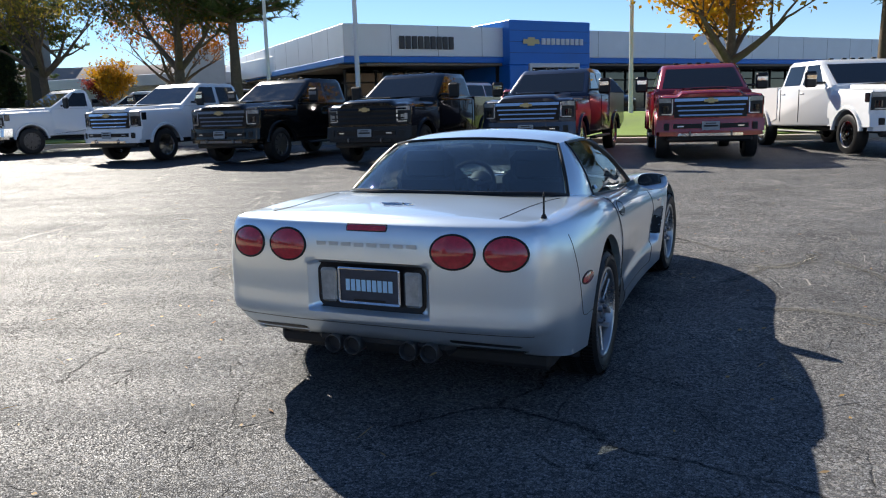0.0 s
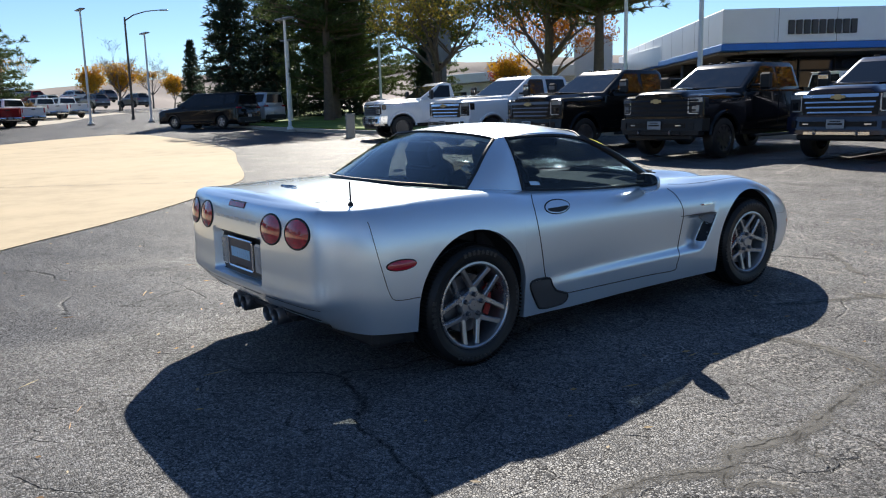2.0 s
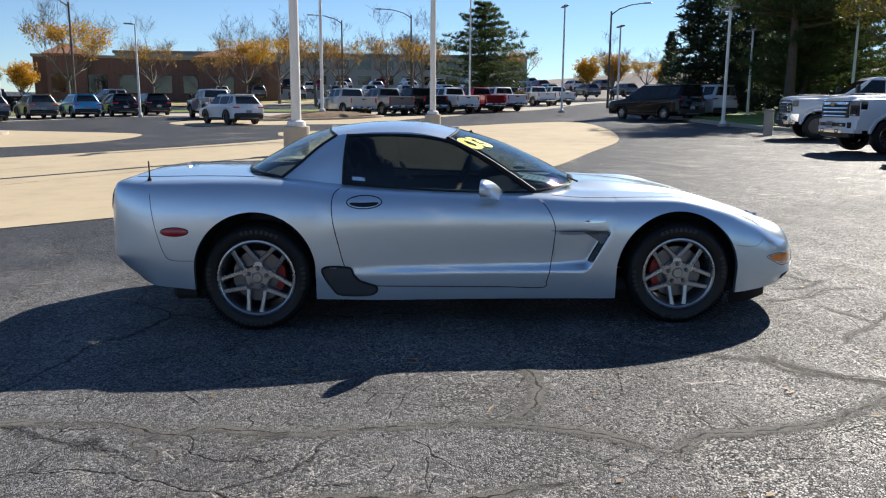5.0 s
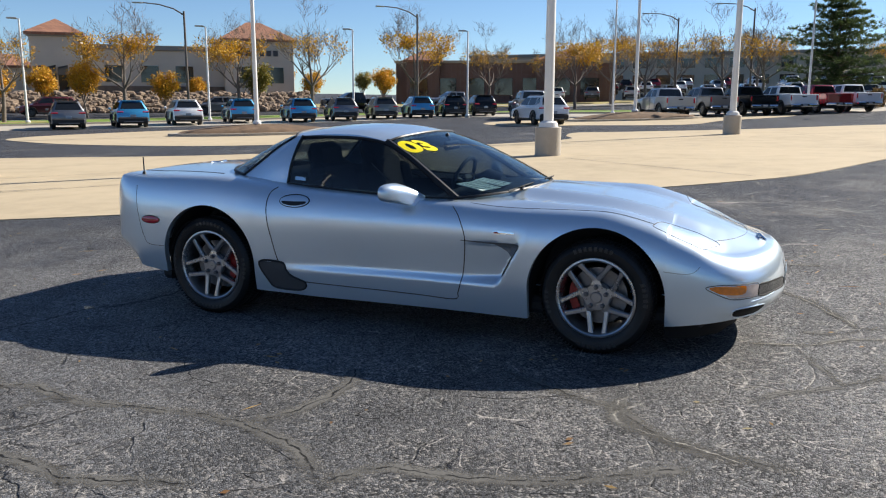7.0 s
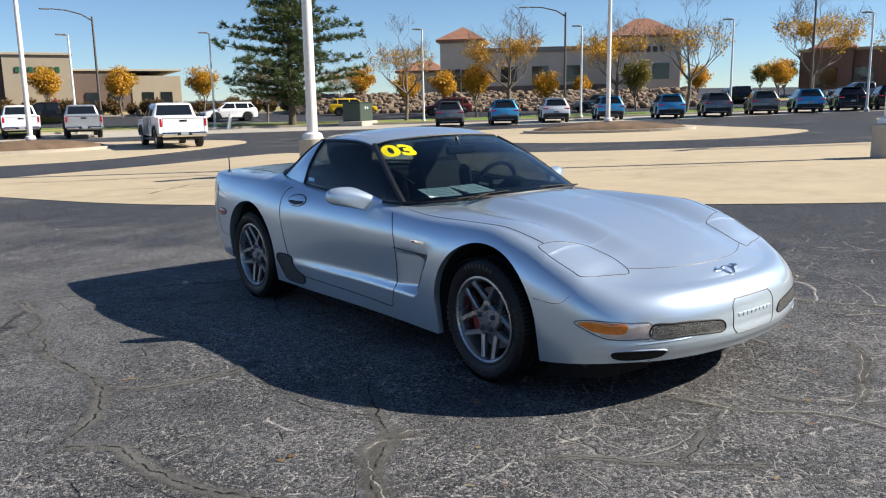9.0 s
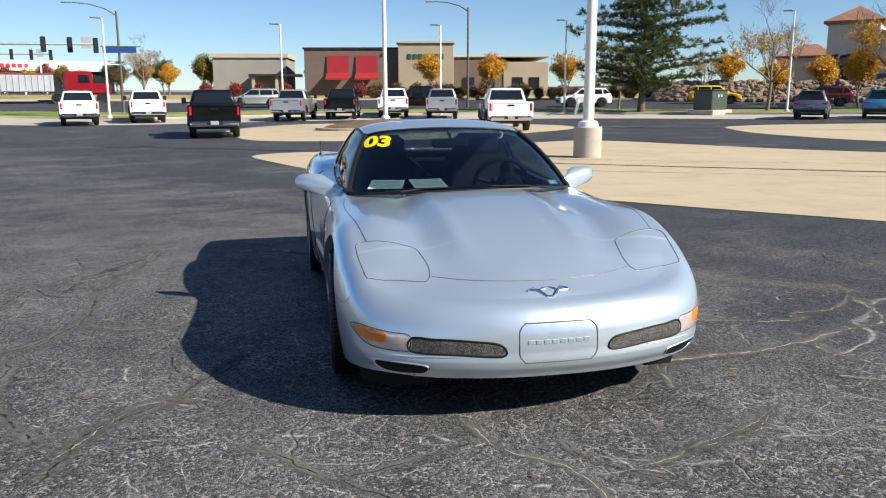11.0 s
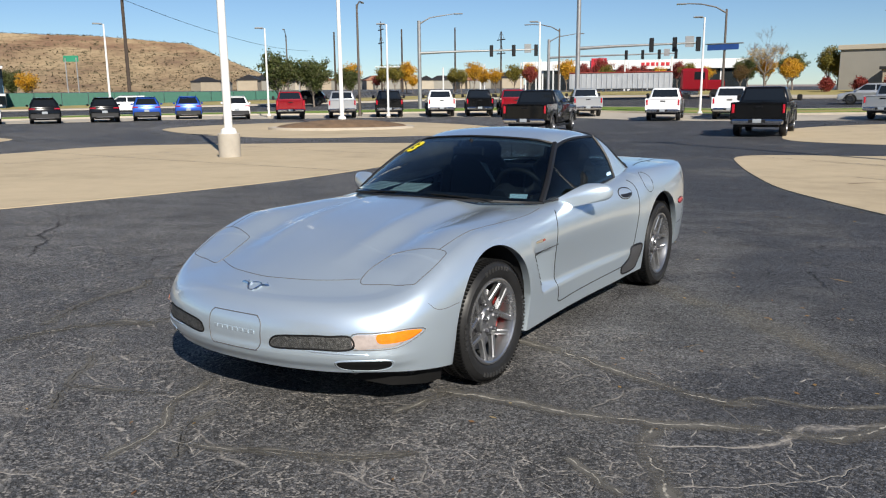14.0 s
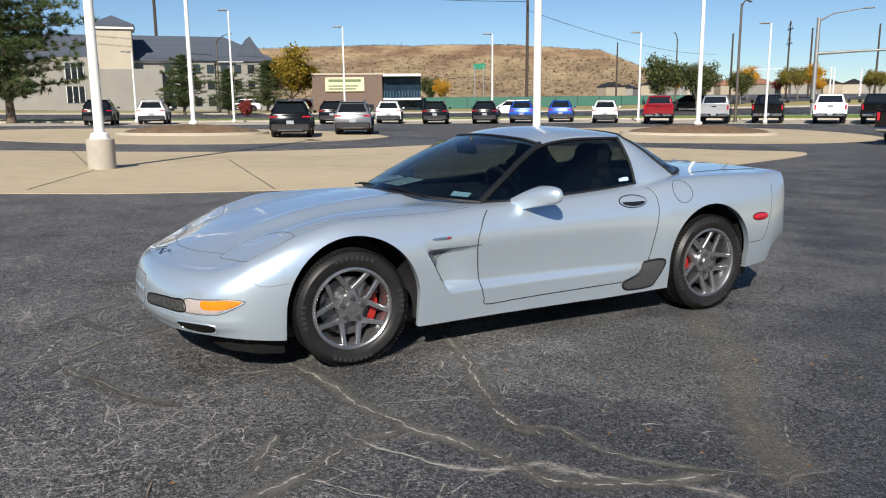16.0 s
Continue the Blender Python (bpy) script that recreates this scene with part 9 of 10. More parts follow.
def motel():
    root = thing("motel", "low brown brick motel with cream sign and blue balcony", "motel")
    m, L = local((90.5, -30.3), (84.9, -42.3), 0.0)
    bpart("wall", root, BROWN_BRICK, ((0, 8.6), (-10, 0), (-1, 4.6)), at=m, r=0.03)
    bpart("coping", root, CREAM_STUCCO, ((-0.1, 8.7), (-10.1, 0.1), (4.6, 4.8)), at=m)
    bpart("sign_panel", root, surface("cream_sign", (0.62, 0.58, 0.38), 0.6, relief=0), ((1.6, 6.4), (0, 0.2), (2.6, 4.3)), at=m)
    for j, z in enumerate((3.75, 3.2, 2.85)):
        bpart("sign_bar", root, surface("olive_print", (0.14, 0.18, 0.08), 0.6, relief=0), ((2.0, 6.0 - 0.3 * j), (0.2, 0.24), (z, z + (0.32 if j == 0 else 0.14))), at=m, r=0)
    bpart("balcony_block", root, surface("blue_black_glass_wall", (0.014, 0.028, 0.045), 0.12, vary=0.3, scale=0.8, relief=0),  ((8.6, 13.4), (-9, -1.2), (-1, 4.7)), at=m, r=0.03)
    bpart("balcony", root, WHITE_TRIM, ((8.7, 13.4), (-1.3, 0.2), (1.5, 1.75)), at=m)
    bpart("canopy", root, WHITE_TRIM, ((8.7, 13.4), (-1.3, 0.3), (4.4, 4.7)), at=m)
    for k in range(13):
        bpart("baluster", root, surface("blue_rail", (0.12, 0.25, 0.36), 0.5, relief=0), ((8.8 + k * 0.37, 8.84 + k * 0.37), (0.1, 0.15), (1.75, 2.65)), at=m, r=0)
    for x0 in (1.0, 6.4, 9.4, 11.6):
        bpart("window_pane", root, SHOP_GLASS, ((x0, x0 + 1.1), (0.0, 0.07) if x0 < 8 else (-1.2, -1.1), (-0.4, 1.0)), at=m, r=0)


motel()
_r = thing("far_dealership", "white flat-roofed dealership with a red sign block across the street", "dealership")
_m, _L = local((66.3, -127.9), (29.5, -142.1), 1.4)
bpart("fascia", _r, WHITE_TRIM, ((0, _L), (-14, 0.8), (3.6, 5.2)), at=_m, r=0.05)
bpart("glass_wall", _r, SHOP_GLASS, ((0.5, _L - 0.5), (-12, 0), (-1, 3.6)), at=_m, r=0.02)
for k in range(12):
    bpart("mullion", _r, WHITE_TRIM, ((0.4 + k * 3.1, 0.6 + k * 3.1), (0, 0.1), (-1, 3.6)), at=_m, r=0)
bpart("sign_block", _r, surface("red_sign", (0.5, 0.015, 0.03), 0.5, relief=0), ((12.3, 15.0), (0.5, 1.2), (1.9, 5.6)), at=_m, r=0.03)
for k in range(6):
    bpart("sign_bar", _r, surface("red_letters", (0.5, 0.02, 0.03), 0.5, relief=0), ((21 + k * 0.85, 21.6 + k * 0.85), (0.8, 0.9), (4.15, 4.75)), at=_m, r=0.02)
random.seed(21)
for k in range(16):
    _x, _y = 30 + 3.2 * k + random.uniform(-1, 1), -100 - 0.9 * k + random.uniform(-6, 6)
    _q = thing("banner_post", "slim white post in a far lot", "post", "white posts in the far lot", m=pose(_x, _y, gz(_x, _y)))
    bpart("post", _q, WHITE_TRIM, ((-0.09, 0.09), (-0.09, 0.09), (0, 4.2 + random.uniform(-0.5, 0.5))), r=0.01)
_r = thing("green_wall", "long green fence wall beside a far highway", "fence wall")
_m, _L = local((97.3, -39.0), (73.8, -82.5), 0.1)
for k in range(16):
    bpart("panel", _r, surface("green_fence", (0.035, 0.13, 0.09), 0.6, relief=0.05) if k == 0 else bpy.data.materials["green_fence"], ((k * 3.0, k * 3.0 + 2.94), (-0.1, 0.1), (-0.6, 1.7)), at=_m, r=0.02)
for x, y, z, tn in ((98.0, -58.8, 5.6, -140), (81.7, -84.0, 4.4, -130)):
    _r = thing("highway_sign", "green highway sign on posts", "highway sign", "highway signs", m=pose(x, y, 0.8, 0, 0, tn))
    bpart("panel", _r, surface("green_sign", (0.02, 0.22, 0.12), 0.5, relief=0), ((-0.95, 0.95), (-0.05, 0.05), (z - 0.5, z + 0.3)))
    bpart("bars", _r, WHITE_TRIM, ((-0.7, 0.7), (0.055, 0.06), (z - 0.05, z + 0.12)), ((-0.7, 0.4), (0.055, 0.06), (z - 0.36, z - 0.2)), r=0)
    for q in (-0.7, 0.7):
        bpart("post", _r, GALV, ((q - 0.06, q + 0.06), (-0.15, -0.05), (-0.8, z)), r=0)

# concrete pedestal at the kerb beside the work truck
_r = thing("utility_pedestal", "pale concrete utility pedestal with a small dark plate", "utility pedestal", m=pose(-24.1, 12.6, gz(-24.1, 12.6), 0, 0, -25))
bpart("column", _r, POST_CONC, ((-0.19, 0.19), (-0.17, 0.17), (-0.1, 0.90)), r=0.02)
bpart("cap", _r, POST_CONC, ((-0.21, 0.21), (-0.19, 0.19), (0.90, 0.96)), r=0.02)
bpart("plate", _r, BLACK_PLASTIC, ((-0.06, 0.06), (-0.18, -0.168), (0.55, 0.72)), r=0)

# transformer box, marker, lorry
_r = thing("transformer_box", "dark green transformer cabinet on a concrete plinth in the verge", "transformer box", m=pose(-27.8, -45.9, gz(-27.8, -45.9), 0, 0, 32))
bpart("plinth", _r, POST_CONC, ((-1.35, 1.35), (-0.95, 0.95), (-0.2, 0.35)), r=0.03)
bpart("cabinet", _r, surface("dark_green_cabinet", (0.045, 0.065, 0.05), 0.5, vary=0.15, relief=0.05), ((-1.05, 1.05), (-0.7, 0.7), (0.35, 1.65)), r=0.04)
bpart("lid", _r, bpy.data.materials["dark_green_cabinet"], ((-1.1, 1.1), (-0.75, 0.78), (1.65, 1.72)), r=0.02)
for q in (-0.28, 0.12):
    bpart("label_plate", _r, WHITE_TRIM, ((q, q + 0.16), (0.7, 0.71), (1.2, 1.38)), r=0)
_r = thing("marker_post", "leaning white marker post in the grass", "marker post", m=pose(-19.3, -49.5, gz(-19.3, -49.5), 0, -12, 0))
bpart("post", _r, WHITE_TRIM, ((-0.12, 0.12), (-0.05, 0.05), (0, 1.1)), r=0.03)
_r = thing("articulated_lorry", "red lorry with a long silver trailer under a red tarpaulin", "lorry")
_m, _L = local((32.4, -73.2), (17.2, -77.7), gz(25.0, -75.5))
bpart("trailer", _r, surface("silver_trailer", (0.50, 0.51, 0.52), 0.4, 0.4, vary=0.12, scale=1.0, relief=0.05), ((0, 10.4), (-2.4, 0), (1.15, 2.75)), at=_m, r=0.06)
bpart("tarpaulin", _r, surface("dull_red_tarp", (0.22, 0.04, 0.03), 0.8, vary=0.2, relief=0.2), ((-0.05, 10.45), (-2.45, 0.05), (2.75, 2.88)), at=_m, r=0.05)
for k in range(20):
    bpart("rib", _r, bpy.data.materials["silver_trailer"], ((0.25 + k * 0.52, 0.33 + k * 0.52), (0, 0.06), (1.2, 2.7)), at=_m, r=0)
bpart("bonnet", _r, PAINTS["red"], ((13.6, 15.4), (-2.2, -0.2), (0.9, 1.95)), at=_m, r=0.15)
bpart("cabin", _r, PAINTS["red"], ((11.2, 13.8), (-2.4, 0.0), (0.9, 3.1)), at=_m, r=0.2)
bpart("cabin_window", _r, DARK_GLASS, ((12.5, 13.5), (-0.02, 0.02), (2.0, 2.75)), at=_m, r=0)
bpart("fuel_tank", _r, CHROME, ((11.0, 13.0), (-0.3, 0.05), (0.5, 0.95)), at=_m, r=0.1)
for x in (1.2, 2.4, 10.6, 11.7, 14.5):
    _w = MB()
    _w.lathe([(0, 0.14), (0.28, 0.14), (0.30, 0.10), (0.5, 0.14), (0.52, 0.0), (0.52, -0.14)], 24, at=_m @ pose(x, -0.2, 0.52, -90, 0, 0))
    part("wheel", _w, RUBBER, _r)

# ---------- hills ----------
def mesa_material():
    """Dry grass slopes with olive thickets and rusty ledges lying in level bands."""
    m, nt, b = nodes_of("dry_hillside")
    tc = nt.nodes.new("ShaderNodeTexCoord").outputs["Object"]
    mp = nt.nodes.new("ShaderNodeMapping")
    mp.inputs["Scale"].default_value = (1, 1, 5)
    nt.links.new(tc, mp.inputs[0])
    band = noise_tex(nt, 0.016, 6, 0.65, vec=mp.outputs[0])
    tuft = noise_tex(nt, 0.11, 6, 0.75, vec=mp.outputs[0])
    sep = nt.nodes.new("ShaderNodeSeparateXYZ")
    nt.links.new(tc, sep.inputs[0])
    col = ramp(nt, band, [(0.36, (0.30, 0.225, 0.135)), (0.52, (0.235, 0.168, 0.10)), (0.64, (0.15, 0.098, 0.062))])
    ledge = math_node(nt, "MULTIPLY", ramp(nt, math_node(nt, "MULTIPLY", sep.outputs[2], 0.01), [(0.40, grey(0)), (0.66, grey(1))]), ramp(nt, band, [(0.42, grey(0)), (0.55, grey(1))]))
    col = mix_col(nt, math_node(nt, "MULTIPLY", ledge, 0.6), col, (0.15, 0.075, 0.048))
    col = mix_col(nt, math_node(nt, "MULTIPLY", ramp(nt, tuft, [(0.53, grey(0)), (0.62, grey(1))]), 0.75), col, (0.055, 0.05, 0.022))
    nt.links.new(col, b.inputs["Base Color"])
    socket(b, "Roughness", 0.95)
    bump(nt, b, tuft, 0.6, 1.5)
    return m


MESA = mesa_material()
FAR_HILL = surface("hazy_hillside", (0.26, 0.22, 0.20), 0.95, vary=0.15, scale=0.01, fine=0.1, relief=0.3, depth=1.5)
noise.seed_set(3)


def ridge(name, path, heights, depth, mat, label, cliff=0.8, n=160, rows=26):
    P = spline(path, n)
    H_ = np.interp(np.linspace(0, 1, n), np.linspace(0, 1, len(heights)), heights)
    mb = MB()
    cen = np.array([0.0, 0.0])
    G = []
    for j in range(rows):
        v = j / (rows - 1)
        row = []
        for i in range(n):
            p = P[i]
            d = p / np.linalg.norm(p)
            q = p + d * depth * v
            f = 1.0 if v > cliff else (v / cliff) ** 1.25 * 0.86
            z = H_[i] * f
            z += H_[i] * 0.10 * noise.fractal(Vector((q[0] * 0.012, q[1] * 0.012, 0.3)), 1.0, 2.0, 4) * min(1, v * 3) * (0.35 if v > cliff else 1.0)
            z -= H_[i] * 0.10 * abs(noise.noise(Vector((i * 0.16, 0.5, v * 1.5)))) * math.sin(math.pi * min(1, v / cliff))
            row.append((q[0], q[1], max(z, -2)))
        G.append(row)
    mb.grid(G)
    return tagged(part(name, mb, mat), label, "hill", kind="structure")


ridge("backdrop_mesa", [(880 * math.cos(radians(b)), 880 * math.sin(radians(b))) for b in np.linspace(5.6, -50.4, 11)], [60, 61, 62, 64, 66, 68, 69, 68, 61, 20, 6], 160, MESA, "dry tan mesa with scrub and a flat rim", 0.82)
ridge("backdrop_hills", [(-1500, 202), (-1380, 621), (-1199, 902), (-997, 1153), (-695, 1403)], [60, 98, 112, 120, 90], 500, FAR_HILL, "hazy bare hills far behind the trees", 0.9, 90, 14)
ridge("backdrop_plain", [(574, -628), (423, -758), (198, -851), (-7, -880), (-207, -858)], [10, 9, 6, 4, 5], 200, FAR_HILL, "low hazy rise at the horizon", 0.9, 60, 8)
SCRUB = foliage("scrub_leaves", [(0.05, 0.045, 0.02), (0.09, 0.06, 0.03), (0.06, 0.055, 0.03)])

# ---------- trees ----------
GOLD_LEAF = foliage("gold_leaves", [(0.55, 0.28, 0.012), (0.68, 0.40, 0.02), (0.50, 0.22, 0.01), (0.60, 0.40, 0.04)])
OLIVE_GOLD = foliage("olive_gold_leaves", [(0.30, 0.20, 0.015), (0.40, 0.26, 0.02), (0.22, 0.17, 0.02), (0.14, 0.12, 0.02)])
ORANGE_LEAF = foliage("orange_leaves", [(0.40, 0.13, 0.012), (0.46, 0.20, 0.015), (0.30, 0.09, 0.012)])
GREEN_GOLD = foliage("green_gold_leaves", [(0.20, 0.17, 0.02), (0.12, 0.13, 0.02), (0.34, 0.24, 0.03), (0.09, 0.10, 0.02)])
DARK_GREEN = foliage("dark_leaves", [(0.05, 0.07, 0.02), (0.07, 0.09, 0.022), (0.10, 0.10, 0.025), (0.22, 0.12, 0.02)])
GREEN_LEAF = foliage("green_leaves", [(0.06, 0.085, 0.02), (0.09, 0.11, 0.03), (0.12, 0.12, 0.035)])
RED_LEAF = foliage("red_leaves", [(0.26, 0.035, 0.03), (0.32, 0.06, 0.04), (0.18, 0.03, 0.03)])
NEEDLE = foliage("pine_needles", [(0.045, 0.075, 0.020), (0.07, 0.105, 0.03), (0.11, 0.14, 0.042), (0.055, 0.08, 0.025)])
NEEDLE_DARK = foliage("spruce_needles", [(0.028, 0.046, 0.026), (0.04, 0.062, 0.034), (0.055, 0.08, 0.042)])
RUST_LEAF = foliage("rust_leaves", [(0.16, 0.085, 0.03), (0.22, 0.12, 0.04), (0.10, 0.075, 0.025), (0.13, 0.10, 0.03)])
TWIG = surface("grey_twigs", (0.15, 0.115, 0.09), 0.9, vary=0.2, relief=0.0)


def branch(mb, p, d, length, r, depth, tips, rnd, wander=0.25, spread=0.75, kids=3, up=0.12, min_r=0.012):
    """One limb, bending as it grows, with its side limbs."""
    n = 4 if depth > 1 else 3
    pts, rr = [p.copy()], [r]
    q, dd = p.copy(), d.normalized()
    for k in range(n):
        dd = (dd + Vector((rnd.uniform(-1, 1), rnd.uniform(-1, 1), rnd.uniform(-0.6, 1.0))) * wander * 0.55 + Vector((0, 0, up))).normalized()
        q = q + dd * length / n
        pts.append(q.copy())
        rr.append(max(min_r * 0.7, r * (1 - 0.62 * (k + 1) / n)))
    mb.tube(pts, rr, 7 if depth > 2 else (5 if depth > 1 else 3), caps=False)
    if depth <= 0:
        tips.append((pts[-1], dd, 0))
        return
    if depth <= 2:
        tips.append((pts[2], dd, depth))
    for k in range(kids):
        t = rnd.uniform(0.45, 1.0) if k else 1.0
        i = min(n, max(1, int(t * n)))
        side = Vector((rnd.uniform(-1, 1), rnd.uniform(-1, 1), rnd.uniform(-0.15, 0.8))).normalized()
        nd = (dd * (1 - spread * rnd.uniform(0.5, 1.0)) + side * spread).normalized()
        branch(mb, pts[i], nd, length * rnd.uniform(0.58, 0.80), max(min_r, rr[i] * rnd.uniform(0.6, 0.8)), depth - 1, tips, rnd, wander, spread, kids, up, min_r)


def leaf_cloud(mb, centre, radius, n, size, rnd, flat=0.7):
    for _ in range(n):
        o = Vector((rnd.gauss(0, 1), rnd.gauss(0, 1), rnd.gauss(0, flat)))
        o = o.normalized() * radius * rnd.random() ** 0.45
        c = centre + o
        a = Vector((rnd.uniform(-1, 1), rnd.uniform(-1, 1), rnd.uniform(-1, 1))).normalized()
        b = a.cross(Vector((rnd.uniform(-1, 1), rnd.uniform(-1, 1), rnd.uniform(-1, 1)))).normalized()
        s = size * rnd.uniform(0.6, 1.25)
        mb.add([c - a * s, c + b * s * 0.55, c + a * s, c - b * s * 0.55], [(0, 1, 2, 3)])


def broadleaf(name, label, h, leaf, seed, trunk_h=0.25, depth=4, kids=3, leaves=8, leaf_size=0.09, cloud=0.5, spread=0.62, share=1.0, low_only=0.0, bark=None, group="", r0=None, lean=0.0, flare=0.62, up=0.12, min_r=0.012):
    rnd = random.Random(seed)
    root = thing(name, label, "tree", group)
    t, l, tips = MB(), MB(), []
    r0 = r0 or h * 0.018
    base = Vector((0, 0, -0.2))
    top = Vector((rnd.uniform(-0.2, 0.2) + lean, rnd.uniform(-0.2, 0.2), h * trunk_h))
    t.tube([base, base.lerp(top, 0.15), base.lerp(top, 0.6) + Vector((0.05, 0.03, 0)), top], [r0 * 1.5, r0 * 1.05, r0 * 0.92, r0 * 0.85], 9, caps=False)
    for k in range(4):
        a = 2 * math.pi * (k + rnd.random() * 0.6) / 4
        d = Vector((math.cos(a) * flare, math.sin(a) * flare, 1.0))
        branch(t, top, d, h * 0.27, r0 * 0.62, depth - 1, tips, rnd, 0.3, spread, kids, up, min_r)
    branch(t, top, Vector((0, 0, 1)), h * 0.34, r0 * 0.72, depth - 1, tips, rnd, 0.22, spread, kids, up, min_r)
    part("trunk", t, bark or BARK_GREY, root, smooth=60)
    zs = [p.z for p, _, _ in tips]
    lim = min(zs) + (max(zs) - min(zs)) * low_only if low_only else 1e9
    for p, d, lv in tips:
        if p.z < lim and rnd.random() < share:
            leaf_cloud(l, p, cloud, leaves, leaf_size, rnd)
    if l.v:
        part("crown", l, leaf, root, smooth=0)
    return root


def needle_tuft(mb, c, d, r, n, rnd, w=0.020):
    d = d.normalized()
    for _ in range(n):
        o = (d * rnd.uniform(0.1, 1.0) + Vector((rnd.uniform(-1, 1), rnd.uniform(-1, 1), rnd.uniform(-0.7, 1))) * 0.85).normalized() * r * rnd.uniform(0.65, 1.1)
        s = o.cross(Vector((rnd.uniform(-1, 1), rnd.uniform(-1, 1), rnd.uniform(-1, 1)))).normalized() * w
        mb.add([c - s, c + s, c + o + s * 0.3, c + o - s * 0.3], [(0, 1, 2, 3)])


def conifer(name, label, h, needle, seed, clear=0.2, width=0.30, whorls=14, per=6, tufts=7, tuft_r=0.36, tuft_n=11, droop=0.0, taper=1.0, ragged=0.3, group="", r0=None, w=0.03):
    rnd = random.Random(seed)
    root = thing(name, label, "conifer", group)
    t, l = MB(), MB()
    r0 = r0 or h * 0.02
    bend = Vector((rnd.uniform(-0.02, 0.02) * h, rnd.uniform(-0.02, 0.02) * h, 0))

    def axis(z):
        return Vector((0, 0, z)) + bend * (z / h) ** 2

    t.tube([axis(z) for z in np.linspace(-0.2, h, 9)], [r0 * (1.25 if i == 0 else 1) * (1 - 0.93 * i / 8) for i in range(9)], 9, caps=False)
    for k in range(whorls):
        f = k / (whorls - 1)
        z = h * (clear + (0.985 - clear) * f)
        if taper >= 1:
            reach = h * width * (1 - f) ** 0.85 + 0.25
        else:
            reach = h * width * math.sin(math.pi * min(1, 0.22 + 0.76 * f)) ** 0.7 + 0.2
        for j in range(per):
            a = 2 * math.pi * (j + rnd.random()) / per
            R_ = reach * (1 + rnd.uniform(-ragged, ragged * 0.5))
            d = Vector((math.cos(a), math.sin(a), 0))
            p0 = axis(z + (rnd.uniform(-0.2, 0.2) if taper >= 1 else rnd.uniform(-0.04, 0.03) * h * (1 - 0.7 * f)))
            p1 = p0 + d * R_ * 0.55 + Vector((0, 0, R_ * (0.12 - droop)))
            p2 = p0 + d * R_ + Vector((0, 0, R_ * (0.22 - droop * 1.6)))
            t.tube([p0, p1, p2], [max(0.015, r0 * 0.30 * (1 - f)), max(0.012, r0 * 0.2 * (1 - f)), 0.01], 4, caps=False)
            m = max(2, int(tufts * (0.35 + 0.65 * (R_ / (h * width + 0.25)))))
            for q in range(m):
                s = (q + 0.6 + rnd.random() * 0.4) / m
                c = p0.lerp(p1, s * 2) if s < 0.5 else p1.lerp(p2, s * 2 - 1)
                side = Vector((-d.y, d.x, 0)) * rnd.uniform(-1, 1) * R_ * 0.22
                needle_tuft(l, c + side + Vector((0, 0, rnd.uniform(-0.1, 0.2))), d + Vector((0, 0, 0.5 - droop * 2)), tuft_r, tuft_n, rnd, w)
    part("trunk", t, BARK, root, smooth=60)
    part("crown", l, needle, root, smooth=0)
    return root


def plant(root, x, y, turn=0.0, s=1.0, lift=0.0):
    root.matrix_basis = pose(x, y, gz(x, y) + lift, 0, 0, turn) @ Matrix.Diagonal((s, s, s, 1))


def more(root, x, y, turn=0.0, s=1.0, lift=0.0, label=None):
    ob = copy_thing(root, pose(x, y, gz(x, y) + lift, 0, 0, turn) @ Matrix.Diagonal((s / root.scale[0], s / root.scale[0], s / root.scale[0], 1)))
    if label:
        ob["label"] = label
    return ob


GB = "half-bare street trees"
bare_a = broadleaf("street_tree", "half-bare street tree with gold leaves on its lower twigs", 9.0, GOLD_LEAF, 11, 0.26, 6, 3, 5, 0.10, 0.55, 0.70, 0.6, 0.40, group=GB, min_r=0.010, flare=1.5, up=0.05)
plant(bare_a, -43.4, -46.6, 20)
bare_b = broadleaf("street_tree", "bare street tree with a few gold leaves", 9.0, GOLD_LEAF, 23, 0.28, 6, 3, 3, 0.10, 0.45, 0.70, 0.22, 0.40, group=GB, min_r=0.010, flare=1.5, up=0.05)
plant(bare_b, -51.5, -34.5, 100)
for x, y, k, s, tn in ((-53.6, -43.4, 0, 1.0, 70), (-65.3, -31.4, 0, 1.12, 200), (-74.5, -27.4, 1, 0.92, 30), (-81.5, -22.1, 1, 0.85, 250), (-87.8, -17.2, 0, 1.15, 310), (-92.0, -10.9, 1, 1.05, 80), (-94.8, -1.8, 1, 1.15, 160), (-33.1, -47.3, 1, 0.85, 45), (-79.1, -11.8, 1, 1.0, 290), (-74.7, -4.3, 1, 1.0, 15), (-77.7, -0.6, 1, 0.95, 130), (-73.6, -17.8, 0, 0.98, 220), (-100.0, 24.1, 1, 0.9, 0), (-106.0, 12.1, 1, 1.0, 40), (17.5, -95.6, 1, 0.75, 10), (-112.0, 32.0, 0, 0.8, 0), (-24.9, -54.9, 1, 0.62, 60), (-38.2, -65.9, 1, 0.6, 60)):
    more((bare_a, bare_b)[k], x, y, tn, s)
GY_ = "gold autumn trees"
gold = broadleaf("autumn_tree", "small rounded tree in full gold leaf", 4.9, GOLD_LEAF, 37, 0.24, 4, 4, 16, 0.10, 0.42, 0.72, 0.85, group=GY_, flare=0.9, up=0.08)
plant(gold, -42.4, -49.6, 0)
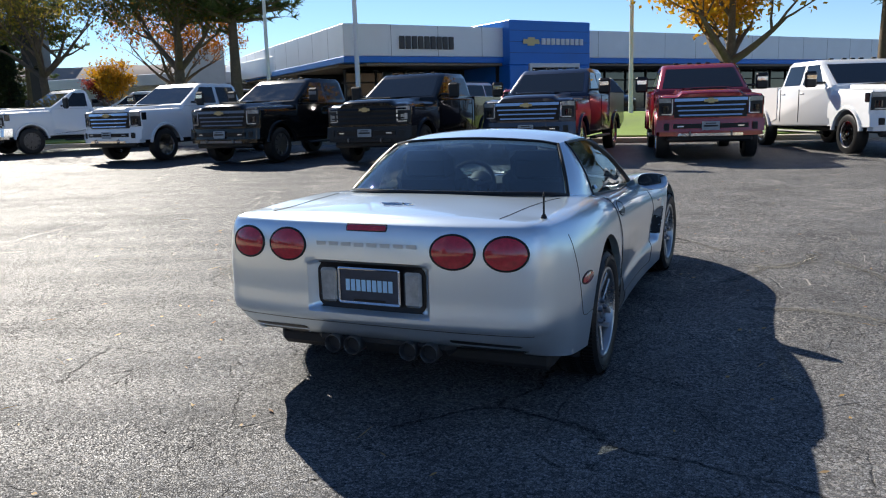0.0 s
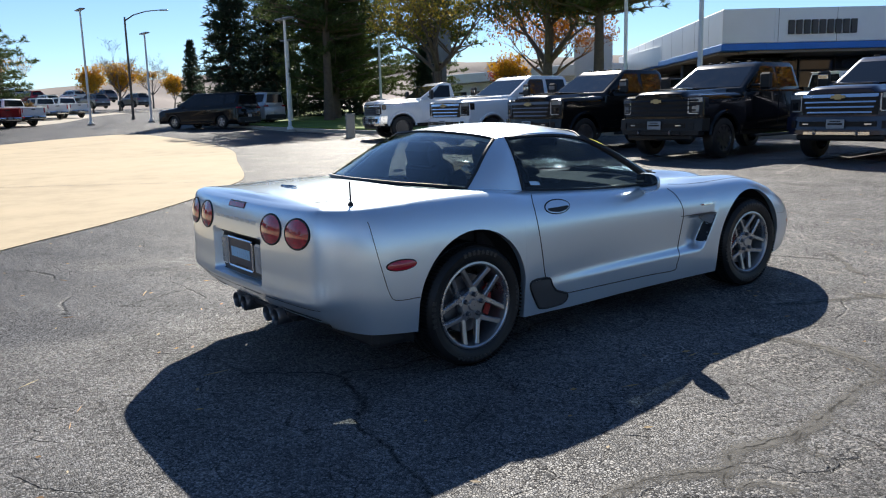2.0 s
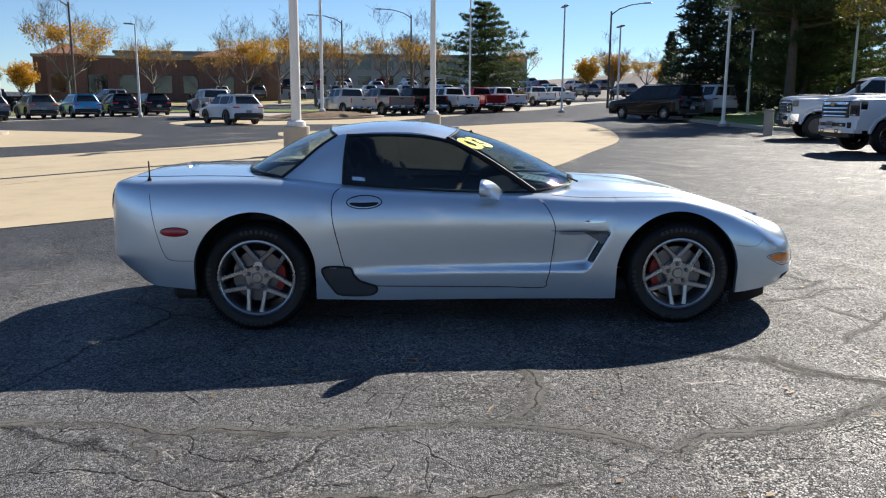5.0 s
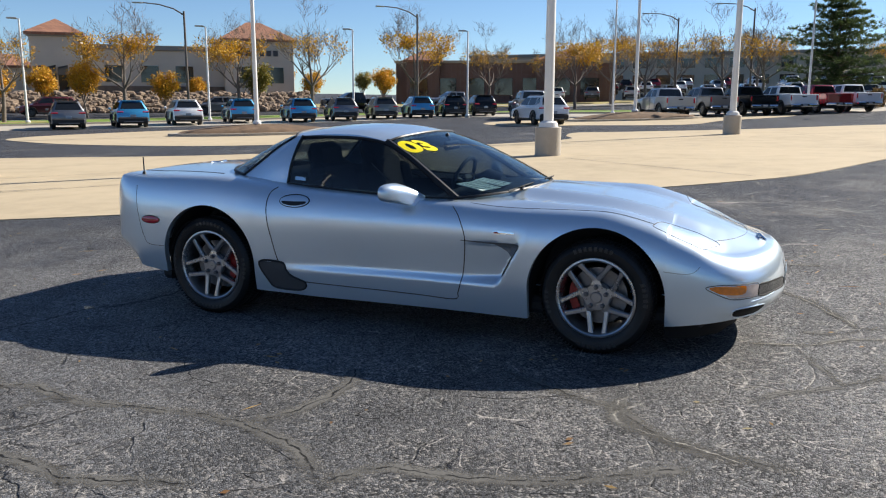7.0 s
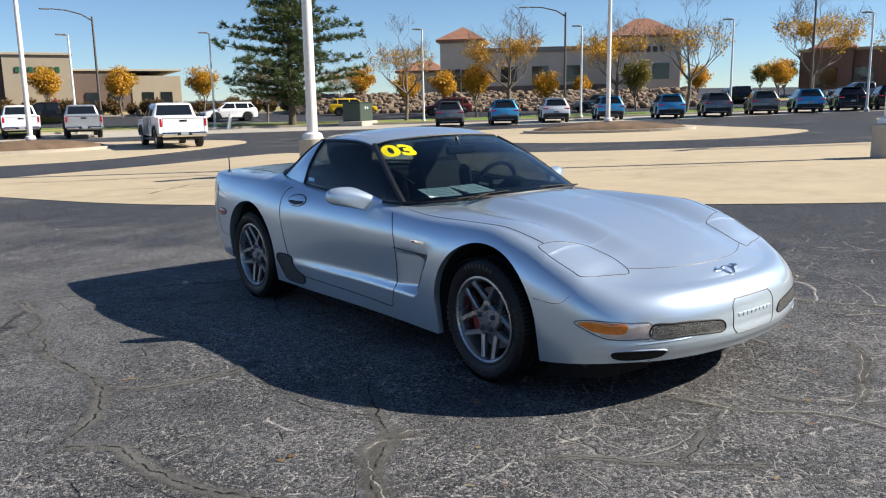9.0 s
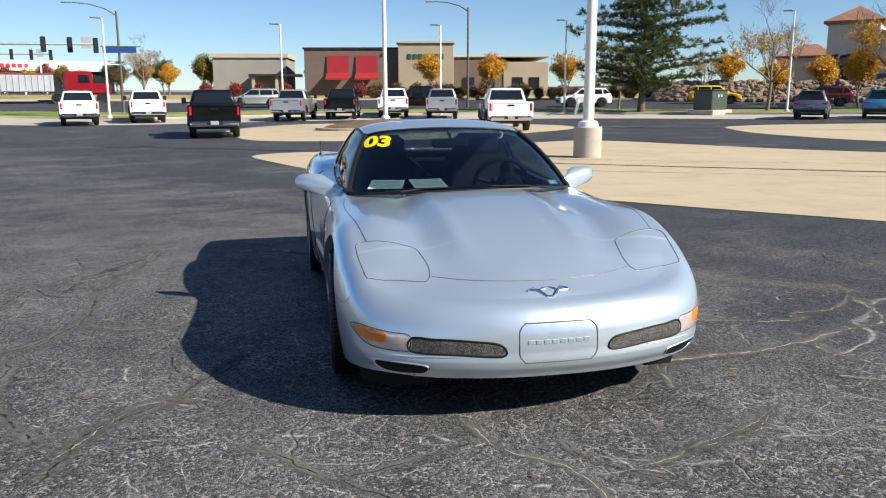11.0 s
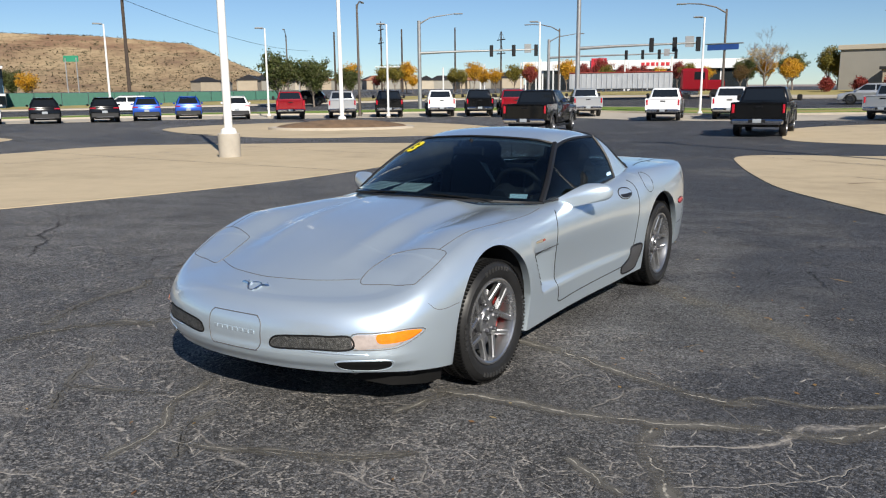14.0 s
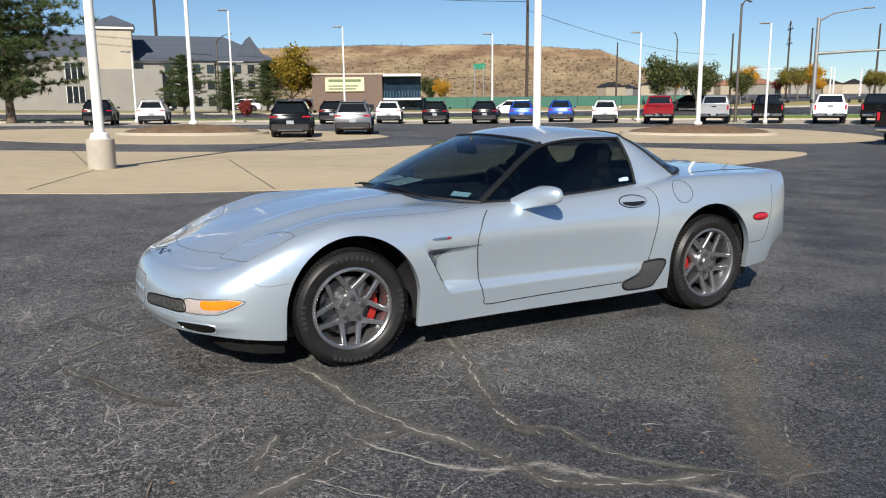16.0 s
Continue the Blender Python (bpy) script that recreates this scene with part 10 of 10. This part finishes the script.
for x, y, s, tn in ((-47.1, -45.8, 0.82, 60), (-38.9, -55.4, 0.85, 120), (-14.2, -80.4, 1.05, 200), (-19.7, -75.3, 1.05, 20), (-27.0, -73.2, 1.05, 300), (-41.5, -67.2, 1.05, 90), (-44.0, -56.3, 0.9, 150), (14.1, -91.1, 0.8, 30), (-96.0, 20.1, 1.2, 0), (-101.8, 24.9, 1.3, 40), (-99.9, 30.9, 1.0, 130), (58.6, -97.6, 0.95, 0), (66.2, -91.2, 1.0, 80), (-41.4, 36.6, 1.0, 10), (-70.2, -46.2, 0.9, 10), (-76.2, -40.7, 1.0, 100), (-84.2, -59.7, 1.2, 20), (52.2, -102.9, 0.9, 40), (72.1, -85.7, 1.0, 200), (96.8, -51.8, 0.9, 0), (-62.2, -55.3, 0.75, 0)):
    more(gold, x, y, tn, s)
for x, y, s in ((-55.2, -42.4, 1.0), (-92.3, -48.9, 1.0), (10.4, -93.6, 1.05), (-98.2, -55.6, 0.95)):
    o = more(gold, x, y, 40 * s, s, label="small rounded tree in green and gold leaf")
    for ch in o.children_recursive:
        if ch.name.startswith("crown"):
            ch.material_slots[0].link = "OBJECT"
            ch.material_slots[0].material = GREEN_GOLD
big_gold = broadleaf("autumn_tree", "broad full tree in olive-gold leaf beside a motel", 8.2, OLIVE_GOLD, 39, 0.20, 4, 4, 30, 0.17, 0.62, 0.78, 1.0, flare=1.1, up=0.06)
plant(big_gold, 90.9, -27.6, 70)
for x, y, s in ((44.1, -104.0, 0.85), (39.0, -106.0, 0.8), (34.9, -103.0, 0.75), (32.8, -112.0, 0.9), (-50.1, 44.1, 0.9)):
    o = more(gold, x, y, 70 * s, s, label="small tree in dark red leaf")
    for ch in o.children_recursive:
        if ch.name.startswith("crown"):
            ch.material_slots[0].link = "OBJECT"
            ch.material_slots[0].material = RED_LEAF
_far = random.Random(404)
for k in range(26):
    # trees in autumn colour between the far houses
    x = 8 + 3.1 * k + _far.uniform(-1.2, 1.2)
    y = -97 + 0.34 * k + _far.uniform(-3, 3)
    leaf, lab = _far.choice([(GOLD_LEAF, "gold"), (GOLD_LEAF, "gold"), (RED_LEAF, "dark red"), (GREEN_GOLD, "green and gold"), (RUST_LEAF, "rust")])
    o = more(gold, x, y, _far.uniform(0, 360), _far.uniform(0.55, 0.95), label="small distant tree in " + lab + " leaf by the houses")
    for ch in o.children_recursive:
        if ch.name.startswith("crown"):
            ch.material_slots[0].link = "OBJECT"
            ch.material_slots[0].material = leaf
green = broadleaf("leafy_tree", "broad green tree still in leaf", 6.6, GREEN_LEAF, 41, 0.20, 4, 4, 22, 0.13, 0.58, 0.75, 0.9, flare=1.0, up=0.06, group="green trees across the street")
plant(green, 57.9, -56.5, 0, 1.0)
for x, y, s in ((54.9, -58.7, 0.85), (65.4, -70.5, 0.85), (61.9, -72.9, 0.7), (105.8, -54.6, 0.8), (4.0, -118.0, 0.9), (-4.0, -122.0, 0.8), (19.4, -124.1, 0.9), (-13.1, -127.9, 0.9), (27.6, -132.1, 0.9)):
    more(green, x, y, 130 * s, s)
# trees before the showroom
G5 = "trees before the showroom"
yel = broadleaf("shade_tree", "large tree in bright orange-gold leaf with a dark forked trunk", 8.6, GOLD_LEAF, 52, 0.27, 5, 3, 22, 0.10, 0.62, 0.70, 1.0, bark=BARK, group=G5, r0=0.24, flare=1.7, up=0.0)
plant(yel, -0.5, 23.6, 40, 1.0)
dec = broadleaf("shade_tree", "spreading tree in thin green and gold leaf", 9.4, GREEN_GOLD, 57, 0.30, 5, 3, 12, 0.095, 0.60, 0.68, 0.8, bark=BARK, group=G5, r0=0.21, flare=1.4, up=0.02)
plant(dec, -29.8, 21.4, 0, 1.0)
fork = broadleaf("shade_tree", "forked tree in dark green and rust leaf", 9.2, DARK_GREEN, 63, 0.32, 5, 3, 22, 0.095, 0.66, 0.68, 0.9, bark=BARK, group=G5, r0=0.26, flare=1.3, up=0.02)
plant(fork, -23.2, 22.8, 80, 1.0)
ob = more(dec, -26.0, 25.6, 190, 0.8, label="spreading tree in rust-orange leaf")
for ch in ob.children_recursive:
    if ch.name.startswith("crown"):
        ch.material_slots[0].link = "OBJECT"
        ch.material_slots[0].material = ORANGE_LEAF
GC = "conifers round the lot"
pine = conifer("pine_tree", "tall pine with a bare lower trunk and ragged dark green crown", 11.0, NEEDLE, 71, 0.16, 0.41, 14, 8, 22, 0.38, 26, 0.06, 0.5, 0.6, GC, 0.28, 0.026)
plant(pine, -24.5, -49.8, 0, 1.0)
pine_tall = conifer("pine_tree", "tall pine with a long bare trunk and dark green crown", 12.0, NEEDLE, 77, 0.40, 0.30, 17, 8, 15, 0.36, 18, 0.05, 0.5, 0.5, GC, 0.29, 0.026)
plant(pine_tall, -38.2, 27.5, 50, 1.0)
for x, y, s, tn, lab in ((-20.8, 23.7, 1.02, 140, None), (4.5, 25.2, 0.95, 60, None), (-40.6, 20.8, 1.15, 30, None), (-46.5, 24.5, 1.05, 210, None), (-43.5, 23.0, 0.95, 300, None), (58.0, 2.8, 1.05, 90, None), (-72.3, 5.4, 0.88, 100, None), (83.8, -13.6, 0.55, 20, None), (91.6, -24.9, 0.55, 70, None), (-48.7, 34.3, 0.6, 70, None), (-52.0, 30.0, 0.75, 10, None), (-58.0, 33.1, 0.8, 50, None), (79.1, -17.2, 0.42, 0, None)):
    more(pine_tall if (x, y) in ((-20.8, 23.7), (4.5, 25.2), (-40.6, 20.8), (-46.5, 24.5)) else pine, x, y, tn, s, label=lab)
spruce = conifer("spruce_tree", "dense dark spruce with boughs down to the grass", 13.5, NEEDLE_DARK, 83, 0.04, 0.20, 26, 8, 7, 0.55, 16, 0.22, 1.0, 0.2, GC, 0.24, 0.05)
plant(spruce, -54.2, 20.2, 0, 1.0)
for x, y, s, tn in ((-52.0, 22.6, 0.95, 100), (-68.0, 22.0, 0.50, 30), (-50.5, 26.5, 0.85, 210), (-46.5, 32.6, 0.42, 20), (-62.0, 28.0, 0.6, 0), (-66.0, 31.0, 0.5, 50)):
    more(spruce, x, y, tn, s)
# shrubs along the far verge and the market's rock slope
bush = broadleaf("shrub", "low rounded shrub in rust and green leaf", 1.5, RUST_LEAF, 91, 0.1, 3, 4, 34, 0.08, 0.32, 0.8, 1.0, group="shrubs along the far verge")
plant(bush, -12.0, -79.5, 0, 1.0)
random.seed(31)
for k in range(44):
    x = -8 - 0.95 * k + random.uniform(-0.4, 0.4)
    more(bush, x, -79.6 + 0.32 * (k if k > 8 else 8) - 2.5 + random.uniform(-0.5, 0.5), random.uniform(0, 360), random.uniform(1.0, 1.4))
for x, y in ((-15.3, -81.4), (-6.7, -82.9), (6.4, -86.0), (3.8, -84.5), (9.5, -87.1), (1.3, -85.0), (-66.0, 2.1), (-64.0, 5.1), (-68.0, 8.1), (93.0, -30.3), (75.6, -18.3)):
    o = more(bush, x, y, x * 13, 1.3, label="low rounded shrub in dull red leaf")
    for ch in o.children_recursive:
        if ch.name.startswith("crown") and x > -20:
            ch.material_slots[0].link = "OBJECT"
            ch.material_slots[0].material = RED_LEAF


def stones(name, p0, p1, height, n, seed, label):
    rnd = random.Random(seed)
    mb = MB()
    a, b = Vector((*p0, 0)), Vector((*p1, 0))
    back = Vector((-(b - a).y, (b - a).x, 0)).normalized()
    for _ in range(n):
        t, v = rnd.random(), rnd.random()
        c = a.lerp(b, t) + back * v * 3.4
        c.z = gz(c.x, c.y) + v * height + 0.1
        s = rnd.uniform(0.22, 0.5)
        mb.box((0, 0, 0), (s * 2.0, s * 1.5, s), s * 0.28, at=Matrix.Translation(c) @ pose(0, 0, 0, rnd.uniform(-15, 15), rnd.uniform(-15, 15), rnd.uniform(0, 180)))
    # earth bank behind the stones
    rows = []
    for v in np.linspace(0, 1, 6):
        rows.append([tuple(a.lerp(b, t) + back * (v * 3.6 + 0.1) + Vector((0, 0, gz(*(a.lerp(b, t)).xy) + v * height))) for t in np.linspace(0, 1, 30)])
    rows.append([tuple(a.lerp(b, t) + back * 20 + Vector((0, 0, gz(*(a.lerp(b, t)).xy) + height))) for t in np.linspace(0, 1, 30)])
    mb.grid(rows)
    return tagged(part(name, mb, ROCK, smooth=0), label, "rock bank", kind="stuff")


stones("rock_bank", (-34.3, -68.3), (-66.2, -43.3), 1.7, 1500, 5, "terraced bank of rough brown boulders below the market hall")

# scrub on the mesa and houses at its foot
random.seed(9)
_sc = MB()
MESA_TREE = BVHTree.FromPolygons([v.co for v in bpy.data.objects["backdrop_mesa"].data.vertices], [p.vertices for p in bpy.data.objects["backdrop_mesa"].data.polygons])
for _ in range(7000):
    a = math.radians(random.uniform(-46, 6))
    R_ = 870 + random.random() ** 0.7 * 165
    hit = MESA_TREE.ray_cast(Vector((R_ * math.cos(a), R_ * math.sin(a), 400)), Vector((0, 0, -1)))
    if hit[0]:
        leaf_cloud(_sc, hit[0] + Vector((0, 0, 0.6)), random.uniform(1.0, 3.5), 4, random.uniform(0.4, 1.1), random, 0.3)
tagged(part("scrub", _sc, SCRUB, smooth=0), "scattered dark scrub on a dry mesa", "scrub", kind="stuff")
for k in range(40):
    a = math.radians(random.uniform(-62, -40))
    R_ = random.uniform(420, 640)
    x, y = R_ * math.cos(a), R_ * math.sin(a)
    _q = thing("far_house", "small pale far house with a brown roof", "house", "far houses below the mesa", m=pose(x, y, gz(x, y), 0, 0, random.uniform(0, 180)))
    bpart("wall", _q, random.choice([CREAM_STUCCO, TAN_STUCCO, GREY_STUCCO]), ((-7, 7), (-5, 5), (-6, 5.5)), r=0.1)
    hip_roof("roof", _q, -7, 7, -5, 5, 5.5, 8.2, TILE_ROOF if k % 3 == 0 else DARK_METAL, None, 5)

# dry leaves and straw blown over the asphalt
random.seed(77)
LITTER = foliage("dry_leaf_litter", [(0.34, 0.17, 0.05), (0.42, 0.27, 0.09), (0.24, 0.12, 0.05), (0.45, 0.38, 0.20)])
_lt = MB()
for _ in range(420):
    a, R_ = random.uniform(0, 2 * math.pi), 1.6 + 9 * random.random() ** 1.3
    x, y = R_ * math.cos(a) * 0.9, R_ * math.sin(a)
    if abs(x) < 1.0 and abs(y) < 2.35:
        continue
    z, t, w = gz(x, y) + 0.006, random.uniform(0, math.pi), random.uniform(0.004, 0.012)
    L_ = random.uniform(0.008, 0.03) if random.random() < 0.85 else random.uniform(0.05, 0.11)
    w = w if L_ < 0.04 else 0.0025
    c, q = Vector((math.cos(t), math.sin(t), 0)), Vector((-math.sin(t), math.cos(t), 0))
    p = Vector((x, y, z))
    _lt.add([p - c * L_, p + q * w + Vector((0, 0, 0.004)), p + c * L_ + Vector((0, 0, 0.003)), p - q * w], [(0, 1, 2, 3)])
tagged(part("leaf_litter", _lt, LITTER, smooth=0), "scattered dry leaves and straw on worn asphalt", "leaf litter", kind="stuff")
